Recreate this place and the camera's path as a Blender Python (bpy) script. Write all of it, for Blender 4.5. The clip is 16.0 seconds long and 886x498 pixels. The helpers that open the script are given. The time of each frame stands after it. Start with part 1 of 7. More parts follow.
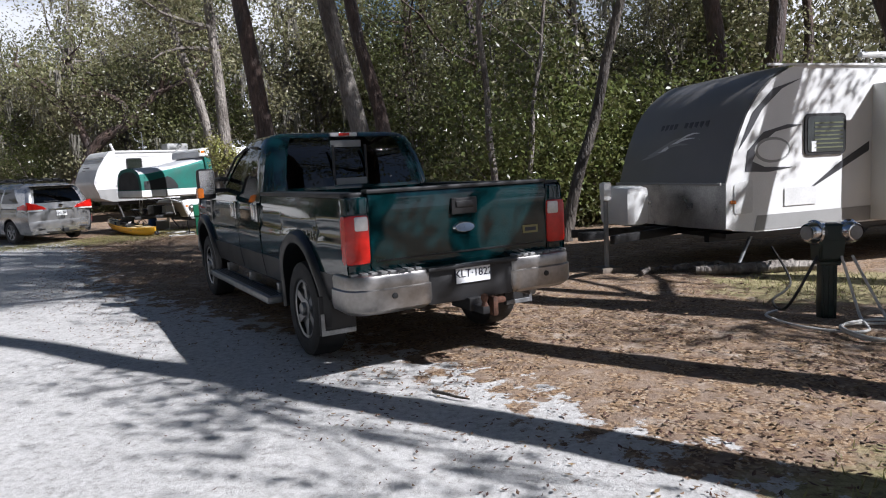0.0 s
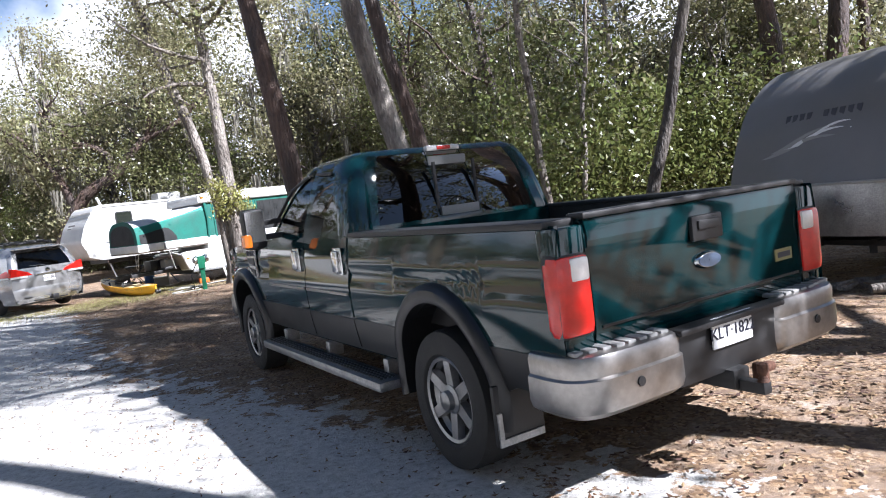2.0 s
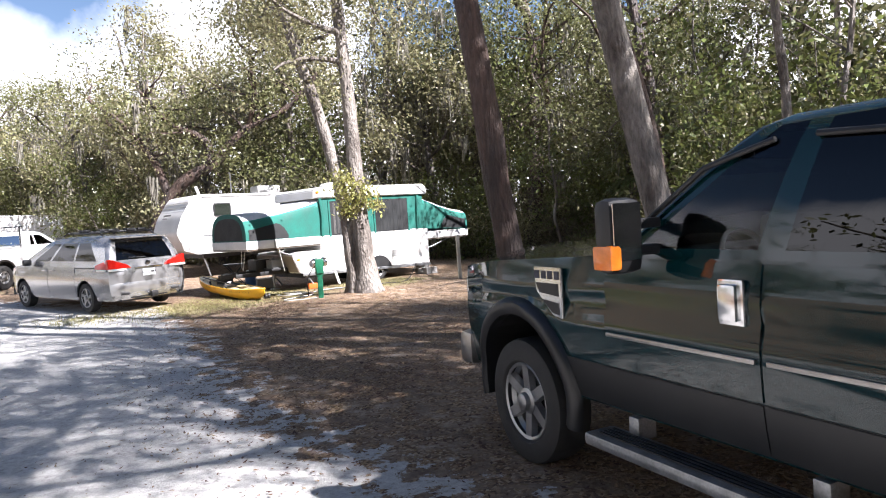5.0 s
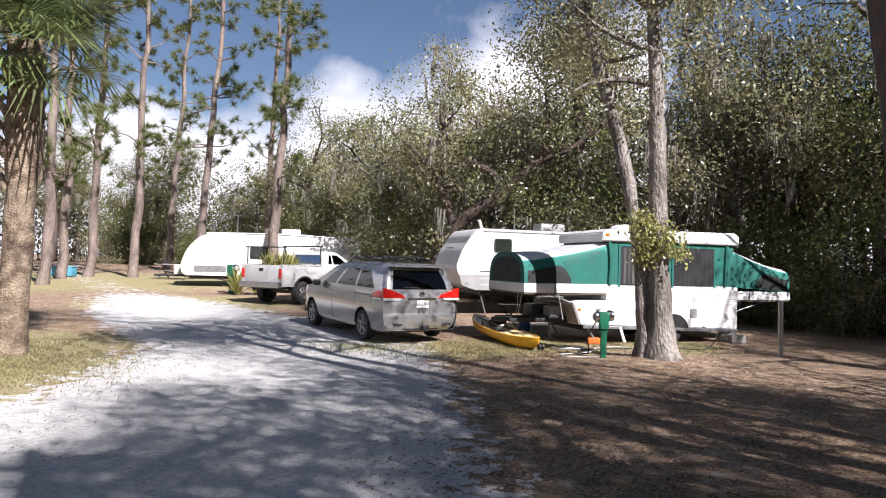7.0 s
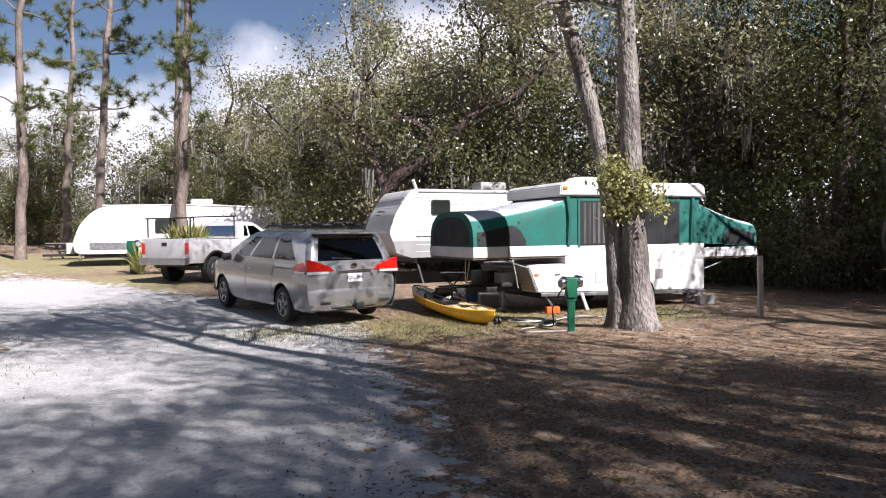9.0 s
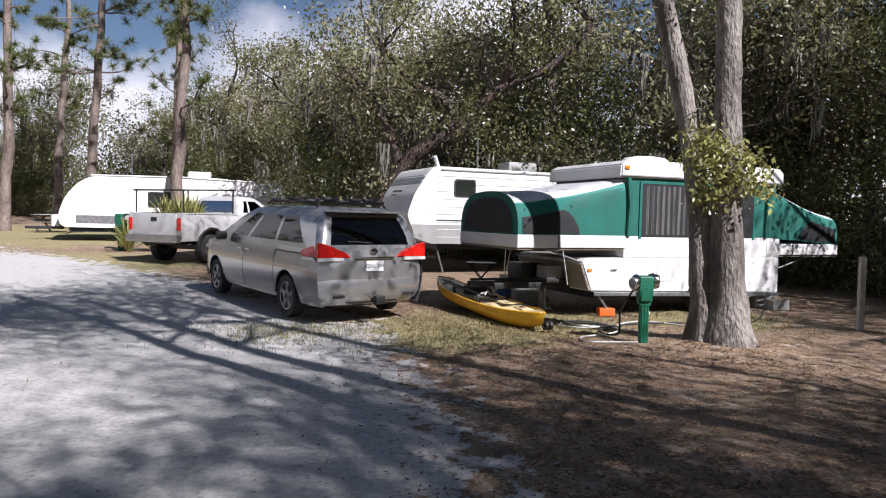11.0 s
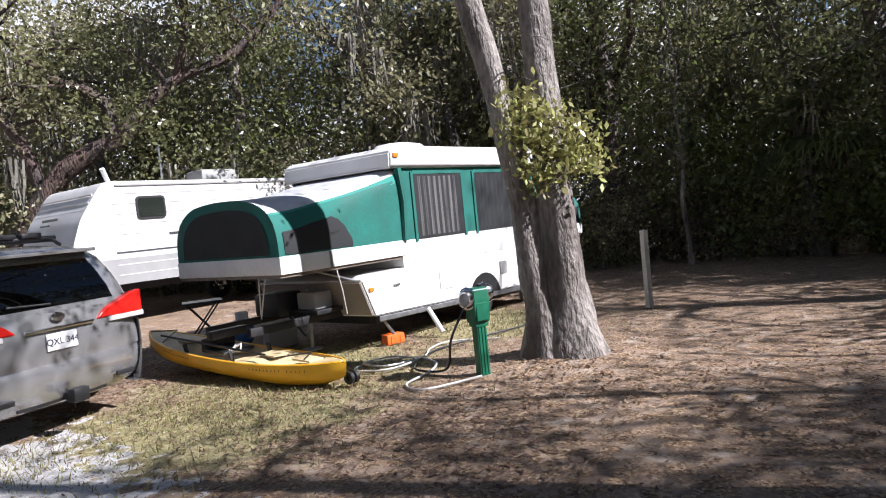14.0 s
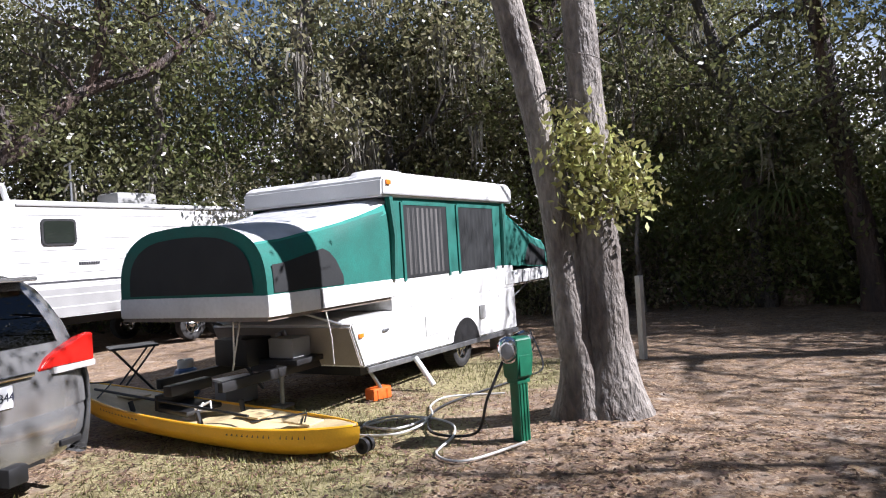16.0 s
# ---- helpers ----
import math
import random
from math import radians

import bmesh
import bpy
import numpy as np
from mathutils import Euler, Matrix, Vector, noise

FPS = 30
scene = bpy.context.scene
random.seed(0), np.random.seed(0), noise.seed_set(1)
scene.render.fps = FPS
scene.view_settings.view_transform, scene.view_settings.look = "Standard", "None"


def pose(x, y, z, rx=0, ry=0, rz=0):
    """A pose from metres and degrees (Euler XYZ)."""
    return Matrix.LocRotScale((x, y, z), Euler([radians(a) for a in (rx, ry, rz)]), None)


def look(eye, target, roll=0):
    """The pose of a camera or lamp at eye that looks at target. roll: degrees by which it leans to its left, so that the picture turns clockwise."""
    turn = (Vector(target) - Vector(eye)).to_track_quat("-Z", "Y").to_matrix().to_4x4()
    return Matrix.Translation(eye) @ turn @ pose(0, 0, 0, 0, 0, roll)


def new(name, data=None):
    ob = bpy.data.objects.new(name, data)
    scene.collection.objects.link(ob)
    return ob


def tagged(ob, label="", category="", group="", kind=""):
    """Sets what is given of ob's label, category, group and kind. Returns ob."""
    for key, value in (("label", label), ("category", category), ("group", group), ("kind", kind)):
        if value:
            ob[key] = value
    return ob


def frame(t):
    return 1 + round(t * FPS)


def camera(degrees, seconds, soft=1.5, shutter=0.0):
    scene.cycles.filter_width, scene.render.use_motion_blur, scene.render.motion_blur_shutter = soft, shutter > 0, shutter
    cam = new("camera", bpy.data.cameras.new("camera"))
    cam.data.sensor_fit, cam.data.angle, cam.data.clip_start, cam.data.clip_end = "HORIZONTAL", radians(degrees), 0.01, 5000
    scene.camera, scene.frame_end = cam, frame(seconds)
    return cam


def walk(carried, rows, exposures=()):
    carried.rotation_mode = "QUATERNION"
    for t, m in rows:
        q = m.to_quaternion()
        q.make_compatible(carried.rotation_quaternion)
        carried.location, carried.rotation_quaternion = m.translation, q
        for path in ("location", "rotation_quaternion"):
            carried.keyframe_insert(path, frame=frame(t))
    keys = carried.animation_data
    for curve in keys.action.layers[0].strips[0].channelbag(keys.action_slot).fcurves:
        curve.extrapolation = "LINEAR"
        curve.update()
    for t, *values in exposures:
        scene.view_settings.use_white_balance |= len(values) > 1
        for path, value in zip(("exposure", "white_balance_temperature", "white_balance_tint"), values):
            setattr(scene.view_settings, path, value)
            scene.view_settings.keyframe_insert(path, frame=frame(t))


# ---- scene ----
cam = camera(65.8, 16.0, soft=1.1)
METRES, EYE, TILT, LEAN, TURN = 18.23, 1.59, 0.0, 0.0, 0.0
ROWS = [
    (0.0, 0.0, 0.0, 0.0, -0.33, -6.7, 2.85),
    (0.5, -0.0164, 0.0291, 0.0035, -3.76, -3.9, 2.98),
    (1.0, -0.0327, 0.0551, 0.0018, -1.55, -6.62, 5.83),
    (1.5, -0.0536, 0.0822, 0.0009, -3.8, -8.97, 6.63),
    (2.0, -0.0702, 0.1102, 0.001, -1.97, -4.27, 7.29),
    (2.5, -0.0906, 0.1422, -0.0007, -3.33, -3.53, 5.07),
    (3.0, -0.11, 0.1747, 0.0057, -1.74, -1.16, 4.47),
    (5.5, -0.2021, 0.3019, 0.0061, 7.45, -2.9, 3.3),
    (6.0, -0.2099, 0.3381, 0.0084, 14.28, 1.11, 2.03),
    (6.5, -0.2234, 0.3591, 0.0083, 19.89, -0.17, 1.11),
    (7.0, -0.2312, 0.3818, 0.0087, 26.05, 1.26, -1.45),
    (7.5, -0.2452, 0.4119, 0.0043, 24.29, 2.37, 0.72),
    (8.0, -0.2614, 0.4414, 0.0058, 22.1, 1.01, 1.44),
    (8.5, -0.2752, 0.4685, 0.0032, 19.11, -1.54, -2.06),
    (9.0, -0.2947, 0.4934, 0.0042, 19.92, -1.4, 0.69),
    (9.5, -0.3122, 0.5205, 0.0044, 20.39, 1.23, -1.62),
    (12.0, -0.4007, 0.6472, -0.0007, 19.57, -4.86, -1.16),
    (12.5, -0.4142, 0.6742, 0.006, 9.44, -3.36, 0.22),
    (13.0, -0.4224, 0.6991, 0.0007, 0.22, -3.28, 3.22),
    (13.5, -0.4421, 0.7262, 0.0027, -8.04, -3.21, 2.31),
    (14.0, -0.4638, 0.742, 0.0041, -7.89, -2.85, 5.64),
    (14.5, -0.4754, 0.7602, 0.0043, -9.28, 0.49, 5.49),
    (15.0, -0.4907, 0.7775, 0.0051, -11.42, -0.05, 3.47),
    (15.5, -0.5082, 0.7944, 0.0064, -16.44, -0.56, 4.75),
    (16.0, -0.5249, 0.8152, 0.0063, -17.25, -0.06, 3.66),
]
walk(cam, [(t, pose(0, 0, EYE, TILT, LEAN, TURN) @ pose(METRES * x, METRES * y, METRES * z, 90 + pitch, roll, yaw)) for t, x, y, z, yaw, pitch, roll in ROWS],
     exposures=[(0.0, 0.85, 5950, 14), (1.0, 1.35, 5850, 14), (2.0, 1.9, 5850, 15), (3.0, 2.2, 5950, 17), (6.0, 1.95, 6250, 18), (7.0, 1.3, 6250, 19), (9.0, 1.15, 6200, 19), (12.0, 0.8, 6050, 18), (13.0, 1.2, 6000, 18), (16.0, 1.4, 5950, 18)])

# ---- light ----
SUN_AZ, SUN_EL = radians(116.2), radians(41)
SUN_DIR = Vector((math.sin(SUN_AZ) * math.cos(SUN_EL), math.cos(SUN_AZ) * math.cos(SUN_EL), math.sin(SUN_EL)))
sun_data = bpy.data.lights.new("sun", "SUN")
sun_data.energy, sun_data.angle, sun_data.color = 5.0, radians(0.53), (1.0, 0.97, 0.93)
sun_ob = new("sun", sun_data)
sun_ob.matrix_world = look(SUN_DIR * 60, (0, 0, 0))

world = bpy.data.worlds.new("world")
scene.world = world
world.use_nodes = True
wn, wl = world.node_tree.nodes, world.node_tree.links
sky = wn.new("ShaderNodeTexSky")
sky.sky_type, sky.sun_disc, sky.sun_elevation, sky.sun_rotation = "NISHITA", False, SUN_EL, SUN_AZ
sky.dust_density, sky.ozone_density = 0.15, 2.0
wco = wn.new("ShaderNodeTexCoord")
wno = wn.new("ShaderNodeTexNoise")
wno.inputs["Scale"].default_value, wno.inputs["Detail"].default_value = 2.6, 7
wra = wn.new("ShaderNodeValToRGB")
wra.color_ramp.elements[0].position, wra.color_ramp.elements[1].position = 0.24, 0.36
wmx = wn.new("ShaderNodeMixRGB")
wmx.inputs[2].default_value = (15.0, 15.1, 15.3, 1)
wl.new(wco.outputs["Generated"], wno.inputs["Vector"])
# the layer thickens towards the horizon
wxy, wma = wn.new("ShaderNodeSeparateXYZ"), wn.new("ShaderNodeMath")
wma.operation, wma.inputs[1].default_value = "MULTIPLY_ADD", -0.85
wl.new(wco.outputs["Generated"], wxy.inputs[0])
wl.new(wxy.outputs["Z"], wma.inputs[0])
wl.new(wno.outputs["Fac"], wma.inputs[2])
wl.new(wma.outputs[0], wra.inputs[0])
wl.new(wra.outputs[0], wmx.inputs[0])
wl.new(sky.outputs[0], wmx.inputs[1])
wl.new(wmx.outputs[0], wn["Background"].inputs[0])
wn["Background"].inputs[1].default_value = 0.035

# ---- materials ----


def mat(name, color, rough=0.6, metal=0.0, var=0.25, scale=6.0, fine=60.0, bump=0.15, coat=0.0, island=0.0, obj=0.0, tint=None, spec=0.5, stretch=None):
    """Painted or grown surface: base colour with broad stains, fine grain and relief."""
    m = bpy.data.materials.new(name)
    m.use_nodes = True
    n, l = m.node_tree.nodes, m.node_tree.links
    b = n["Principled BSDF"]
    co = n.new("ShaderNodeTexCoord")
    vec = co.outputs["Object"]
    if stretch:
        mp = n.new("ShaderNodeMapping")
        mp.inputs["Scale"].default_value = stretch
        l.new(vec, mp.inputs["Vector"])
        vec = mp.outputs["Vector"]
    big, small = n.new("ShaderNodeTexNoise"), n.new("ShaderNodeTexNoise")
    big.inputs["Scale"].default_value, big.inputs["Detail"].default_value = scale, 5
    small.inputs["Scale"].default_value, small.inputs["Detail"].default_value = fine, 4
    l.new(vec, big.inputs["Vector"])
    l.new(vec, small.inputs["Vector"])
    dark = tint if tint else tuple(c * (1 - var) for c in color)
    mix = n.new("ShaderNodeMixRGB")
    mix.inputs[1].default_value, mix.inputs[2].default_value = (*dark, 1), (*color, 1)
    ramp = n.new("ShaderNodeValToRGB")
    ramp.color_ramp.elements[0].position, ramp.color_ramp.elements[1].position = 0.35, 0.65
    l.new(big.outputs["Fac"], ramp.inputs[0])
    l.new(ramp.outputs[0], mix.inputs[0])
    mul = n.new("ShaderNodeMixRGB")
    mul.blend_type = "MULTIPLY"
    mul.inputs[0].default_value = min(1.0, var * 1.6)
    l.new(mix.outputs[0], mul.inputs[1])
    l.new(small.outputs["Fac"], mul.inputs[2])
    out = mul.outputs[0]
    if island or obj:
        src = n.new("ShaderNodeNewGeometry").outputs["Random Per Island"] if island else n.new("ShaderNodeObjectInfo").outputs["Random"]
        hsv = n.new("ShaderNodeHueSaturation")
        amount = island or obj
        for key, lo, hi in (("Value", 1 - amount, 1 + amount), ("Hue", 0.5 - 0.06 * amount, 0.5 + 0.05 * amount)):
            mr = n.new("ShaderNodeMapRange")
            mr.inputs["To Min"].default_value, mr.inputs["To Max"].default_value = lo, hi
            l.new(src, mr.inputs["Value"])
            l.new(mr.outputs[0], hsv.inputs[key])
        l.new(out, hsv.inputs["Color"])
        out = hsv.outputs[0]
    l.new(out, b.inputs["Base Color"])
    rr = n.new("ShaderNodeMapRange")
    rr.inputs["To Min"].default_value, rr.inputs["To Max"].default_value = max(0.02, rough * (1 - var)), min(1, rough * (1 + var))
    l.new(big.outputs["Fac"], rr.inputs["Value"])
    l.new(rr.outputs[0], b.inputs["Roughness"])
    b.inputs["Metallic"].default_value = metal
    b.inputs["Coat Weight"].default_value = coat
    b.inputs["Coat Roughness"].default_value = 0.06
    b.inputs["Specular IOR Level"].default_value = spec
    if bump:
        bp = n.new("ShaderNodeBump")
        bp.inputs["Strength"].default_value, bp.inputs["Distance"].default_value = bump, 0.01
        l.new(small.outputs["Fac"], bp.inputs["Height"])
        l.new(bp.outputs[0], b.inputs["Normal"])
    return m


def leaf_mat(name, color, trans=0.35, rough=0.45, island=0.45):
    """Leaves: each one a little different, letting some light through."""
    m = mat(name, color, rough, var=0.3, scale=0.35, fine=14, bump=0, island=island)
    n, l = m.node_tree.nodes, m.node_tree.links
    b = n["Principled BSDF"]
    tr, mx = n.new("ShaderNodeBsdfTranslucent"), n.new("ShaderNodeMixShader")
    l.new(b.inputs["Base Color"].links[0].from_socket, tr.inputs["Color"])
    mx.inputs[0].default_value = trans
    l.new(b.outputs[0], mx.inputs[1])
    l.new(tr.outputs[0], mx.inputs[2])
    l.new(mx.outputs[0], n["Material Output"].inputs["Surface"])
    return m


def glass_mat(name, tint, rough=0.01, ior=1.5):
    """Thin tinted pane: a clear mirror skin over tinted see-through glass."""
    m = bpy.data.materials.new(name)
    m.use_nodes = True
    n, l = m.node_tree.nodes, m.node_tree.links
    n.remove(n["Principled BSDF"])
    tr, gl, fr, mx = (n.new("ShaderNodeBsdfTransparent"), n.new("ShaderNodeBsdfGlossy"), n.new("ShaderNodeFresnel"), n.new("ShaderNodeMixShader"))
    tr.inputs[0].default_value = (*tint, 1)
    gl.inputs["Roughness"].default_value = rough
    fr.inputs[0].default_value = ior
    l.new(fr.outputs[0], mx.inputs[0])
    l.new(tr.outputs[0], mx.inputs[1])
    l.new(gl.outputs[0], mx.inputs[2])
    l.new(mx.outputs[0], n["Material Output"].inputs["Surface"])
    return m


M_GREEN = mat("dark green car paint", (0.0022, 0.021, 0.024), 0.05, 0.0, 0.2, 2.0, 500, 0.0, coat=0.0, spec=0.5)
M_DKGREY = mat("dark grey lower paint", (0.014, 0.0145, 0.016), 0.36, 0.0, 0.3, 3.0, 200, 0.05, spec=0.4)
M_BLACK = mat("black plastic", (0.015, 0.015, 0.016), 0.5, 0, 0.3, 8, 300, 0.1)
M_RUBBER = mat("tyre rubber", (0.03, 0.029, 0.028), 0.8, 0, 0.35, 12, 160, 0.4)
M_CHROME = mat("chrome", (0.72, 0.72, 0.72), 0.16, 1.0, 0.15, 5, 120, 0.02)
M_DUSTCHROME = mat("dusty chrome", (0.42, 0.4, 0.38), 0.3, 0.85, 0.25, 4, 30, 0.0)
M_ALLOY = mat("alloy wheel", (0.42, 0.42, 0.42), 0.35, 0.8, 0.25, 9, 120, 0.05)
M_STEEL = mat("galvanised steel", (0.42, 0.43, 0.44), 0.42, 0.8, 0.35, 9, 80, 0.1)
M_RUST = mat("rusty steel", (0.16, 0.07, 0.04), 0.85, 0.3, 0.5, 14, 90, 0.5)
M_RED = mat("red lens", (0.6, 0.014, 0.008), 0.2, 0, 0.2, 20, 220, 0.15, coat=0.3)
M_CLEARLENS = mat("clear lens", (0.7, 0.68, 0.66), 0.12, 0.2, 0.15, 20, 220, 0.2, coat=0.8)
M_AMBER = mat("amber lens", (0.85, 0.22, 0.02), 0.15, 0, 0.2, 20, 220, 0.2, coat=0.8)
M_TINT = glass_mat("dark tinted glass", (0.018, 0.02, 0.02))
M_CLEAR = glass_mat("clear car glass", (0.55, 0.6, 0.57))
M_SEAT = mat("grey seat cloth", (0.12, 0.115, 0.11), 0.9, 0, 0.3, 5, 120, 0.2)
M_PLATE = mat("white plate", (0.75, 0.76, 0.76), 0.45, 0, 0.12, 8, 200, 0.03)
M_INK = mat("dark lettering", (0.02, 0.022, 0.04), 0.5, 0, 0.2, 8, 200, 0.03)
M_BADGE = mat("blue grey badge", (0.12, 0.17, 0.26), 0.3, 0.3, 0.2, 30, 200, 0.03, coat=0.5)
M_SILVER = mat("silver van paint", (0.36, 0.358, 0.355), 0.24, 0.7, 0.05, 2.0, 400, 0.0, coat=0.9)
M_WHITEPAINT = mat("white gelcoat", (0.74, 0.74, 0.72), 0.38, 0, 0.12, 1.3, 60, 0.05, coat=0.2)
# the white is greyed to stand for tree shade on the far pickup
M_PICKUPSHADED = mat("dulled white car paint", (0.5, 0.5, 0.49), 0.32, 0, 0.14, 1.6, 80, 0.02, coat=0.3)
M_WHITEMETAL = mat("white siding", (0.68, 0.68, 0.66), 0.45, 0, 0.16, 1.7, 40, 0.08)
M_GREYCAP = mat("grey fibreglass cap", (0.17, 0.165, 0.16), 0.4, 0, 0.15, 1.5, 90, 0.04, coat=0.2)
M_GREYPAINT = mat("mid grey paint", (0.3, 0.3, 0.29), 0.5, 0, 0.15, 2, 90, 0.05)
M_DARKDECAL = mat("dark grey decal", (0.06, 0.06, 0.065), 0.4, 0, 0.2, 4, 90, 0.02)
M_TREAD = mat("polished tread plate", (0.55, 0.55, 0.56), 0.3, 0.9, 0.3, 5, 45, 0.5)
M_TEAL = mat("teal green canvas", (0.004, 0.15, 0.115), 0.75, 0, 0.3, 2.2, 55, 0.25)
M_TEALTAPE = mat("bright teal tape", (0.01, 0.24, 0.19), 0.6, 0, 0.2, 3, 55, 0.15)
M_MESH = mat("dark window mesh", (0.009, 0.011, 0.012), 0.7, 0, 0.3, 3, 300, 0.15)
M_VINYL = mat("white vinyl canvas", (0.72, 0.72, 0.7), 0.6, 0, 0.14, 2.2, 25, 0.3)
M_TARP = mat("silver white tent top", (0.62, 0.63, 0.64), 0.55, 0, 0.2, 3.5, 9, 0.7)
M_YELLOW = mat("yellow moulded plastic", (0.95, 0.5, 0.02), 0.38, 0, 0.14, 2.5, 60, 0.08)
M_PEDGREEN = mat("green enamelled metal", (0.006, 0.15, 0.075), 0.42, 0, 0.3, 7, 90, 0.08)
M_PEDDARK = mat("dark green enamel", (0.012, 0.03, 0.024), 0.45, 0, 0.3, 7, 90, 0.08)
M_HOSE = mat("white water hose", (0.62, 0.61, 0.57), 0.5, 0, 0.2, 9, 60, 0.05)
M_ORANGE = mat("orange plastic", (0.85, 0.16, 0.02), 0.45, 0, 0.2, 9, 90, 0.08)
M_BLUETANK = mat("blue painted tank", (0.05, 0.14, 0.32), 0.35, 0, 0.2, 8, 90, 0.05)
M_POST = mat("weathered white post", (0.55, 0.53, 0.48), 0.8, 0, 0.3, 9, 70, 0.4, stretch=(1, 1, 0.2))
M_WOOD = mat("weathered wood", (0.27, 0.22, 0.17), 0.85, 0, 0.4, 6, 50, 0.5, stretch=(1, 1, 0.15))
M_BLOCK = mat("concrete block", (0.42, 0.41, 0.39), 0.9, 0, 0.25, 8, 60, 0.5)
M_BARK = mat("oak bark", (0.21, 0.18, 0.15), 0.95, 0, 0.6, 3.2, 22, 1.0, tint=(0.075, 0.06, 0.05), stretch=(1, 1, 0.28))
M_BARKPALE = mat("pale lichen bark", (0.48, 0.43, 0.375), 0.95, 0, 0.6, 3.4, 24, 1.0, tint=(0.14, 0.11, 0.09), stretch=(1, 1, 0.35))
M_BARKRED = mat("red brown bark", (0.16, 0.1, 0.075), 0.95, 0, 0.6, 3.4, 22, 1.0, tint=(0.055, 0.038, 0.032), stretch=(1, 1, 0.28))
M_PINE = mat("pine bark", (0.34, 0.27, 0.22), 0.95, 0, 0.5, 3, 14, 1.0, tint=(0.15, 0.11, 0.09), stretch=(1, 1, 0.4))
M_PALM = mat("palm trunk", (0.46, 0.36, 0.25), 0.95, 0, 0.45, 5, 30, 0.8, tint=(0.15, 0.1, 0.065))
M_OAKLEAF = leaf_mat("oak leaves", (0.205, 0.21, 0.085), 0.4, 0.4, 0.38)
M_OAKLEAF_B = leaf_mat("olive oak leaves", (0.35, 0.33, 0.175), 0.4, 0.42, 0.36)
M_SHRUBLEAF = leaf_mat("glossy shrub leaves", (0.175, 0.2, 0.06), 0.38, 0.3, 0.4)
M_DRYLEAF = leaf_mat("dry undergrowth", (0.3, 0.25, 0.16), 0.4, 0.7)
M_YELLOWLEAF = leaf_mat("yellow green sprout leaves", (0.5, 0.49, 0.17), 0.4, 0.4)
M_NEEDLE = leaf_mat("pine needles", (0.16, 0.19, 0.05), 0.35, 0.5)
M_FROND = leaf_mat("palm fronds", (0.18, 0.23, 0.08), 0.35, 0.35)
M_MOSS = leaf_mat("spanish moss", (0.34, 0.32, 0.26), 0.3, 0.9)
M_LITTER = leaf_mat("fallen leaves", (0.2, 0.12, 0.07), 0.1, 0.8, 0.6)
M_GRASS = leaf_mat("thin grass", (0.31, 0.29, 0.11), 0.4, 0.6)
M_FARLEAF = leaf_mat("distant leaves", (0.16, 0.16, 0.08), 0.4, 0.6, 0.35)


M_CURTAIN = mat("pale striped curtain", (0.2, 0.19, 0.18), 0.8, 0, 0.5, 14, 60, 0.2, stretch=(1, 1, 0.05), tint=(0.04, 0.04, 0.04))
for bark in (M_BARK, M_BARKPALE, M_BARKRED, M_PINE, M_PALM):
    for node in bark.node_tree.nodes:
        if node.type == "BUMP":
            node.inputs["Distance"].default_value = 0.06


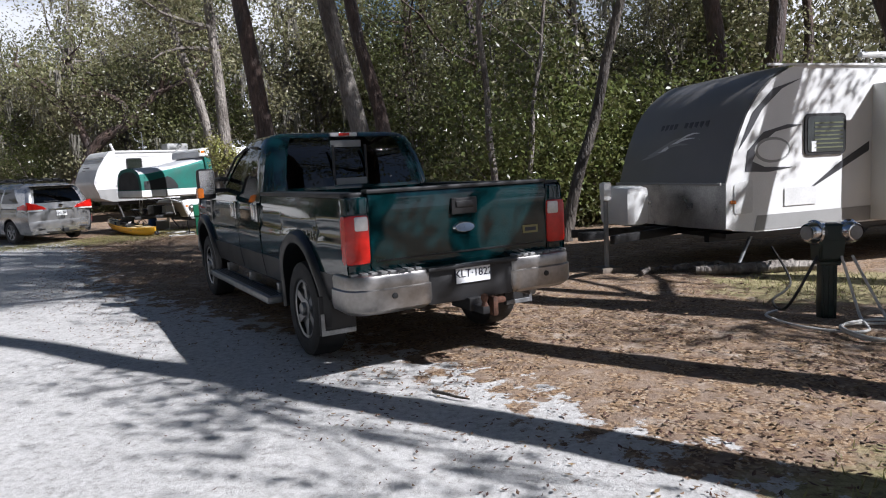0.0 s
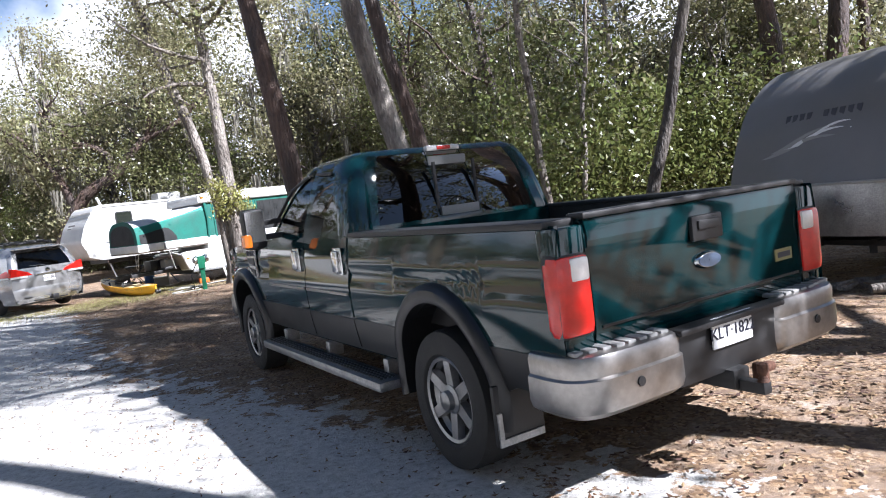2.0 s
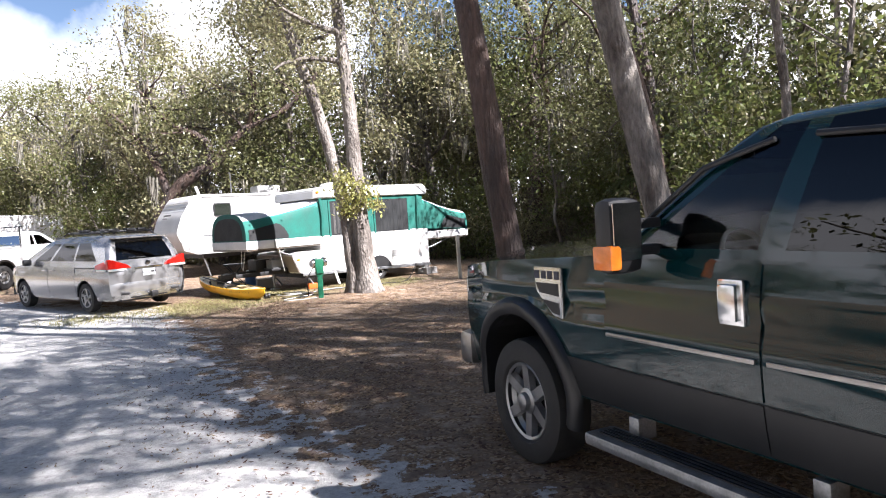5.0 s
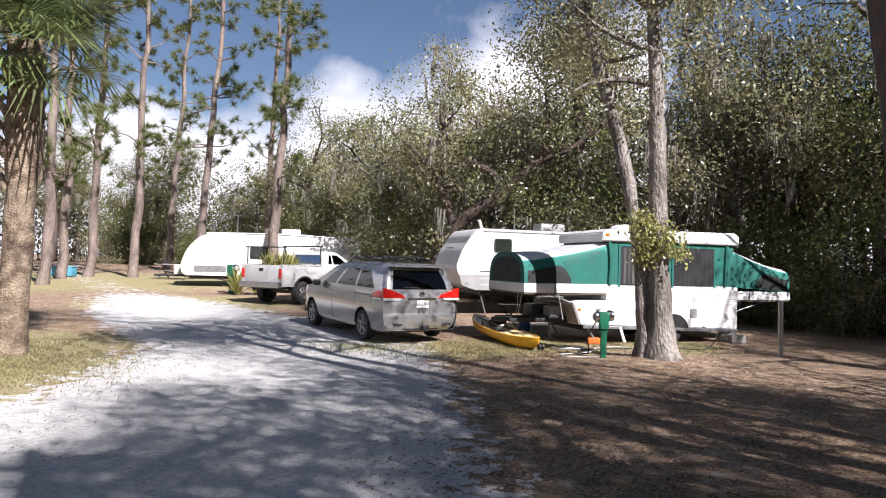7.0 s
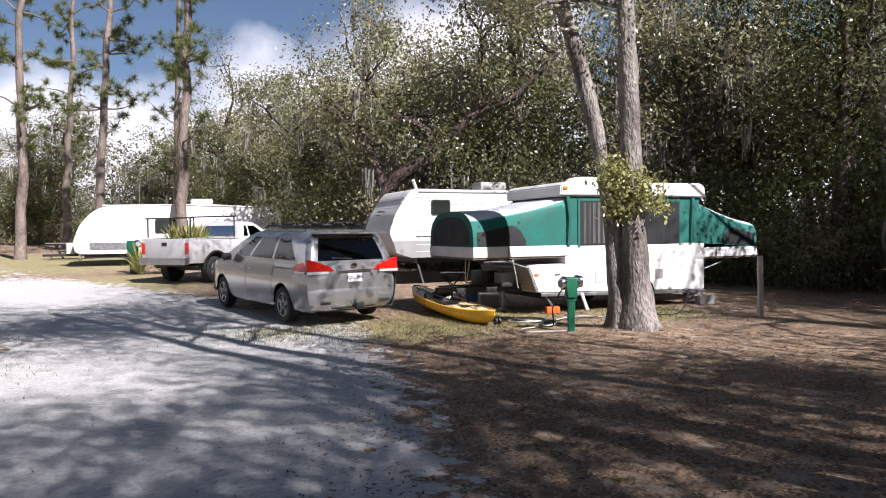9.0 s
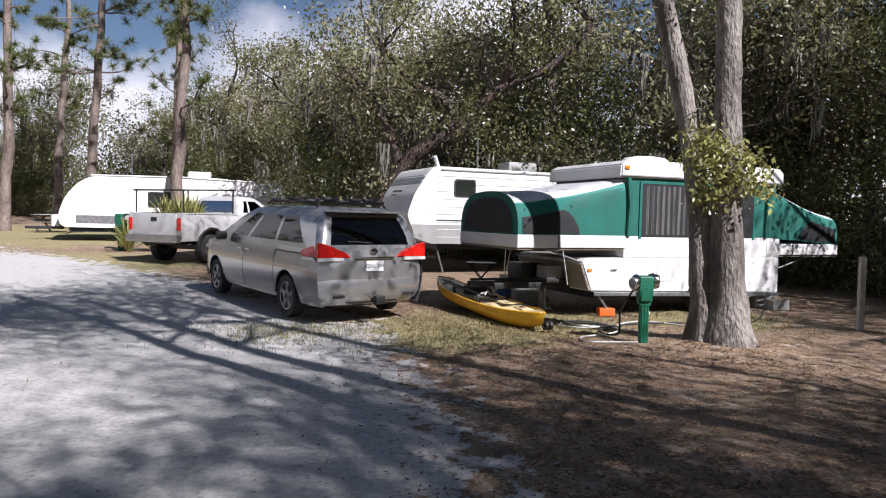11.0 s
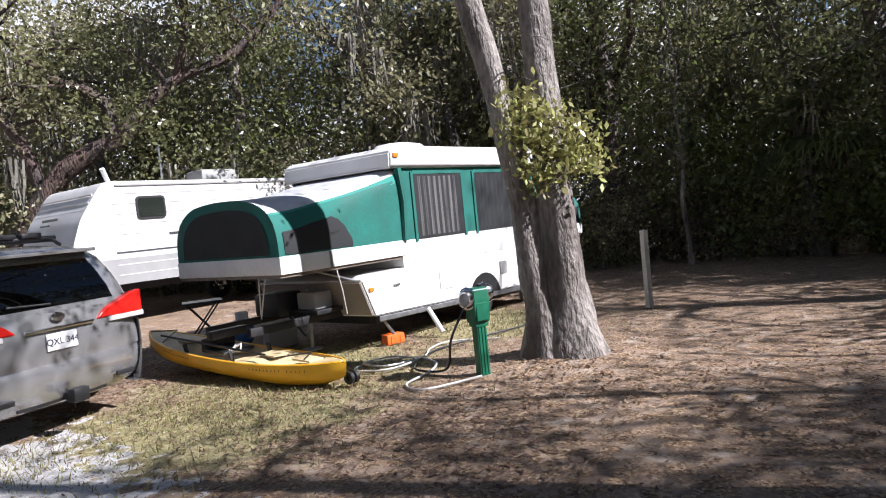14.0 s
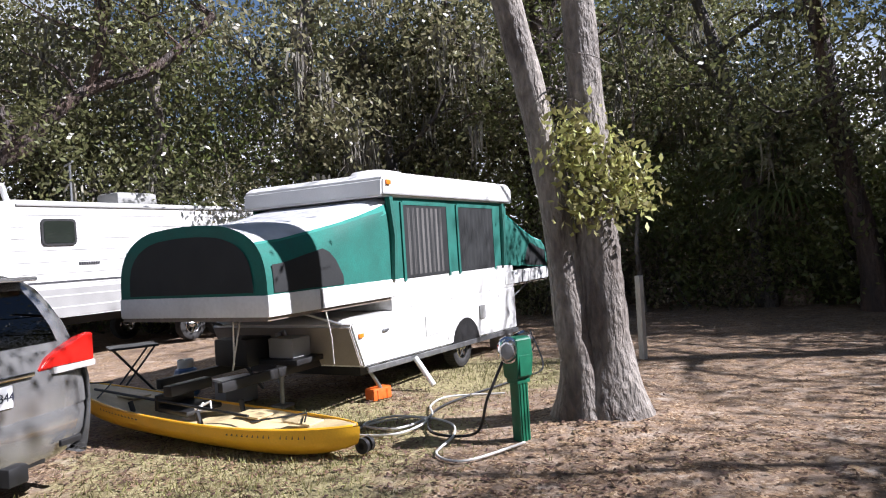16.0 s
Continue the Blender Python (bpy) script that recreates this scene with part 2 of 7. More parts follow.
def ground_mat():
    """Pale sandy lane, brown leaf litter and thin grass, blended by two painted masks."""
    m = bpy.data.materials.new("sandy ground")
    m.use_nodes = True
    n, l = m.node_tree.nodes, m.node_tree.links
    b = n["Principled BSDF"]
    co = n.new("ShaderNodeNewGeometry").outputs["Position"]

    def noise_of(scale, detail=6, rough=0.6):
        t = n.new("ShaderNodeTexNoise")
        t.inputs["Scale"].default_value, t.inputs["Detail"].default_value, t.inputs["Roughness"].default_value = scale, detail, rough
        l.new(co, t.inputs["Vector"])
        return t.outputs["Fac"]

    def ramp_of(src, stops):
        r = n.new("ShaderNodeValToRGB")
        e = r.color_ramp.elements
        while len(e) < len(stops):
            e.new(0.5)
        for k, (p, c) in zip(e, stops):
            k.position, k.color = p, (*c, 1)
        l.new(src, r.inputs[0])
        return r.outputs[0]

    def mix_of(fac, a, c):
        x = n.new("ShaderNodeMixRGB")
        l.new(fac, x.inputs[0])
        l.new(a, x.inputs[1])
        l.new(c, x.inputs[2])
        return x.outputs[0]

    vor = n.new("ShaderNodeTexVoronoi")
    vor.inputs["Scale"].default_value = 46
    l.new(co, vor.inputs["Vector"])
    sand = ramp_of(noise_of(16, 10, 0.8), [(0.3, (0.19, 0.175, 0.16)), (0.46, (0.41, 0.4, 0.38)), (0.7, (0.6, 0.59, 0.57))])
    leaf = ramp_of(vor.outputs["Color"], [(0.15, (0.07, 0.045, 0.03)), (0.45, (0.19, 0.12, 0.07)), (0.65, (0.3, 0.2, 0.115)), (0.9, (0.4, 0.32, 0.23))])
    soil = ramp_of(noise_of(2.3, 8, 0.7), [(0.35, (0.125, 0.085, 0.062)), (0.55, (0.26, 0.195, 0.145)), (0.68, (0.44, 0.385, 0.32))])
    litter = mix_of(ramp_of(noise_of(6, 6), [(0.38, (0, 0, 0)), (0.58, (1, 1, 1))]), soil, leaf)
    grass = ramp_of(noise_of(14, 8, 0.75), [(0.35, (0.14, 0.118, 0.06)), (0.55, (0.29, 0.252, 0.13)), (0.75, (0.44, 0.4, 0.25))])

    def mask(name, soft, scale):
        at = n.new("ShaderNodeAttribute")
        at.attribute_name = name
        add = n.new("ShaderNodeMath")
        add.operation = "MULTIPLY_ADD"
        l.new(noise_of(scale, 8, 0.7), add.inputs[0])
        add.inputs[1].default_value = soft
        l.new(at.outputs["Fac"], add.inputs[2])
        return ramp_of(add.outputs[0], [(0.5 + soft / 2 - 0.08, (0, 0, 0)), (0.5 + soft / 2 + 0.08, (1, 1, 1))])

    col = mix_of(mask("grass", 0.9, 1.6), litter, grass)
    col = mix_of(mask("lane", 1.1, 3.4), col, sand)
    l.new(col, b.inputs["Base Color"])
    b.inputs["Roughness"].default_value = 0.95
    b.inputs["Specular IOR Level"].default_value = 0.2
    bp = n.new("ShaderNodeBump")
    bp.inputs["Strength"].default_value, bp.inputs["Distance"].default_value = 0.7, 0.03
    l.new(noise_of(22, 9, 0.75), bp.inputs["Height"])
    l.new(bp.outputs[0], b.inputs["Normal"])
    return m


M_GROUND = ground_mat()
M_KDECK = mat("faded deck plastic", (0.7, 0.55, 0.3), 0.5, 0, 0.25, 3, 50, 0.1)

# ---- building helpers ----


def part(name, bm, material, parent=None, label="", smooth=False, kind=""):
    """Links a bmesh as one mesh object under a thing or a part."""
    me = bpy.data.meshes.new(name)
    bmesh.ops.recalc_face_normals(bm, faces=bm.faces)
    bm.to_mesh(me)
    bm.free()
    me.materials.append(material)
    if smooth:
        me.shade_smooth()
        me.set_sharp_from_angle(angle=radians(38))
    ob = new(name, me)
    if parent:
        ob.parent = parent
    return tagged(ob, label, kind=kind)


def thing(name, m, label, category, group="", kind=""):
    ob = new(name)
    ob.matrix_world = m
    ob.empty_display_size = 0.2
    return tagged(ob, label, category, group, kind)


def mesh_from(name, verts, faces, material, parent=None, label="", smooth=False, kind="", category=""):
    me = bpy.data.meshes.new(name)
    me.from_pydata(verts, [], faces)
    me.materials.append(material)
    if smooth:
        me.shade_smooth()
    ob = new(name, me)
    if parent:
        ob.parent = parent
    return tagged(ob, label, category, kind=kind)


def box(bm, x, y, z, sx, sy, sz, bevel=0.0, turn=None):
    """A box with its centre at x, y, z."""
    made = bmesh.ops.create_cube(bm, size=1)
    vs = made["verts"]
    bmesh.ops.scale(bm, vec=(sx, sy, sz), verts=vs)
    if bevel:
        es = list({e for v in vs for e in v.link_edges})
        vs = list({v for f in bmesh.ops.bevel(bm, geom=es, offset=bevel, segments=2, affect="EDGES", profile=0.6)["faces"] for v in f.verts} | {v for v in vs if v.is_valid})
    if turn is not None:
        bmesh.ops.transform(bm, matrix=turn, verts=vs)
    bmesh.ops.translate(bm, vec=(x, y, z), verts=vs)
    return bm


def boxes(*rows):
    bm = bmesh.new()
    for r in rows:
        box(bm, *r)
    return bm


def tube(bm, pts, radii, seg=8, wob=0.0, cap=True):
    """A round bar through the points, with a radius at each."""
    pts = [Vector(p) for p in pts]
    radii = radii if hasattr(radii, "__len__") else [radii] * len(pts)
    rings = []
    side = None
    for i, p in enumerate(pts):
        d = (pts[min(i + 1, len(pts) - 1)] - pts[max(i - 1, 0)]).normalized()
        if side is None:
            side = d.cross(Vector((0, 0, 1)) if abs(d.z) < 0.9 else Vector((1, 0, 0))).normalized()
        side = (side - d * side.dot(d)).normalized()
        up = d.cross(side)
        ring = []
        for k in range(seg):
            a = 2 * math.pi * k / seg
            r = radii[i]
            if wob:
                q = p * 2.3 + Vector((math.cos(a), math.sin(a), 0)) * 1.3
                r *= 1 + wob * noise.noise(q) + 0.5 * wob * noise.noise(q * 3.1)
            ring.append(bm.verts.new(p + (side * math.cos(a) + up * math.sin(a)) * r))
        rings.append(ring)
    for a, b in zip(rings, rings[1:]):
        for k in range(seg):
            bm.faces.new((a[k], a[(k + 1) % seg], b[(k + 1) % seg], b[k]))
    if cap:
        bm.faces.new(rings[0][::-1])
        bm.faces.new(rings[-1])
    return bm


def tubes(*rows, seg=8):
    bm = bmesh.new()
    for pts, r in rows:
        tube(bm, pts, r, seg)
    return bm


def lathe(bm, prof, m=Matrix(), seg=32):
    """Turns a profile of (radius, height) about the axis z of m."""
    rings = []
    for r, h in prof:
        rings.append([bm.verts.new(m @ Vector((r * math.cos(2 * math.pi * k / seg), r * math.sin(2 * math.pi * k / seg), h))) for k in range(seg)])
    for a, b in zip(rings, rings[1:]):
        for k in range(seg):
            bm.faces.new((a[k], a[(k + 1) % seg], b[(k + 1) % seg], b[k]))
    return bm


def prism(bm, outline, at, thick, axis="x", bevel=0.0):
    """A plate with an outline of two coordinates, from at to at + thick along the axis."""
    def place(a, b, c):
        return {"x": (c, a, b), "y": (a, c, b), "z": (a, b, c)}[axis]
    lo = [bm.verts.new(place(a, b, at)) for a, b in outline]
    hi = [bm.verts.new(place(a, b, at + thick)) for a, b in outline]
    n = len(outline)
    f = [bm.faces.new(lo[::-1]), bm.faces.new(hi)]
    for i in range(n):
        f.append(bm.faces.new((lo[i], lo[(i + 1) % n], hi[(i + 1) % n], hi[i])))
    if bevel:
        bmesh.ops.bevel(bm, geom=list({e for v in lo + hi for e in v.link_edges}), offset=bevel, segments=2, affect="EDGES")
    return bm


def grid(bm, rows, close=False):
    """Faces between rows of places; returns the vertices."""
    vs = [[bm.verts.new(p) for p in r] for r in rows]
    for a, b in zip(vs, vs[1:]):
        n = len(a)
        for k in range(n if close else n - 1):
            q = (a[k], a[(k + 1) % n], b[(k + 1) % n], b[k])
            if len(set(q)) == 4:
                bm.faces.new(q)
    return vs


def letters(text, size, m, material, parent, name="lettering"):
    """Raised lettering in the built-in font, centred on m, reading along its x."""
    cu = bpy.data.curves.new(name, "FONT")
    cu.body, cu.size, cu.extrude, cu.align_x, cu.align_y = text, size, 0.002, "CENTER", "CENTER"
    tmp = bpy.data.objects.new(name, cu)
    me = bpy.data.meshes.new_from_object(tmp)
    bpy.data.objects.remove(tmp)
    me.materials.append(material)
    ob = new(name, me)
    ob.parent = parent
    ob.matrix_local = m
    return ob


def ground_z(x, y):
    """The campsite is level and rises very slowly beyond the van."""
    q = (x + 13) * -0.75 + (y - 20) * 0.66
    q = max(0.0, min(q, 45.0))
    return 0.026 * q * q / (q + 1.2)


def wheel(parent, x, y, z, r, width, rim_r, spokes, rim_mat, out):
    """A road wheel: tyre with sidewall and tread, and a spoked rim under it. out: the side that faces out."""
    m = pose(x, y, z, 0, 90 * out, 0)
    w = width / 2
    bm = bmesh.new()
    lathe(bm, [(rim_r, -w * 0.8), (rim_r + 0.02, -w * 0.95), (r - 0.05, -w), (r - 0.012, -w * 0.86), (r, -w * 0.6), (r, w * 0.6), (r - 0.012, w * 0.86),
               (r - 0.05, w), (rim_r + 0.02, w * 0.95), (rim_r, w * 0.8), (rim_r - 0.01, w * 0.2), (rim_r - 0.01, -w * 0.8)], seg=88)
    for v in bm.verts:
        if v.co.xy.length > r - 0.005 and int((math.atan2(v.co.y, v.co.x) + math.pi + 0.01) / (2 * math.pi / 88) + (0.5 if v.co.z > 0 else 0)) % 2:
            v.co.xy *= (r - 0.014) / r
    tyre = part("wheel", bm, M_RUBBER, parent, "black rubber tyre on an alloy rim", True)
    tyre.matrix_local = m
    bm = bmesh.new()
    d = w * 0.72
    lathe(bm, [(rim_r - 0.004, d + 0.02), (rim_r + 0.004, d + 0.012), (rim_r + 0.002, d - 0.02), (rim_r - 0.03, d - 0.05), (rim_r - 0.035, -w * 0.6)], seg=44)
    lathe(bm, [(rim_r - 0.022, d + 0.012), (rim_r - 0.004, d + 0.02)], seg=44)
    for k in range(spokes):
        a = 2 * math.pi * k / spokes
        t = Matrix.Rotation(a, 4, "Z")
        inner, outer = rim_r * 0.22, rim_r - 0.012
        wi, wo = rim_r * 0.15, rim_r * (2.2 / (spokes + 2.5)) * 0.5
        pts = [(inner, -wi, d - 0.005), (outer, -wo, d + 0.008), (outer, wo, d + 0.008), (inner, wi, d - 0.005)]
        lo = [bm.verts.new(t @ Vector((p[0], p[1] * 1.15, p[2] - 0.045))) for p in pts]
        hi = [bm.verts.new(t @ Vector(p)) for p in pts]
        bm.faces.new(hi)
        for i in range(4):
            bm.faces.new((lo[i], lo[(i + 1) % 4], hi[(i + 1) % 4], hi[i]))
    lathe(bm, [(rim_r * 0.36, d - 0.04), (rim_r * 0.34, d + 0.004), (rim_r * 0.24, d + 0.014), (rim_r * 0.22, d + 0.045), (rim_r * 0.15, d + 0.055), (0.001, d + 0.056)], seg=24)
    rim = part("rim", bm, rim_mat, tyre, "spoked metal rim", True)
    bm = bmesh.new()
    lathe(bm, [(rim_r - 0.04, -w * 0.1), (0.001, -w * 0.1)], seg=24)
    part("brake_disc", bm, M_BLACK, tyre, "dark brake disc behind the spokes")
    return tyre


def arch_low(base, wheels, r, zc):
    """The lower edge of a car's flank: the sill, rising round over each wheel."""
    def low(y):
        z = base(y)
        for w in wheels:
            if abs(y - w) < r:
                z = max(z, zc + math.sqrt(r * r - (y - w) ** 2))
        return z
    return low


def stations(y0, y1, wheels, r, step=0.12):
    ys = set()
    k = int((y1 - y0) / step)
    for i in range(k + 1):
        ys.add(round(y0 + (y1 - y0) * i / k, 4))
    ys = {y for y in ys if all(abs(y - w) > r + 0.02 for w in wheels)}
    for w in wheels:
        for i in range(25):
            ys.add(round(w - r * math.cos(math.pi * i / 24), 4))
    return sorted(ys)


def flanks(bm, ys, low, top, width, rows=9, turn_in=0.07):
    """Both flanks of a car body, from the sill or wheel arch up to the belt."""
    out = {}
    for s in (-1, 1):
        cols = []
        for y in ys:
            lo, hi = low(y), top(y)
            col = [Vector((s * (width(y, lo) - turn_in), y, lo + 0.004))]
            col += [Vector((s * width(y, lo + (hi - lo) * i / rows), y, lo + (hi - lo) * i / rows)) for i in range(rows + 1)]
            cols.append(col)
        out[s] = grid(bm, cols)
    return out


def panel(ys, zs, width, s, off):
    """A proud panel (door, flare, moulding) that follows a flank. zs: lower and upper edge as functions or numbers."""
    bm = bmesh.new()
    f = [z if callable(z) else (lambda y, z=z: z) for z in zs]
    cols = []
    for i, y in enumerate(ys):
        lo, hi = f[0](y), f[1](y)
        col = []
        for k in range(8):
            z = lo + (hi - lo) * k / 7
            col.append(Vector((s * (width(y, z) + off), y, z)))
        d = Vector((s * (off + 0.012), 0, 0))
        cols.append([col[0] - d] + col + [col[-1] - d])
    d = Vector((s * (off + 0.012), 0, 0))
    cols = [[p - d if 0 < k < 9 else p for k, p in enumerate(cols[0])]] + cols + [[p - d if 0 < k < 9 else p for k, p in enumerate(cols[-1])]]
    grid(bm, cols)
    return bm


def greenhouse(rings, side_stops, rear_stops, windows, corner=0.07):
    """A car's cabin above the belt as a loft. rings: (z, y front, y rear, half width). side_stops: places along the side, at the belt and at the top,
    as (y belt, y top); rear_stops: places across, as parts of the half width. windows: pane name -> list of (wall, number, first ring, last ring).
    Returns the shell and a dict of panes."""
    z0, z1 = rings[0][0], rings[-1][0]
    loops, tags = [], None
    for z, yf, yr, w in rings:
        u = (z - z0) / (z1 - z0)
        c = min(corner, w * 0.4)
        pts, tg = [], []
        side = [a + (b - a) * u for a, b in side_stops]
        side = [max(min(y, yf - c), yr + c) for y in side]
        for k, y in enumerate(side):
            pts.append((-w, y, z)); tg.append(("left", k))
        for a in (25, 65):
            pts.append((-w + c - c * math.cos(radians(a)), yr + c - c * math.sin(radians(a)), z)); tg.append(("corner", 0))
        for k, x in enumerate(rear_stops):
            pts.append((x * (w - c), yr, z)); tg.append(("rear", k))
        for a in (65, 25):
            pts.append((w - c + c * math.cos(radians(a)), yr + c - c * math.sin(radians(a)), z)); tg.append(("corner", 1))
        for k, y in enumerate(side[::-1]):
            pts.append((w, y, z)); tg.append(("right", len(side) - 1 - k))
        for a in (25, 65):
            pts.append((w - c + c * math.cos(radians(a)), yf - c + c * math.sin(radians(a)), z)); tg.append(("corner", 2))
        for k, x in enumerate((0.86, 0.0, -0.86)):
            bow = 0.06 * (1 - x * x)
            pts.append((x * (w - c), yf + bow, z)); tg.append(("front", k))
        for a in (65, 25):
            pts.append((-w + c - c * math.cos(radians(a)), yf - c + c * math.sin(radians(a)), z)); tg.append(("corner", 3))
        loops.append([Vector(p) for p in pts])
        tags = tg
    pane_of = {}
    for name, cells in windows.items():
        for wall, k, r0, r1 in cells:
            for r in range(r0, r1):
                pane_of[(wall, k, r)] = name
    shell, panes = bmesh.new(), {}
    n = len(tags)
    sv = [[shell.verts.new(p) for p in lp] for lp in loops]
    for r in range(len(loops) - 1):
        for k in range(n):
            k2 = (k + 1) % n
            wall, num = tags[k]
            if wall == "right":
                num -= 1
            name = pane_of.get((wall, num, r))
            if name:
                bm = panes.setdefault(name, bmesh.new())
                bm.faces.new([bm.verts.new(p) for p in (loops[r][k], loops[r][k2], loops[r + 1][k2], loops[r + 1][k])])
            else:
                shell.faces.new((sv[r][k], sv[r][k2], sv[r + 1][k2], sv[r + 1][k]))
    shell.faces.new(sv[-1])
    for bm in panes.values():
        bmesh.ops.remove_doubles(bm, verts=bm.verts, dist=0.0005)
        bmesh.ops.recalc_face_normals(bm, faces=bm.faces)
    return shell, panes


def seat_row(parent, y, z, xs, w=0.46):
    for x in xs:
        bm = boxes((x, y + 0.25, z, w, 0.5, 0.16, 0.05), (x, y, z + 0.33, w, 0.15, 0.62, 0.05), (x, y - 0.02, z + 0.72, w * 0.5, 0.1, 0.16, 0.03))
        part("seat", bm, M_SEAT, parent, "grey cloth seat", True)


# ---- ground ----


def lane_mask(x, y):
    """1 on the sandy lane, falling through 0.5 at its edges."""
    d = (x * 0.84 + y * 0.54)
    along = x * -0.54 + y * 0.84
    centre_r = 2.55 - 1.35 * max(0.0, min(1.0, (along - 4) / 8)) + 0.16 * math.sin(along * 0.4)
    left = -3.7
    if along > 22:
        left -= 0.54 * (along - 22)
        centre_r -= 0.62 * max(0.0, along - 24)
    e = min((centre_r - d), (d - left))
    # far along, the sand fades into the browner ground
    far_fade = max(0.0, min(1.0, (along - 27) / 9))
    return max(0.0, min(1.0, 0.5 + e * 0.27)) * (1 - 0.6 * far_fade)


def grass_mask(x, y):
    g = 0.0
    for cx, cy, r in ((-9.9, 20.0, 1.5), (-9.2, 21.8, 1.8), (-14.6, 13.5, 2.2), (-17.5, 14.5, 3.0), (-6.5, 23.5, 1.4), (-13.5, 11.0, 2.0), (2.2, 2.6, 0.9), (4.5, 8.0, 1.2), (-22, 24, 3.5), (-34, 30, 8)):
        g = max(g, 1.0 - math.hypot(x - cx, y - cy) / (r * 1.7))
    return max(0.0, min(1.0, 0.15 + 0.75 * g))


def ground_height(x, y):
    """The ground with its small unevenness."""
    near = 1.0 if abs(x + 8) < 30 and abs(y - 12) < 30 else 0.0
    lm = lane_mask(x, y)
    z = ground_z(x, y) + near * (0.018 * noise.noise((x * 0.9, y * 0.9, 0)) + 0.012 * noise.noise((x * 2.3, y * 2.3, 4)) * (1.4 - lm))
    return z + 0.1 * math.exp(-(math.hypot(x + 6.2, y - 20.75) / 0.75) ** 2) - 0.012


def build_ground():
    xs = sorted({round(v, 3) for v in ([-2500, -900, -350, -180, -110, -80] + [-60 + 2 * i for i in range(17)] + [-27 + 0.3 * i for i in range(134)] + [14 + 2 * i for i in range(14)] + [60, 110, 250, 800, 2500])})
    ys = sorted({round(v, 3) for v in ([-2500, -900, -300, -120, -60, -30, -20, -12] + [-8 + 0.3 * i for i in range(134)] + [33 + 2 * i for i in range(16)] + [75, 110, 200, 500, 1200, 2500])})
    verts, lane, grass = [], [], []
    for y in ys:
        for x in xs:
            lm = lane_mask(x, y)
            verts.append((x, y, ground_height(x, y)))
            lane.append(lm)
            grass.append(grass_mask(x, y))
    n = len(xs)
    faces = [(j * n + i, j * n + i + 1, (j + 1) * n + i + 1, (j + 1) * n + i) for j in range(len(ys) - 1) for i in range(n - 1)]
    ob = mesh_from("ground", verts, faces, M_GROUND, None, "pale sandy lane beside brown leaf litter and thin grass", True, "structure", "ground")
    for name, vals in (("lane", lane), ("grass", grass)):
        at = ob.data.attributes.new(name, "FLOAT", "POINT")
        at.data.foreach_set("value", vals)
    return ob


build_ground()

# ---- trees ----


def leaf_cloud(rng, centres, spread, per, size, droop=0.0, flat=0.75):
    """Many small leaves round the given places; returns vertices and faces."""
    c = np.repeat(np.asarray(centres, float), per, axis=0)
    n = len(c)
    off = rng.normal(0, 1, (n, 3)) * spread
    off[:, 2] *= flat
    p = c + off
    p[:, 2] -= droop * np.abs(rng.normal(0, 1, n))
    a = rng.normal(0, 1, (n, 3))
    a /= np.linalg.norm(a, axis=1)[:, None]
    b = np.cross(a, rng.normal(0, 1, (n, 3)))
    b /= np.linalg.norm(b, axis=1)[:, None]
    s = size * rng.uniform(0.6, 1.35, n)[:, None]
    v = np.stack([p - a * s * 0.5, p + b * s * 0.24, p + a * s * 0.5, p - b * s * 0.24], axis=1).reshape(-1, 3)
    return v, np.arange(4 * n).reshape(-1, 4)


def fast_mesh(name, v, f, material):
    me = bpy.data.meshes.new(name)
    k = f.shape[1]
    me.vertices.add(len(v))
    me.vertices.foreach_set("co", np.ascontiguousarray(v, dtype=np.float32).ravel())
    me.loops.add(f.size)
    me.loops.foreach_set("vertex_index", np.ascontiguousarray(f, dtype=np.int32).ravel())
    me.polygons.add(len(f))
    me.polygons.foreach_set("loop_start", np.arange(0, f.size, k, dtype=np.int32))
    me.update(calc_edges=True)
    me.materials.append(material)
    return me


def limb_path(rng, start, way, length, n=6, wander=0.25, lift=0.05):
    p, d = np.array(start, float), np.array(way, float)
    d /= np.linalg.norm(d)
    pts = [tuple(p)]
    for _ in range(n):
        d = d + rng.normal(0, wander, 3)
        d[2] += lift
        d /= np.linalg.norm(d)
        p = p + d * length / n
        pts.append(tuple(p))
    return pts


def wood_mesh(name, paths, material, wob=0.12):
    bm = bmesh.new()
    for pts, r0, r1, seg in paths:
        n = len(pts)
        tube(bm, pts, [r0 + (r1 - r0) * (i / (n - 1)) ** 0.8 for i in range(n)], seg, wob)
    me = bpy.data.meshes.new(name)
    bm.to_mesh(me)
    bm.free()
    me.materials.append(material)
    me.shade_smooth()
    return me


def smooth_path(pts, n):
    """A rounder path through the given places."""
    p = np.array(pts, float)
    t = np.linspace(0, len(p) - 1, n)
    out = []
    for u in t:
        i = int(min(u, len(p) - 2))
        f = u - i
        p0, p1, p2, p3 = p[max(i - 1, 0)], p[i], p[i + 1], p[min(i + 2, len(p) - 1)]
        out.append(tuple(0.5 * ((2 * p1) + (p2 - p0) * f + (2 * p0 - 5 * p1 + 4 * p2 - p3) * f * f + (3 * p1 - p0 - 3 * p2 + p3) * f ** 3)))
    return out


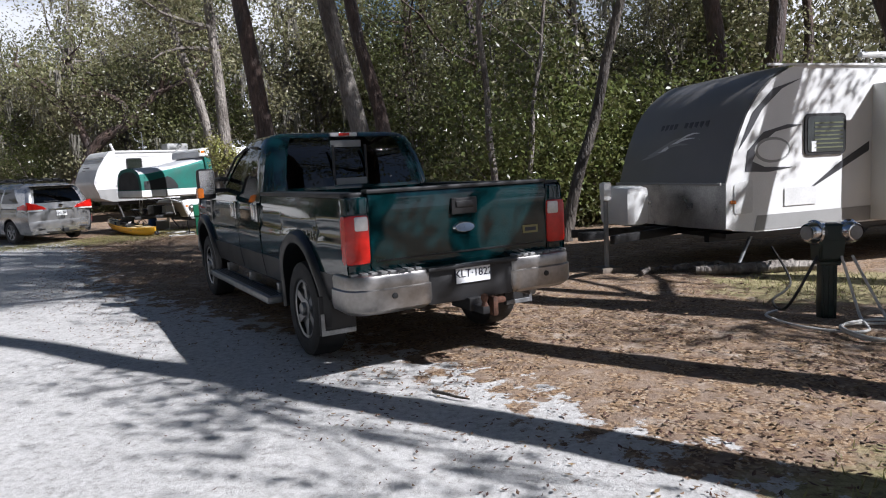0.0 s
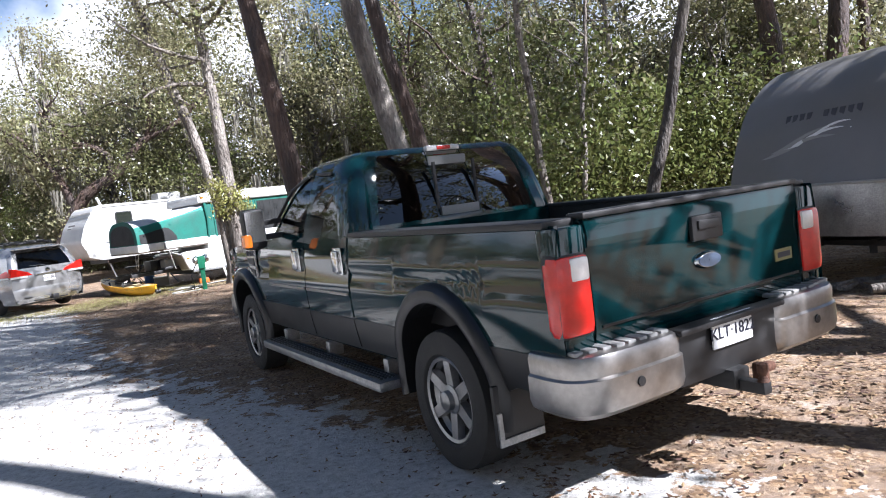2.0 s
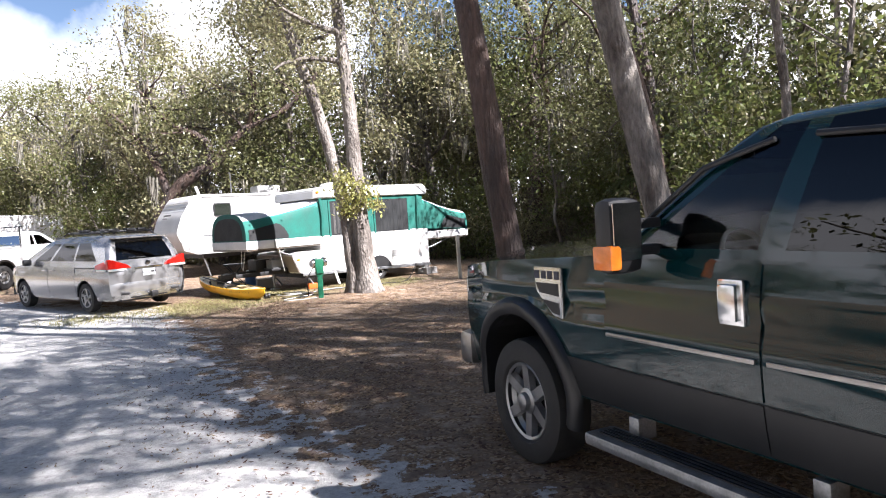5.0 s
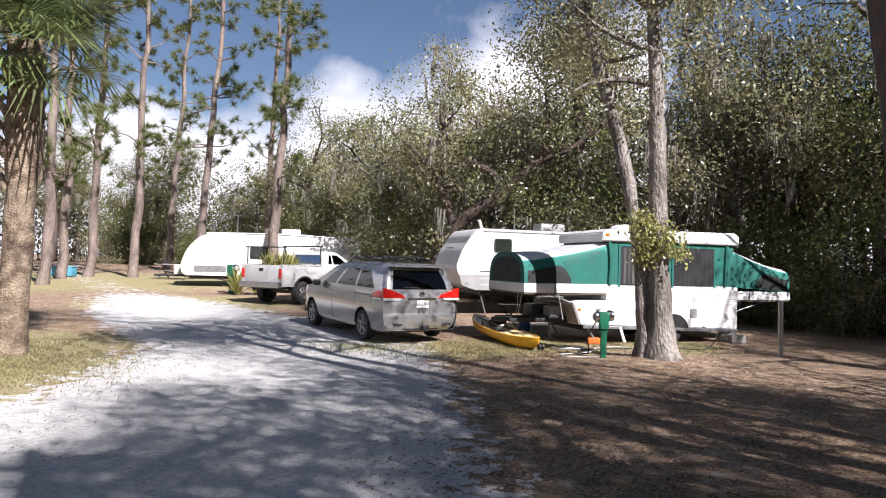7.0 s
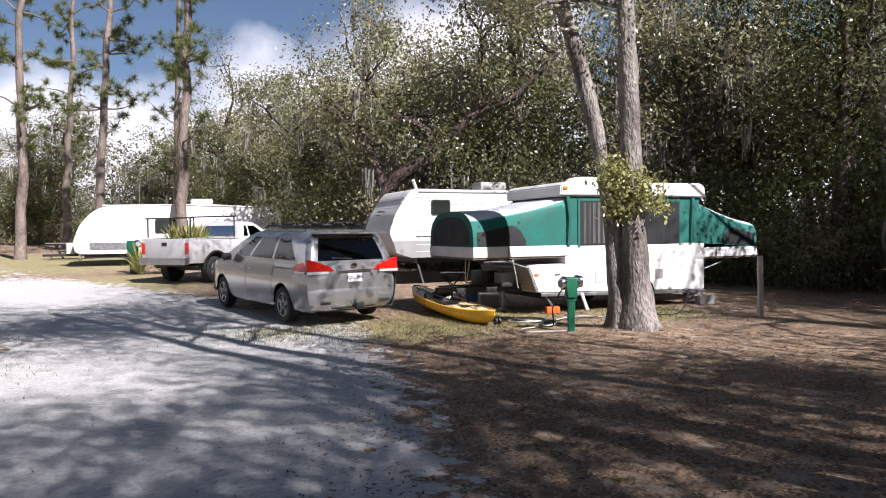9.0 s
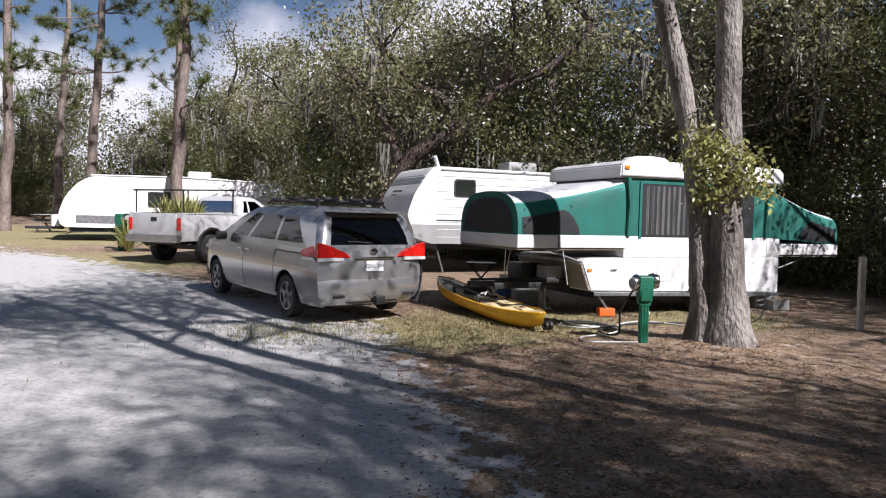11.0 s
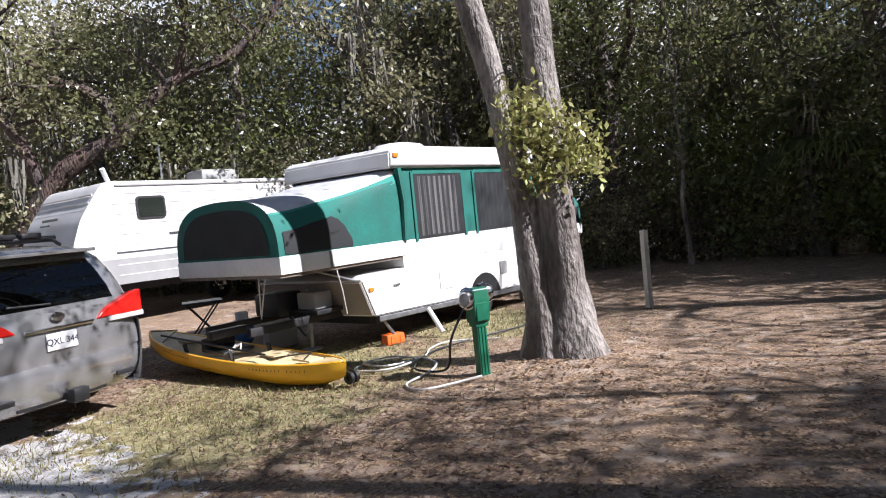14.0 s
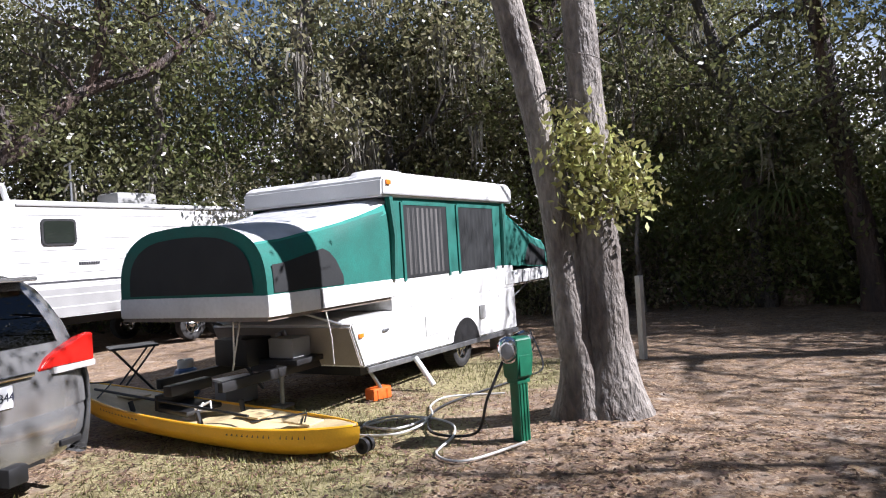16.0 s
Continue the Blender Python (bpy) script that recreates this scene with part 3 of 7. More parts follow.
def oak_parts(seed, height, trunk_r, spread, leaves, leaf, bark, moss=0, low=0.35, clumps=105, lean=(0, 0), size=0.118):
    """Meshes of one spreading tree: limbs, leaf crown and hanging moss."""
    rng = np.random.default_rng(seed)
    top = height * 0.62
    trunk = limb_path(rng, (0, 0, -0.2), (lean[0], lean[1], 1), top, 9, 0.08, 0.1)
    paths = [(smooth_path(trunk, 18), trunk_r, trunk_r * 0.45, 12)]
    ends = []
    for k in range(9):
        i = int(rng.integers(int(9 * low), 10))
        a = rng.uniform(0, 2 * math.pi)
        up = rng.uniform(0.25, 1.1)
        pts = limb_path(rng, trunk[i], (math.cos(a), math.sin(a), up), spread * rng.uniform(0.6, 1.1), 7, 0.28, 0.03)
        paths.append((pts, trunk_r * 0.36, 0.02, 7))
        ends += pts[3:]
        for _ in range(3):
            j = int(rng.integers(2, 7))
            a2 = rng.uniform(0, 2 * math.pi)
            tw = limb_path(rng, pts[j], (math.cos(a2), math.sin(a2), rng.uniform(-0.1, 0.9)), spread * 0.45, 5, 0.35, 0.0)
            paths.append((tw, trunk_r * 0.13, 0.008, 5))
            ends += tw[2:]
    ends = np.array(ends)
    pick = ends[rng.integers(0, len(ends), clumps)] + rng.normal(0, 0.35, (clumps, 3))
    v, f = leaf_cloud(rng, pick, 0.4, leaves // clumps, size)
    w = wood_mesh("branchwork", paths, bark)
    c = fast_mesh("crown", v, f, leaf)
    g = None
    if moss:
        at = ends[rng.integers(0, len(ends), moss)] + rng.normal(0, 0.3, (moss, 3))
        n = moss * 14
        p = np.repeat(at, 14, axis=0) + rng.normal(0, 0.07, (n, 3)) * [1, 1, 0.3]
        ln = rng.uniform(0.25, 0.95, n)
        q = rng.normal(0, 1, (n, 3)) * [1, 1, 0]
        q /= np.linalg.norm(q, axis=1)[:, None]
        q *= 0.02
        mid = p + rng.normal(0, 0.03, (n, 3)) - np.stack([0 * ln, 0 * ln, ln * 0.5], 1)
        end = mid + rng.normal(0, 0.04, (n, 3)) - np.stack([0 * ln, 0 * ln, ln * 0.5], 1)
        mv = np.stack([p - q, p + q, mid + q, mid - q, mid - q, mid + q, end + q * 0.2, end - q * 0.2], 1).reshape(-1, 3)
        g = fast_mesh("hanging_moss", mv, np.arange(len(mv)).reshape(-1, 4), M_MOSS)
    return w, c, g


def plant(name, meshes, m, label, category="tree", group="", names=("branchwork", "crown", "hanging_moss")):
    ob = thing(name, m, label, category, group)
    for nm, me in zip(names, meshes):
        if me:
            k = new(nm, me)
            k.parent = ob
            tagged(k, kind="stuff")
    return ob


OAKS = [oak_parts(11, 12.5, 0.24, 4.2, 14500, M_OAKLEAF, M_BARK, 24), oak_parts(12, 11.0, 0.2, 3.8, 13500, M_OAKLEAF_B, M_BARKPALE, 36),
        oak_parts(13, 13.5, 0.26, 4.6, 15500, M_OAKLEAF, M_BARKRED, 16), oak_parts(14, 10.0, 0.17, 3.6, 12500, M_OAKLEAF_B, M_BARK, 44, 0.2),
        oak_parts(15, 11.5, 0.14, 2.8, 10500, M_OAKLEAF, M_BARKPALE, 20, 0.3)]


def shrub_parts(seed, height, spread, leaves, leaf, size):
    rng = np.random.default_rng(seed)
    paths, ends = [], []
    for k in range(9):
        a = rng.uniform(0, 2 * math.pi)
        pts = limb_path(rng, (rng.normal(0, 0.25), rng.normal(0, 0.25), -0.1), (math.cos(a) * 0.5, math.sin(a) * 0.5, 1), height * rng.uniform(0.6, 1.0), 6, 0.22, 0.05)
        paths.append((pts, 0.03, 0.006, 5))
        ends += pts[1:]
    ends = np.array(ends)
    n = 60
    pick = ends[rng.integers(0, len(ends), n)] + rng.normal(0, 1, (n, 3)) * [spread * 0.4, spread * 0.4, 0.3]
    pick[:, 2] = np.maximum(pick[:, 2], 0.25)
    v, f = leaf_cloud(rng, pick, 0.34, leaves // n, size)
    v[:, 2] = np.maximum(v[:, 2], 0.0)
    return wood_mesh("branchwork", paths, M_BARK), fast_mesh("foliage", v, f, leaf)


SHRUBS = [shrub_parts(21, 3.4, 1.3, 5200, M_SHRUBLEAF, 0.13), shrub_parts(22, 2.6, 1.2, 4600, M_OAKLEAF, 0.11), shrub_parts(23, 4.2, 1.4, 5600, M_SHRUBLEAF, 0.13), shrub_parts(24, 2.2, 1.2, 4000, M_DRYLEAF, 0.1), shrub_parts(25, 3.8, 1.2, 4800, M_OAKLEAF_B, 0.11)]


def trunk_tree(name, base, tip, height, r0, seed, bark, label, leaf=None, crown_from=5.0, clumps=26, per=150, bend=None, spread=1.6, r1=0.45):
    """A tall single trunk through two measured places, with limbs and a leafy top."""
    rng = np.random.default_rng(seed)
    b, q = np.array([*base, 0.0]), np.array(tip, float)
    d = (q - b) / q[2]
    pts = [tuple(b - d * 0.25)]
    for i in range(1, 9):
        z = height * i / 8
        p = b + d * z
        if bend is not None:
            p = p + np.array([*bend, 0]) * (math.sin(math.pi * min(z / 7.0, 1.4)))
        pts.append(tuple(p + np.array([*rng.normal(0, 0.05, 2), 0])))
    path = smooth_path(pts, 26)
    n = len(path)
    rad = [r0 * (1 - (1 - r1) * i / (n - 1)) + r0 * 0.5 * math.exp(-max(0, path[i][2]) / 0.28) for i in range(n)]
    bm = bmesh.new()
    g0 = ground_z(*base)
    m = Matrix.Translation((base[0], base[1], g0))
    loc = [(p[0] - base[0], p[1] - base[1], p[2]) for p in path]
    tube(bm, loc, rad, 16, 0.16)
    ob = thing(name, m, label, "tree")
    part("trunk", bm, bark, ob, "", True)
    bm = bmesh.new()
    ends = []
    for k in range(9):
        z = rng.uniform(crown_from, height)
        i = min(range(n), key=lambda j: abs(path[j][2] - z))
        a = rng.uniform(0, 2 * math.pi)
        lp = limb_path(rng, loc[i], (math.cos(a), math.sin(a), rng.uniform(0.1, 0.8)), rng.uniform(1.2, 2.4) * spread, 6, 0.25, 0.02)
        tube(bm, lp, [r0 * 0.32 * (1 - j / 7.5) for j in range(7)], 7, 0.1)
        ends += lp[2:]
    part("branchwork", bm, bark, ob, "", True, kind="stuff")
    if leaf:
        ends = np.array(ends)
        v, f = leaf_cloud(rng, ends[rng.integers(0, len(ends), clumps)] + rng.normal(0, 0.4, (clumps, 3)), 0.55, per, 0.13)
        k = new("crown", fast_mesh("crown", v, f, leaf))
        k.parent = ob
    return ob


def build_woods():
    rng = np.random.default_rng(5)
    # trees of the wood's edge, then deeper rows
    edge = [(9.5, 20.5), (5.0, 21.5), (6.8, 19.5), (3.4, 23.5), (1.5, 27.0), (-1.8, 30.5), (-5.0, 32.0), (-8.0, 34.0), (-11.5, 33.0), (-14.6, 33.6), (-18.0, 36.5), (-22.5, 38.0), (-27.0, 41.5), (-33, 45), (-40, 48), (-48, 46), (-56, 42), (-60, 34), (-58, 25), (-52, 16)]
    fit = [4, 2, 1, 4, 0, 2, 3, 1, 4, 3, 1, 3, 0, 2, 3, 0, 2, 3, 1, 0]
    for (x, y), k in zip(edge, fit):
        s = rng.uniform(0.9, 1.15) * (1.25 if -19 < x < -1 else 0.75 if -1 < x < 7 and y < 25 else 1.1)
        plant("oak_tree", OAKS[k], Matrix.Translation((x, y, ground_z(x, y))) @ pose(0, 0, 0, 0, 0, rng.uniform(0, 360)) @ Matrix.Scale(s, 4), "live oak with olive leaves and hanging moss at the wood's edge", "tree", "oaks of the wood")
    for i, (x, y) in enumerate(edge[:19]):
        for d in (5.0, 10.0):
            dx, dy = x + 9, y - 10
            q = math.hypot(dx, dy)
            px, py = x + dx / q * d + rng.normal(0, 1.2), y + dy / q * d + rng.normal(0, 1.2)
            if px > 3 and d > 6:
                continue
            pick = int(rng.integers(0, 5))
            plant("oak_tree", SHADE_OAKS[pick % 2] if d > 6 else OAKS[pick], Matrix.Translation((px, py, ground_z(px, py))) @ pose(0, 0, 0, 0, 0, rng.uniform(0, 360)) @ Matrix.Scale(rng.uniform(0.85, 1.1) * (0.72 if -3 < px < 7 and py < 25 else 1.1), 4), "live oak standing deeper in the wood", "tree", "oaks of the wood")
    # undergrowth along the edge
    line = [(13, 19), (8.5, 18.0), (5.2, 17.6), (2.5, 17.2), (0.8, 17.6), (3.8, 19.6), (5.0, 22.5), (3.6, 26.0), (1.4, 28.2), (-2.6, 30.0), (-6.5, 31.6), (-10.0, 33.0), (-14.0, 33.5), (-18.0, 36.0), (-23.0, 38.0), (-28.0, 42.0), (-34, 46), (-42, 49), (-52, 44)]
    for (x0, y0), (x1, y1) in zip(line, line[1:]):
        n = max(3, int(math.hypot(x1 - x0, y1 - y0) / 1.5))
        for i in range(n):
            u = (i + rng.uniform(0.1, 0.9)) / n
            for depth in (0.0, 2.2):
                nx, ny = (x0 + x1) / 2 + 9, (y0 + y1) / 2 - 10
                q = math.hypot(nx, ny)
                x = x0 + (x1 - x0) * u + nx / q * (depth + rng.normal(0, 0.4))
                y = y0 + (y1 - y0) * u + ny / q * (depth + rng.normal(0, 0.4))
                k = int(rng.integers(0, 5))
                plant("shrub", SHRUBS[k], Matrix.Translation((x, y, ground_z(x, y))) @ pose(0, 0, 0, 0, 0, rng.uniform(0, 360)) @ Matrix.Scale(rng.uniform(0.7, 1.15) * (1.0 + 0.25 * (depth > 0)) * (0.9 if 0.5 < x < 6.5 and 16.5 < y < 22.5 else 1.0), 4), "leafy shrub in the dense undergrowth", "shrub", "undergrowth", ("branchwork", "foliage"))
    # far wood behind, too dense to tell apart
    cs = []
    pts = line + [(-62, 30), (-60, 15), (-55, 0)]
    for (x0, y0), (x1, y1) in zip(pts, pts[1:]):
        n = int(math.hypot(x1 - x0, y1 - y0) * 13)
        u = rng.uniform(0, 1, n)
        d = rng.uniform(6, 15, n)
        x, y = x0 + (x1 - x0) * u, y0 + (y1 - y0) * u
        q = np.hypot(x + 9, y - 10)
        h = rng.uniform(0.1, 1, n) ** 0.9 * np.where(x > 2.5, 0.8, np.where(x > -20, 1.4, 1.0)) * (8.0 + 2.0 * np.sin(x * 0.5) + 1.2 * np.sin(y * 0.8 + 1))
        cs.append(np.stack([x + (x + 9) / q * d, y + (y - 10) / q * d, h], 1))
    v, f = leaf_cloud(rng, np.concatenate(cs), 0.75, 55, 0.3)
    ob = new("far_woods", fast_mesh("far_woods", v, f, M_FARLEAF))
    tagged(ob, "dense shaded wood behind the campsite", "woods", kind="stuff")
    # oaks added out of view beside and behind the lane for dappled shade
    for x, y, k, s in SHADERS:
        plant("oak_tree", SHADE_OAKS[k % 2] if y < 10 else OAKS[k], Matrix.Translation((x, y, 0)) @ pose(0, 0, 0, 0, 0, rng.uniform(0, 360)) @ Matrix.Scale(s, 4), "live oak beside the lane shading the ground", "tree", "oaks by the lane")


# unseen oaks round the site, added to throw shade and close it off
SHADERS = [(4.5, -7.5, 1, 1.0), (0.5, -9, 2, 1.0), (10, -9, 0, 1.1), 
           (-31, 6, 0, 1.0), (-29, -2, 1, 1.1), (-24, -9, 3, 1.1), (-17, -13, 2, 1.0), (-10, -16, 0, 1.1), (-3, -17, 1, 1.1), (5, -18, 2, 1.1), (13, -16, 3, 1.2), (19, -9, 0, 1.1), (24, -3, 1, 1.1), (-35, 13, 2, 1.0), (-27, -14, 0, 1.2), (-13, -21, 3, 1.3), (1, -23, 0, 1.3),
           # added out of view to block sky light and deepen the shade
           (-13.5, 4.5, 2, 1.2), (-9.5, 0.5, 0, 1.25), (-4.5, -3.5, 2, 1.2), (-18, -1, 1, 1.2), (-10, -6, 2, 1.1), (1.5, -5.5, 0, 1.25),
           # these fill bright gaps in the wood behind
           (1.2, 31.5, 3, 1.1), (3.2, 33.5, 0, 1.1), (0.0, 35.0, 2, 1.2), (4.8, 31, 3, 1.0), (2.6, 37, 1, 1.2)]
OVERHANG = oak_parts(16, 15.5, 0.26, 5.6, 17000, M_OAKLEAF, M_BARKRED, 12, 0.62, 130, (-0.38, 0.1), 0.12)
SHADE_OAKS = [oak_parts(17, 12.5, 0.24, 4.4, 4200, M_OAKLEAF, M_BARK, 0, 0.35, 95, (0, 0), 0.2), oak_parts(18, 13.0, 0.24, 4.6, 4200, M_OAKLEAF_B, M_BARKRED, 0, 0.3, 95, (0, 0), 0.2)]
build_woods()
# oaks added out of view, placed so their crowns shade the lane
for x, y, rz, k in ((9.4, 4.6, 35, 0.85), (5.4, 2.7, -20, 1.0), (9.6, 3.4, -5, 0.95), (5.0, 5.6, -10, 1.08), (6.4, 7.0, -45, 1.0)):
    plant("oak_tree", OVERHANG, pose(x, y, 0, 0, 0, rz) @ Matrix.Scale(k, 4), "tall oak leaning over the lane and shading it", "tree", "oaks by the lane")
trunk_tree("oak_tree", (4.3, 1.5), (4.3, 2.6, 7.0), 14, 0.24, 41, M_BARKRED, "tall leaning oak beside the lane", M_OAKLEAF, 9.0, 50, 160, None, 2.0)

trunk_tree("oak_tree", (-2.97, 13.33), (-3.68, 13.3, 5.3), 13, 0.175, 31, M_BARKRED, "dark leaning oak trunk ahead of the green pickup", M_OAKLEAF, 6.3, 105, 150, None, 2.8)
trunk_tree("oak_tree", (-1.1, 13.3), (-2.0, 13.34, 5.2), 13, 0.19, 32, M_BARKPALE, "pale leaning oak trunk behind the green pickup", M_OAKLEAF_B, 8.5, 34, 120, None, 1.7)
trunk_tree("oak_tree", (-0.75, 14.5), (-1.6, 14.5, 5.2), 12, 0.16, 33, M_BARKRED, "dark slender oak trunk behind the green pickup", M_OAKLEAF, 6.5, 16, 120, None, 1.4)
trunk_tree("oak_tree", (2.55, 14.1), (3.9, 13.6, 4.9), 10, 0.12, 34, M_BARK, "thin grey tree leaning towards the grey and white trailer", M_OAKLEAF_B, 5.4, 40, 120, (-0.2, 0.0), 2.2)
trunk_tree("oak_tree", (7.15, 17.6), (7.0, 17.65, 5.5), 12, 0.27, 35, M_BARKRED, "straight dark trunk behind the grey and white trailer", M_OAKLEAF, 7.0, 16)
trunk_tree("oak_tree", (7.9, 16.95), (8.24, 16.85, 5.2), 12, 0.25, 36, M_BARKRED, "straight dark trunk behind the grey and white trailer", M_OAKLEAF, 7.0, 16)
trunk_tree("oak_tree", (9.85, 18.45), (9.85, 18.45, 5.0), 12, 0.15, 37, M_BARKRED, "straight dark trunk behind the grey and white trailer", None, 7.0)
trunk_tree("oak_tree", (1.2, 15.4), (1.1, 15.4, 4.0), 9, 0.085, 38, M_BARKPALE, "thin pale tree in the undergrowth", M_OAKLEAF_B, 4.6, 9, 70, None, 1.0)
trunk_tree("oak_tree", (1.9, 15.9), (2.3, 16.0, 3.0), 8, 0.06, 39, M_BARKPALE, "thin pale tree in the undergrowth", M_OAKLEAF_B, 3.6, 9, 80)
trunk_tree("oak_tree", (4.1, 19.5), (4.0, 19.4, 4.0), 9, 0.09, 40, M_BARKPALE, "thin pale tree in the undergrowth", M_OAKLEAF_B, 5.0, 7, 80)


def fork_tree():
    """The two-stemmed oak between the lane and the pop-up camper."""
    rng = np.random.default_rng(77)
    ob = thing("oak_tree", Matrix.Translation((-6.3, 20.68, 0.0)), "forked pale oak trunk with sprouting leaves beside the green pedestal", "tree")
    stems = [([(0.12, -0.05, -0.2), (0.1, -0.05, 0.5), (0.06, -0.06, 1.0), (0.04, -0.08, 1.8), (0.0, -0.08, 2.9), (-0.02, -0.08, 4.0), (-0.08, -0.1, 5.4), (-0.2, 0.0, 7.5), (-0.3, 0.3, 10.5)], 0.255, 0.1),
             ([(-0.16, 0.02, -0.2), (-0.19, 0.0, 0.5), (-0.25, 0.0, 1.0), (-0.33, 0.0, 2.0), (-0.47, 0.0, 2.9), (-0.69, 0.0, 3.9), (-0.95, -0.05, 4.9), (-1.25, -0.1, 6.0), (-1.6, -0.2, 7.5), (-2.2, -0.3, 9.6)], 0.165, 0.11)]
    ends = []
    for (pts, r0, r1), nm in zip(stems, ("trunk", "side_trunk")):
        path = smooth_path(pts, 44)
        n = len(path)
        bm = bmesh.new()
        tube(bm, path, [r0 + (r1 - r0) * (i / n) ** 0.9 + 0.16 * math.exp(-max(0, path[i][2]) / 0.3) for i in range(n)], 24, 0.13)
        part(nm, bm, M_BARKPALE, ob, "", True)
        bm = bmesh.new()
        for k in range(8):
            i = int(rng.integers(int(n * 0.74), n))
            a = rng.uniform(0, 2 * math.pi)
            lp = limb_path(rng, path[i], (math.cos(a), math.sin(a), rng.uniform(0.1, 0.7)), rng.uniform(1.8, 3.6), 7, 0.25, 0.0)
            tube(bm, lp, [r0 * 0.3 * (1 - j / 8.5) for j in range(8)], 7, 0.1)
            ends += lp[2:]
        part("branchwork", bm, M_BARKPALE, ob, "", True)
    bm = bmesh.new()
    for k in range(16):
        a = rng.uniform(0, 2 * math.pi)
        lp = limb_path(rng, (-0.25, -0.08, rng.uniform(2.9, 3.9)), (math.cos(a), math.sin(a), 0.3), rng.uniform(0.4, 0.9), 6, 0.4, 0.0)
        tube(bm, lp, [0.009 * (1 - j / 8) for j in range(7)], 5)
    part("twig_tangle", bm, M_BARKPALE, ob, "bare grey twigs between the stems", kind="stuff")
    ends = np.array(ends)
    v, f = leaf_cloud(rng, ends[rng.integers(0, len(ends), 170)] + rng.normal(0, 0.4, (170, 3)), 0.5, 150, 0.09)
    k = new("crown", fast_mesh("crown", v, f, M_OAKLEAF_B))
    k.parent = ob
    at = np.array([(-0.1, -0.25, 2.75), (0.0, -0.28, 2.6), (0.05, -0.25, 2.35), (0.1, -0.28, 2.2), (0.3, -0.25, 2.3), (0.5, -0.2, 2.15), (0.45, -0.2, 2.4), (-0.15, -0.28, 2.45), (0.1, -0.25, 1.95), (0.62, -0.15, 2.05), (0.2, -0.22, 2.55), (-0.02, -0.3, 2.0)])
    v, f = leaf_cloud(rng, at + np.array([-0.2, -0.06, 0.0]), 0.13, 130, 0.085)
    k = new("leaf_sprout", fast_mesh("leaf_sprout", v, f, M_YELLOWLEAF))
    k.parent = ob
    tagged(k, "clump of yellow green leaves sprouting from the trunk", kind="stuff")


fork_tree()


def pine(base, tip, height, r, seed, label="tall pine with bare pale trunk and high needle tufts"):
    rng = np.random.default_rng(seed)
    g0 = ground_z(*base)
    d = (np.array(tip) - np.array([*base, g0])) / (tip[2] - g0)
    ob = thing("pine_tree", Matrix.Translation((*base, g0)), label, "tree", "pines by the lane")
    path = [tuple(d * z + np.array([*rng.normal(0, 0.06, 2), 0])) for z in np.linspace(-0.2, height, 16)]
    path = smooth_path(path, 30)
    bm = bmesh.new()
    tube(bm, path, [r * (1 - 0.7 * i / 29) + r * 0.35 * math.exp(-max(0, path[i][2]) / 0.3) for i in range(30)], 14, 0.12)
    part("trunk", bm, M_PINE, ob, "", True)
    bm, ends = bmesh.new(), []
    for k in range(34):
        i = int(rng.integers(8, 30))
        a = rng.uniform(0, 2 * math.pi)
        lp = limb_path(rng, path[i], (math.cos(a), math.sin(a), rng.uniform(-0.2, 0.45)), rng.uniform(1.0, 3.4) * (1.15 - 0.6 * i / 30), 6, 0.22, 0.05)
        tube(bm, lp, [0.05 * (1 - j / 7.5) for j in range(7)], 6)
        ends += lp[3:]
    part("branchwork", bm, M_PINE, ob, "", True, kind="stuff")
    ends = np.array(ends)
    c = ends + rng.normal(0, 0.15, ends.shape)
    per = 80
    n = len(c) * per
    p = np.repeat(c, per, axis=0)
    q = rng.normal(0, 1, (n, 3)) + [0, 0, 0.35]
    q /= np.linalg.norm(q, axis=1)[:, None]
    ln = rng.uniform(0.22, 0.42, n)[:, None]
    w = np.cross(q, rng.normal(0, 1, (n, 3)))
    w /= np.linalg.norm(w, axis=1)[:, None]
    w *= 0.012
    v = np.stack([p - w, p + w, p + q * ln + w * 0.3, p + q * ln - w * 0.3], 1).reshape(-1, 3)
    k = new("needles", fast_mesh("needles", v, np.arange(len(v)).reshape(-1, 4), M_NEEDLE))
    k.parent = ob


pine((-25.35, 32.05), (-25.04, 32.32, 10.3), 19, 0.24, 51)
pine((-33.5, 35.4), (-33.1, 35.8, 9.0), 20, 0.24, 52)
pine((-35.4, 32.8), (-35.27, 32.96, 11.1), 19, 0.25, 53)
pine((-36.85, 31.2), (-36.6, 31.5, 10.9), 20, 0.24, 54)
pine((-35.95, 29.1), (-35.9, 29.15, 10.2), 18, 0.24, 55)
pine((-32.5, 25.8), (-32.36, 26.0, 9.1), 18, 0.24, 56)
pine((-42, 41), (-41.5, 41.3, 11), 20, 0.25, 57)
pine((-36, 44), (-35.8, 44.2, 11), 21, 0.25, 58)


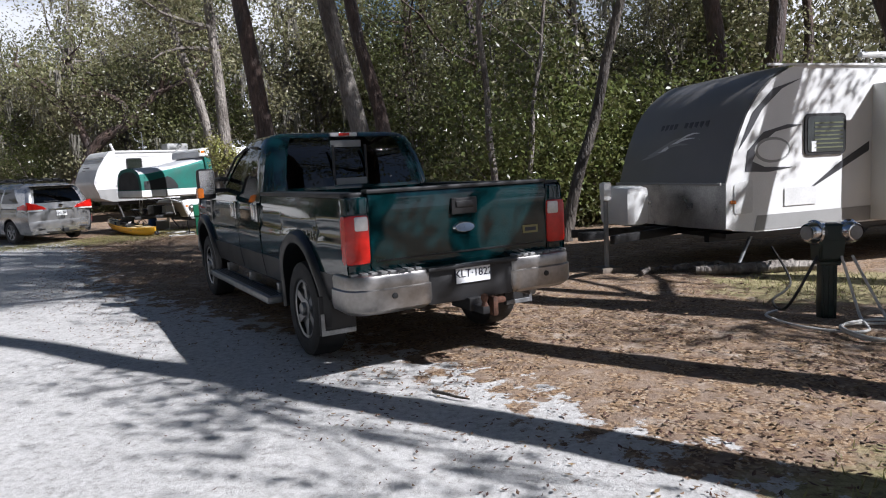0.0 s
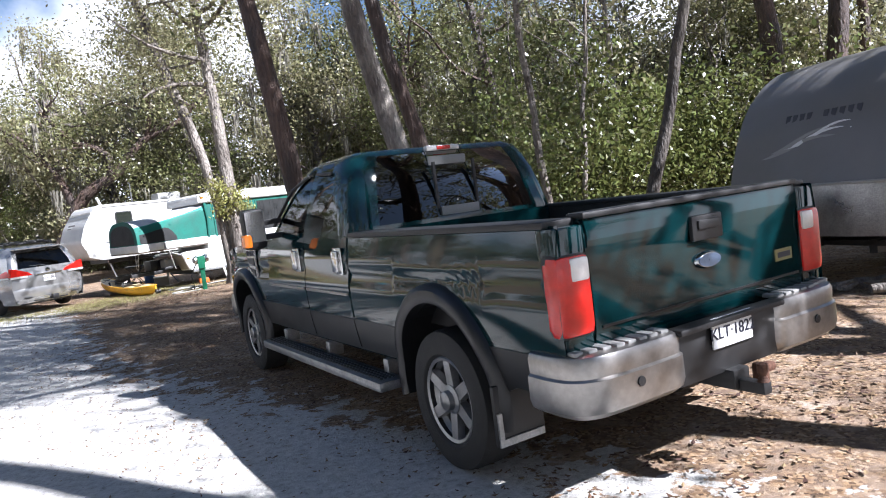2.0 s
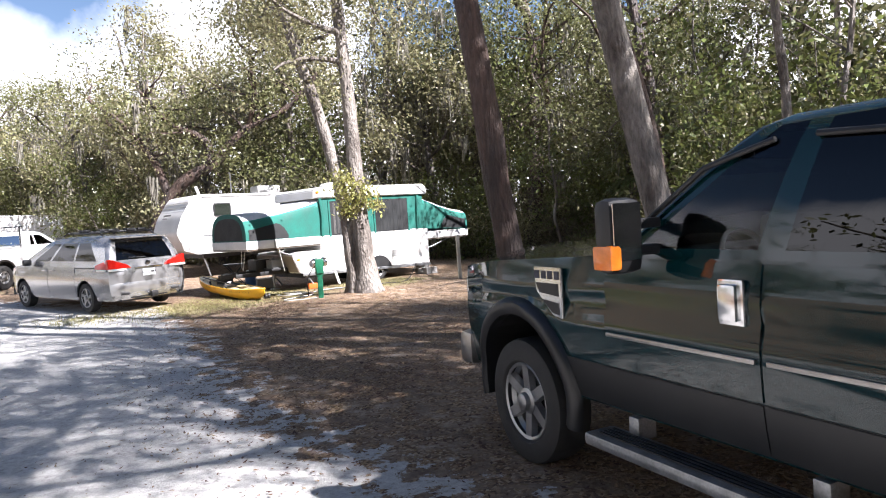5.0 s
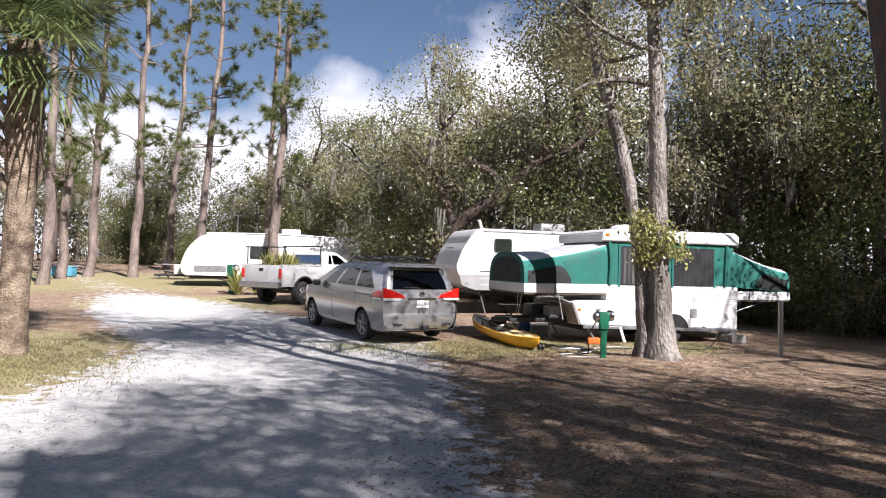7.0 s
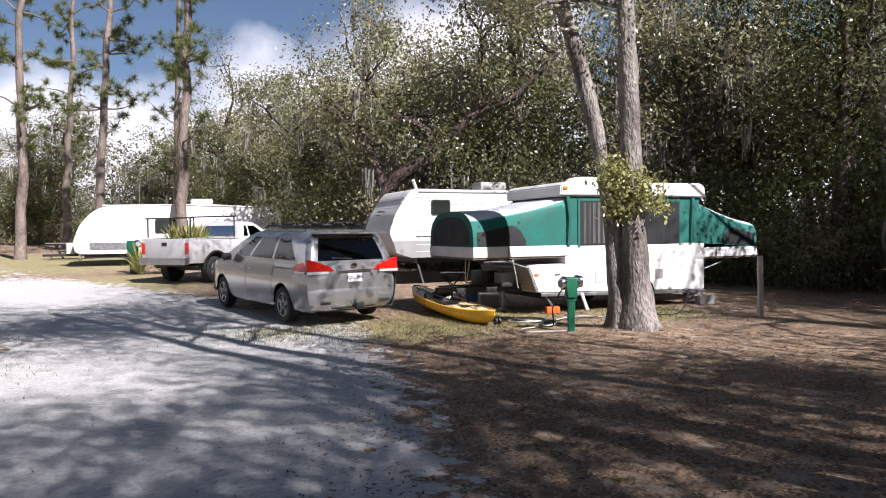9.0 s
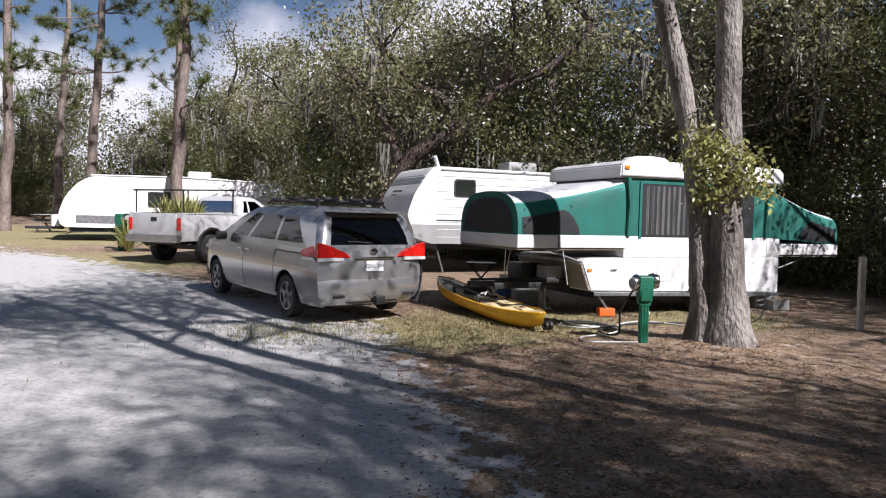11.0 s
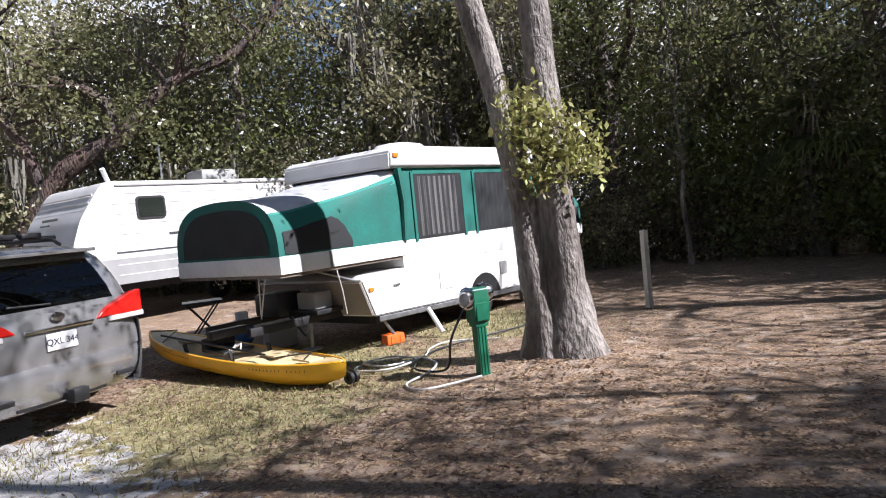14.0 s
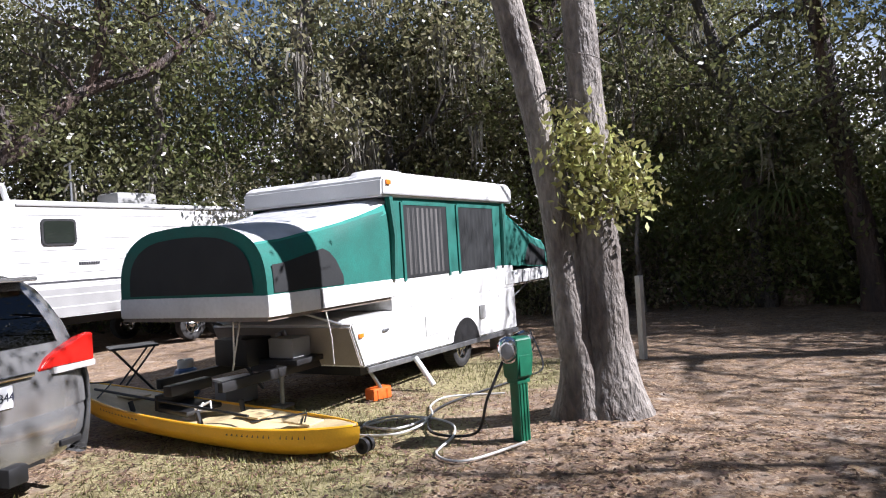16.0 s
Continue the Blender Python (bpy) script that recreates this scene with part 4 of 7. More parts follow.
def palm(base, height, seed):
    """Sabal palm: boots on the trunk, fans of drooping leaflets."""
    rng = np.random.default_rng(seed)
    ob = thing("palm_tree", Matrix.Translation((*base, 0)), "cabbage palm with shaggy trunk and drooping fan fronds", "tree")
    path = [(0.1 * math.sin(z * 0.5), 0.06 * z * 0.3, z) for z in np.linspace(-0.2, height, 14)]
    bm = bmesh.new()
    tube(bm, path, [0.24 + (0.08 if z[2] < 0.5 else 0) + 0.05 * (z[2] > height * 0.55) for z in path], 16, 0.2)
    part("trunk", bm, M_PALM, ob, "", True)
    for k in range(46):
        z = height * (0.5 + 0.5 * k / 46)
        a = k * 2.4
        c = Vector((math.cos(a), math.sin(a), 0))
        bm = bmesh.new()
        tube(bm, [c * 0.2 + Vector((0, 0, z)), c * 0.36 + Vector((0, 0, z + 0.16)), c * 0.42 + Vector((0, 0, z + 0.32))], [0.07, 0.05, 0.03], 5)
        part("leaf_boot", bm, M_PALM, ob)
    for k in range(34):
        a, el = rng.uniform(0, 2 * math.pi), rng.uniform(-0.75, 1.3)
        c = Vector((math.cos(a) * math.cos(el), math.sin(a) * math.cos(el), math.sin(el)))
        s0 = Vector((0.1, 0.06 * height * 0.3, height + 0.1))
        hub = s0 + c * rng.uniform(0.7, 1.2)
        hub.z -= 0.15
        side = c.cross(Vector((0, 0, 1))).normalized()
        up = side.cross(c)
        verts, faces = [], []
        stem = [s0, (s0 + hub) / 2 + Vector((0, 0, 0.08)), hub]
        bm = bmesh.new()
        tube(bm, stem, [0.025, 0.018, 0.012], 5)
        for j in range(30):
            b = (j - 14.5) / 14.5 * 2.1
            d = c * math.cos(b) + side * math.sin(b)
            ln = rng.uniform(1.15, 1.6) * (1.0 - 0.12 * abs(b))
            w = d.cross(up).normalized() * 0.022
            p1 = hub + d * ln * 0.55 + up * 0.06
            p2 = hub + d * ln + Vector((0, 0, -0.2 - 0.15 * rng.random()))
            q = [bm.verts.new(x) for x in (hub - w * 0.3, hub + w * 0.3, p1 + w, p1 - w, p2)]
            bm.faces.new(q[:4])
            bm.faces.new((q[3], q[2], q[4]))
        part("frond", bm, M_FROND, ob)
    return ob


palm((-16.3, 14.45), 5.5, 61)
palm((2.2, 26.9), 3.0, 62)
trunk_tree("oak_tree", (2.3, 25.0), (1.6, 25.3, 5.0), 10, 0.24, 42, M_BARKRED, "dark leaning oak trunk at the shaded wood's edge", M_OAKLEAF, 4.0, 26, 150, None, 2.2)


def leaning_oak():
    """The dark oak whose crooked limbs reach over the older trailer."""
    rng = np.random.default_rng(88)
    g0 = ground_z(-16.5, 31)
    ob = thing("oak_tree", Matrix.Translation((-17.0, 31.0, g0)), "dark crooked live oak leaning over the older trailer", "tree")
    o = np.array([-17.0, 31.0, g0])
    limbs = [([(-17.0, 31.0, 0.0), (-16.2, 31.0, 1.8), (-15.2, 31.0, 3.4), (-14.3, 31.1, 4.0), (-13.6, 31.2, 4.4), (-13.1, 31.3, 5.0), (-12.3, 31.5, 5.7), (-10.9, 31.8, 6.3), (-9.6, 32.0, 7.6)], 0.3, 0.09),
             ([(-13.9, 31.15, 4.2), (-13.9, 31.2, 5.0), (-14.4, 31.1, 5.5), (-15.2, 31.0, 5.9), (-16.3, 31.0, 7.2)], 0.2, 0.06), ([(-15.5, 31.0, 3.0), (-15.9, 30.9, 4.4), (-16.8, 30.8, 5.8), (-18.2, 30.6, 7.0)], 0.18, 0.06),
             ([(-12.3, 31.5, 5.7), (-11.9, 31.2, 7.0), (-12.0, 31.0, 8.4)], 0.12, 0.04)]
    ends = []
    for pts, r0, r1 in limbs:
        path = [tuple(np.array(p) - o) for p in smooth_path(pts, 26)]
        bm = bmesh.new()
        tube(bm, path, [r0 + (r1 - r0) * i / 25 for i in range(26)], 10, 0.15)
        part("limb", bm, M_BARKRED, ob, "", True)
        for k in range(9):
            i = int(rng.integers(10, 26))
            a = rng.uniform(0, 2 * math.pi)
            lp = limb_path(rng, path[i], (math.cos(a), math.sin(a), rng.uniform(0.2, 1.0)), rng.uniform(1.2, 2.6), 6, 0.3, 0.03)
            bm = bmesh.new()
            tube(bm, lp, [0.05 * (1 - j / 7.5) for j in range(7)], 6)
            part("branch", bm, M_BARKRED, ob)
            ends += lp[3:]
    ends = np.array(ends)
    v, f = leaf_cloud(rng, ends[rng.integers(0, len(ends), 90)] + rng.normal(0, 0.35, (90, 3)), 0.42, 120, 0.13)
    k = new("crown", fast_mesh("crown", v, f, M_OAKLEAF))
    k.parent = ob


leaning_oak()


def thin_trees():
    """Slender pale stems standing along the wood's edge."""
    rng = np.random.default_rng(44)
    line = [(9.0, 18.6), (5.0, 18.2), (3.0, 18.0), (3.4, 22.0), (2.0, 26.2), (-2.0, 29.2), (-6.5, 30.8), (-10.0, 32.3), (-14.0, 33.0), (-18.5, 35.4), (-23.5, 37.4), (-29.0, 41.0), (-36.0, 45.0)]
    for (x0, y0), (x1, y1) in zip(line, line[1:]):
        n = max(1, int(math.hypot(x1 - x0, y1 - y0) / 3.4))
        for i in range(n):
            u = rng.random()
            x, y = x0 + (x1 - x0) * u + rng.normal(0, 0.6), y0 + (y1 - y0) * u + rng.normal(0, 0.6)
            h = rng.uniform(4.5, 8.5)
            dx, dy = rng.normal(0, 0.12, 2)
            bark = M_BARKPALE if rng.random() < 0.6 else M_BARK
            trunk_tree("thin_tree", (x, y), (x + dx * 4, y + dy * 4, 4.0), h, rng.uniform(0.03, 0.075), int(rng.integers(1000, 9000)), bark, "slender bare-stemmed young tree at the wood's edge", M_OAKLEAF_B if rng.random() < 0.5 else M_SHRUBLEAF, 1.6, 22, 90, (rng.normal(0, 0.2), rng.normal(0, 0.2)), 0.8, 0.3)


thin_trees()

# ---- green pickup ----


def build_truck():
    t = thing("pickup_truck", pose(0.235, 5.447, -0.015, 0, 0, 29.7) @ Matrix.Diagonal((1.055, 0.978, 1.025, 1)), "dark green crew cab pickup truck parked beside the sandy lane", "pickup truck")
    WR, WF, R = 1.26, 5.38, 0.415

    def base(y):
        return 0.56 if y > 0.6 else 0.6

    def top(y):
        if y < 4.45:
            return 1.4
        return 1.4 - 0.05 * (y - 4.45) - 0.07 * max(0, (y - 5.5)) ** 2

    def width(y, z):
        w = 0.985 - 0.05 * ((z - 1.0) / 0.45) ** 2 - 0.02 * math.exp(-((z - 1.12) / 0.03) ** 2)
        if y > 5.7:
            w -= 0.17 * (y - 5.7) ** 1.6
        return w

    AZ = 0.5
    low = arch_low(base, (WR, WF), 0.52, AZ)
    ys = stations(0.11, 6.2, (WR, WF), 0.52)
    bm = bmesh.new()
    cols = flanks(bm, ys, low, top, width, 12)
    part("body", bm, M_GREEN, t, "dark green metallic flanks", True)
    # hood, grille end
    bm = bmesh.new()
    rows = []
    for i in range(12):
        y = 4.33 + i * 0.17
        w = width(y, top(y))
        rows.append([Vector((w * u, y, top(y) + 0.075 * (1 - u * u) + (0.03 if 0.25 < abs(u) < 0.75 else 0))) for u in (-1, -0.85, -0.75, -0.5, -0.25, 0, 0.25, 0.5, 0.75, 0.85, 1)])
    rows.append([Vector((p.x, 6.22, p.z - 0.09)) for p in rows[-1]])
    rows.append([Vector((p.x, 6.22, 0.72)) for p in rows[-1]])
    grid(bm, rows)
    part("hood", bm, M_GREEN, t, "", True)
    part("grille", boxes((0, 6.23, 1.02, 1.1, 0.06, 0.34, 0.02), *[(0, 6.265, 0.9 + 0.09 * k, 1.04, 0.03, 0.03, 0.008) for k in range(4)]), M_CHROME, t, "chrome front grille", True)
    for s in (-1, 1):
        part("headlight", boxes((s * 0.76, 6.19, 1.05, 0.3, 0.14, 0.32, 0.04)), M_CLEARLENS, t, "clear headlight", True)
    part("front_bumper", boxes((0, 6.26, 0.65, 1.9, 0.2, 0.26, 0.06)), M_DUSTCHROME, t, "chrome front bumper", True)
    # lower grey two-tone paint and flares
    for s in (-1, 1):
        lowys = [y for y in ys if WR + 0.5 < y < WF - 0.5] + [WF - 0.5, WR + 0.52]
        part("lower_panel", panel(sorted(lowys), (0.57, 0.8), width, s, 0.004), M_DKGREY, t, "dark grey lower paint", True)
        rearys = [0.13 + 0.105 * i for i in range(7)]
        part("lower_panel", panel(rearys, (lambda y: low(y) + 0.005, lambda y: max(0.8, low(y) + 0.03)), width, s, 0.004), M_DKGREY, t, "dark grey lower paint", True)
        for wy in (WR, WF):
            bm = bmesh.new()
            cs = []
            for i in range(29):
                a = math.pi * (i / 28 * 1.16 - 0.08)
                ring = []
                for rr, off in ((0.5, -0.04), (0.5, 0.035), (0.535, 0.05), (0.575, 0.046), (0.605, 0.02), (0.612, -0.01)):
                    y, z = wy - rr * math.cos(a), AZ + rr * math.sin(a)
                    ring.append(Vector((s * (width(min(max(y, 0.2), 6.1), max(z, 0.6)) + off), y, z)))
                cs.append(ring)
            grid(bm, cs)
            part("fender_flare", bm, M_DKGREY, t, "dark grey wheel arch flare", True)
            # inner wheel housing
            bm = bmesh.new()
            grid(bm, [[Vector((s * x, wy - 0.515 * math.cos(math.pi * i / 16), AZ + 0.515 * math.sin(math.pi * i / 16))) for x in (0.5, 0.96)] for i in range(17)])
            grid(bm, [[Vector((s * 0.5, wy - 0.515 * math.cos(math.pi * i / 16), AZ + h * 0.515 * math.sin(math.pi * i / 16))) for h in (0, 1)] for i in range(17)])
            part("wheel_housing", bm, M_BLACK, t)
            wheel(t, s * 0.85, wy, R, R, 0.27, 0.255, 6, M_ALLOY, s)
        part("mud_flap", boxes((s * 0.87, 0.7, 0.44, 0.3, 0.03, 0.32, 0.008)), M_BLACK, t, "black rubber mud flap", True)
        part("mud_flap_plate", boxes((s * 0.87, 0.68, 0.3, 0.28, 0.012, 0.04, 0.004), (s * 1.0, 0.68, 0.37, 0.03, 0.012, 0.18, 0.004)), M_STEEL, t, "steel edging plate")
        # running board
        bm = bmesh.new()
        box(bm, s * 1.02, 3.2, 0.42, 0.2, 2.65, 0.07, 0.025)
        for yy in (2.1, 3.2, 4.3):
            box(bm, s * 0.9, yy, 0.49, 0.12, 0.08, 0.12, 0.01)
        board = part("running_board", bm, M_STEEL, t, "grey metal running board with brackets", True)
        part("tread_strip", boxes(*[(s * 1.02 + s * (0.03 * k - 0.045), 3.2, 0.458, 0.014, 2.5, 0.008) for k in range(4)]), M_BLACK, board, "black tread strips")
        # doors
        for y0, y1, nm in ((3.44, 4.46, "front_door"), (2.5, 3.42, "rear_door")):
            dys = [y0 + (y1 - y0) * i / 10 for i in range(11)]
            door = part(nm, panel(dys, (0.81, 1.385), width, s, 0.007), M_GREEN, t, "dark green door", True)
            part("door_lower", panel(dys, (0.585, 0.795), width, s, 0.009), M_DKGREY, door, "dark grey lower door", True)
            hy = y0 + 0.14
            part("handle", boxes((s * (width(hy, 1.22) + 0.028), hy, 1.22, 0.045, 0.1, 0.16, 0.015), (s * (width(hy, 1.22) + 0.012), hy, 1.22, 0.02, 0.14, 0.2, 0.01)), M_CHROME, door, "chrome door handle", True)
            part("trim_strip", boxes((s * (width(y0, 1.0) + 0.012), (y0 + y1) / 2, 0.98, 0.014, y1 - y0 - 0.04, 0.022, 0.005)), M_DUSTCHROME, door, "bright side moulding", True)
        part("rail_cap", boxes((s * 0.885, 1.3, 1.405, 0.19, 2.25, 0.035, 0.012)), M_BLACK, t, "black plastic bed rail cap", True)
        part("bed_corner", boxes((s * 0.885, 0.185, 1.06, 0.17, 0.14, 0.66, 0.02)), M_GREEN, t, "", True)
        # tail lamp
        wl_out = width(0.2, 1.05) + 0.008
        lamp = part("tail_light", boxes((s * (0.79 + wl_out) / 2, 0.155, 1.078, wl_out - 0.79, 0.12, 0.375, 0.045)), M_RED, t, "red tail light", True)
        part("reverse_lamp", boxes((s * 0.86, 0.145, 1.195, 0.11, 0.112, 0.11, 0.02)), M_CLEARLENS, lamp, "clear reversing lamp", True)
        part("gasket", boxes((s * (0.78 + wl_out) / 2, 0.166, 1.078, wl_out - 0.79, 0.122, 0.4, 0.045)), M_BLACK, lamp, "black rubber gasket", True)
        # mirror
        mir = part("mirror", boxes((s * 1.17, 4.08, 1.52, 0.2, 0.13, 0.36, 0.05), (s * 1.01, 4.1, 1.44, 0.2, 0.06, 0.05, 0.01), (s * 1.01, 4.1, 1.57, 0.2, 0.06, 0.05, 0.01)), M_BLACK, t, "black folding tow mirror", True)
        part("mirror_lamp", boxes((s * 1.245, 4.075, 1.42, 0.07, 0.142, 0.12, 0.02)), M_AMBER, mir, "amber turn lamp", True)
        part("mirror_glass", boxes((s * 1.17, 4.013, 1.54, 0.16, 0.008, 0.27)), M_CHROME, mir, "mirror glass")
        # fender vent
        vx = s * (width(4.95, 1.2) + 0.004)
        bm = bmesh.new()
        prism(bm, [(5.13, 1.32), (4.84, 1.32), (4.84, 1.02), (4.94, 1.03), (5.11, 1.17)], vx, s * 0.02, "x", 0.006)
        vent = part("fender_vent", bm, M_CHROME, t, "chrome tapered fender vent", True)
        for pts in ([(5.105, 1.225), (4.87, 1.225), (4.87, 1.15), (5.07, 1.165)], [(5.04, 1.125), (4.87, 1.11), (4.87, 1.04), (4.94, 1.05)]):
            bm = bmesh.new()
            prism(bm, pts, vx + s * 0.02, s * 0.004, "x")
            part("vent_slot", bm, M_BLACK, vent, "black vent slot")
        for k in range(4):
            part("letter_bar", boxes((vx + s * 0.021, 5.09 - 0.07 * k, 1.275, 0.008, 0.045, 0.05, 0.003)), M_INK, vent, "dark model mark")
    # bed
    bm = bmesh.new()
    grid(bm, [[Vector((x, y, z)) for x, z in ((-0.80, 1.4), (-0.80, 0.8), (0.80, 0.8), (0.80, 1.4))] for y in (0.24, 2.4)])
    part("bed_liner", bm, M_BLACK, t, "black bed liner")
    part("bed_front", boxes((0, 2.4, 1.08, 1.8, 0.05, 0.66)), M_GREEN, t)
    bm = bmesh.new()
    prism(bm, [(0.13, 0.8), (0.11, 0.92), (0.125, 1.2), (0.105, 1.34), (0.13, 1.42), (0.21, 1.42), (0.21, 0.8)], -0.80, 1.6, "x", 0.012)
    gate = part("tailgate", bm, M_GREEN, t, "dark green tailgate", True)
    part("gate_cap", boxes((0, 0.165, 1.425, 1.6, 0.12, 0.03, 0.01)), M_BLACK, gate, "black tailgate edge cap", True)
    part("gate_crease", boxes((0, 0.112, 0.91, 1.5, 0.012, 0.012)), M_DKGREY, gate)
    part("gate_handle", boxes((0, 0.105, 1.27, 0.23, 0.03, 0.13, 0.012), (0, 0.09, 1.285, 0.16, 0.025, 0.05, 0.01)), M_BLACK, gate, "black tailgate latch", True)
    bm = bmesh.new()
    lathe(bm, [(0.001, 0.028), (0.085, 0.026), (0.1, 0.012), (0.1, 0)], Matrix.Translation((0, 0.125, 1.1)) @ Matrix.Rotation(radians(90), 4, "X") @ Matrix.Diagonal((1.0, 0.44, 1, 1)), 32)
    badge = part("badge", bm, M_CHROME, gate, "chrome oval badge", True)
    bm = bmesh.new()
    lathe(bm, [(0.001, 0.034), (0.082, 0.031), (0.082, 0.02)], Matrix.Translation((0, 0.125, 1.1)) @ Matrix.Rotation(radians(90), 4, "X") @ Matrix.Diagonal((1.0, 0.42, 1, 1)), 32)
    part("badge_centre", bm, M_BADGE, badge, "blue grey oval centre", True)
    part("sticker", boxes((0.63, 0.113, 1.03, 0.15, 0.006, 0.065)), M_AMBERSTICK, gate, "small yellow sticker")
    part("sticker_print", boxes((0.63, 0.109, 1.03, 0.11, 0.004, 0.03)), M_INK, gate, "dark printed mark")
    # cab
    rings = [(1.39, 4.52, 2.46, 0.935), (1.44, 4.43, 2.465, 0.925), (1.5, 4.34, 2.48, 0.915), (1.62, 4.18, 2.51, 0.89), (1.76, 3.98, 2.55, 0.855), (1.87, 3.8, 2.6, 0.82), (1.96, 3.66, 2.65, 0.775), (2.005, 3.54, 2.72, 0.7), (2.025, 3.36, 2.9, 0.55)]
    stops = [(4.4, 3.44), (4.3, 3.36), (3.5, 3.3), (3.36, 3.2), (2.72, 3.0), (2.6, 2.9)]
    rear = [-0.98, -0.86, -0.24, -0.225, 0.225, 0.24, 0.86, 0.98]
    wins = {"front_side_window": [("left", 1, 1, 6)], "rear_side_window": [("left", 3, 1, 6)], "front_side_window_r": [("right", 1, 1, 6)], "rear_side_window_r": [("right", 3, 1, 6)],
            "rear_window_a": [("rear", 1, 1, 6)], "rear_window_b": [("rear", 3, 2, 6)], "rear_window_c": [("rear", 5, 1, 6)], "windscreen": [("front", 0, 0, 6), ("front", 1, 0, 6)]}
    shell, panes = greenhouse(rings, stops, rear, wins, 0.11)
    part("cab", shell, M_GREEN, t, "dark green cab pillars and roof", True)
    for nm, bm in panes.items():
        glass = M_TINT if nm.startswith("rear") else M_CLEAR
        part(nm.replace("_r", "").replace("_a", "").replace("_b", "").replace("_c", "") if nm.endswith(("_r", "_a", "_b", "_c")) else nm, bm, glass, t, "dark tinted window" if glass is M_TINT else "clear window", True)
    part("window_bar", boxes((-0.18, 2.49, 1.66, 0.022, 0.02, 0.42), (0.18, 2.49, 1.66, 0.022, 0.02, 0.42), (0, 2.47, 1.48, 0.36, 0.02, 0.05)), M_BLACK, t, "black sliding window bars")
    for yy, zz in ((2.462, 1.485), (2.585, 1.885)):
        part("window_frame", boxes((0, yy, zz, 0.34, 0.016, 0.07, 0.005)), M_GREYPAINT, t, "grey sliding window frame", True)
    for s in (-1, 1):
        part("rain_visor", tubes(([(s * 0.93, 4.25, 1.52), (s * 0.865, 3.82, 1.81), (s * 0.82, 3.46, 1.9)], 0.014), ([(s * 0.82, 3.26, 1.9), (s * 0.83, 2.95, 1.88)], 0.014)), M_BLACK, t, "black rain visor")
    brake = part("brake_lamp", boxes((0, 2.645, 1.985, 0.3, 0.06, 0.045, 0.012)), M_CLEARLENS, t, "pale high brake lamp", True)
    part("brake_lens", boxes((0, 2.612, 1.985, 0.12, 0.012, 0.03, 0.004)), M_RED, brake, "red centre lens", True)
    seat_row(t, 2.75, 0.95, (-0.45, 0, 0.45), 0.42)
    seat_row(t, 3.65, 0.95, (-0.42, 0.42))
    part("dashboard", boxes((0, 4.3, 1.3, 1.6, 0.35, 0.22, 0.06)), M_BLACK, t, "", True)
    part("cabin_floor", boxes((0, 3.6, 0.78, 1.7, 2.2, 0.06), (0, 2.5, 1.1, 1.7, 0.04, 0.6)), M_BLACK, t)
    bm = bmesh.new()
    lathe(bm, [(0.17, 0.0), (0.19, 0.02), (0.17, 0.04)], pose(-0.42, 4.0, 1.33, 65), 24)
    part("steering_wheel", bm, M_BLACK, t, "", True)
    # rear bumper
    bm = bmesh.new()
    rows = []
    # the chrome end wraps round the corner of the bed
    line = smooth_path([(-1.01, 0.36, 0), (-1.012, 0.2, 0), (-0.985, 0.08, 0), (-0.9, 0.01, 0), (-0.75, -0.012, 0), (-0.56, -0.012, 0), (-0.4, -0.005, 0), (-0.36, 0.05, 0)], 26)
    for i, (x, y, _) in enumerate(line):
        q = Vector(line[min(i + 1, 25)]) - Vector(line[max(i - 1, 0)])
        n = Vector((q.y, -q.x, 0)).normalized()
        c = Vector((x, y, 0))
        rows.append([c - n * d + Vector((0, 0, z)) for d, z in ((0.16, 0.825), (0.04, 0.825), (0.012, 0.815), (0.0, 0.79), (0.004, 0.72), (-0.01, 0.71), (-0.012, 0.6), (0.0, 0.56), (0.05, 0.525), (0.16, 0.525))])
    for s in (-1, 1):
        bm = bmesh.new()
        grid(bm, [[Vector((p.x * -s if s > 0 else p.x, p.y, p.z)) for p in r] for r in rows])
        chrome = part("bumper_end", bm, M_DUSTCHROME, t, "dusty chrome bumper end", True)
        for k in range(8):
            part("step_rib", boxes((s * (0.45 + 0.07 * k), 0.1 + 0.015 * max(0, k - 4), 0.828, 0.05, 0.15, 0.02, 0.006)), M_GREYPAINT, chrome, "grey step rib", True)
        bm = bmesh.new()
        lathe(bm, [(0.001, 0.012), (0.022, 0.01), (0.024, 0)], pose(s * 0.68, -0.022, 0.66, 90), 16)
        part("parking_sensor", bm, M_BLACK, chrome, "round parking sensor", True)
    bm = bmesh.new()
    box(bm, 0, 0.1, 0.665, 0.78, 0.16, 0.27, 0.03)
    box(bm, 0, 0.02, 0.81, 0.8, 0.1, 0.03, 0.01)
    part("bumper_centre", bm, M_BLACK, t, "black bumper centre", True)
    plate = part("licence_plate", boxes((-0.0, 0.005, 0.75, 0.305, 0.012, 0.155, 0.004)), M_PLATE, t, "white licence plate")
    letters("KLT·1822", 0.085, pose(0, -0.003, 0.745, 90), M_INK, plate)
    hitch = part("tow_hitch", boxes((0, 0.12, 0.5, 0.12, 0.3, 0.1, 0.01), (0, -0.05, 0.47, 0.06, 0.25, 0.06, 0.01)), M_BLACK, t, "black tow hitch", True)
    bm = bmesh.new()
    lathe(bm, [(0.001, 0.1), (0.025, 0.09), (0.03, 0.06), (0.018, 0.03), (0.03, 0.0)], pose(0, -0.15, 0.5), 16)
    part("tow_ball", bm, M_RUST, hitch, "rusty tow ball", True)
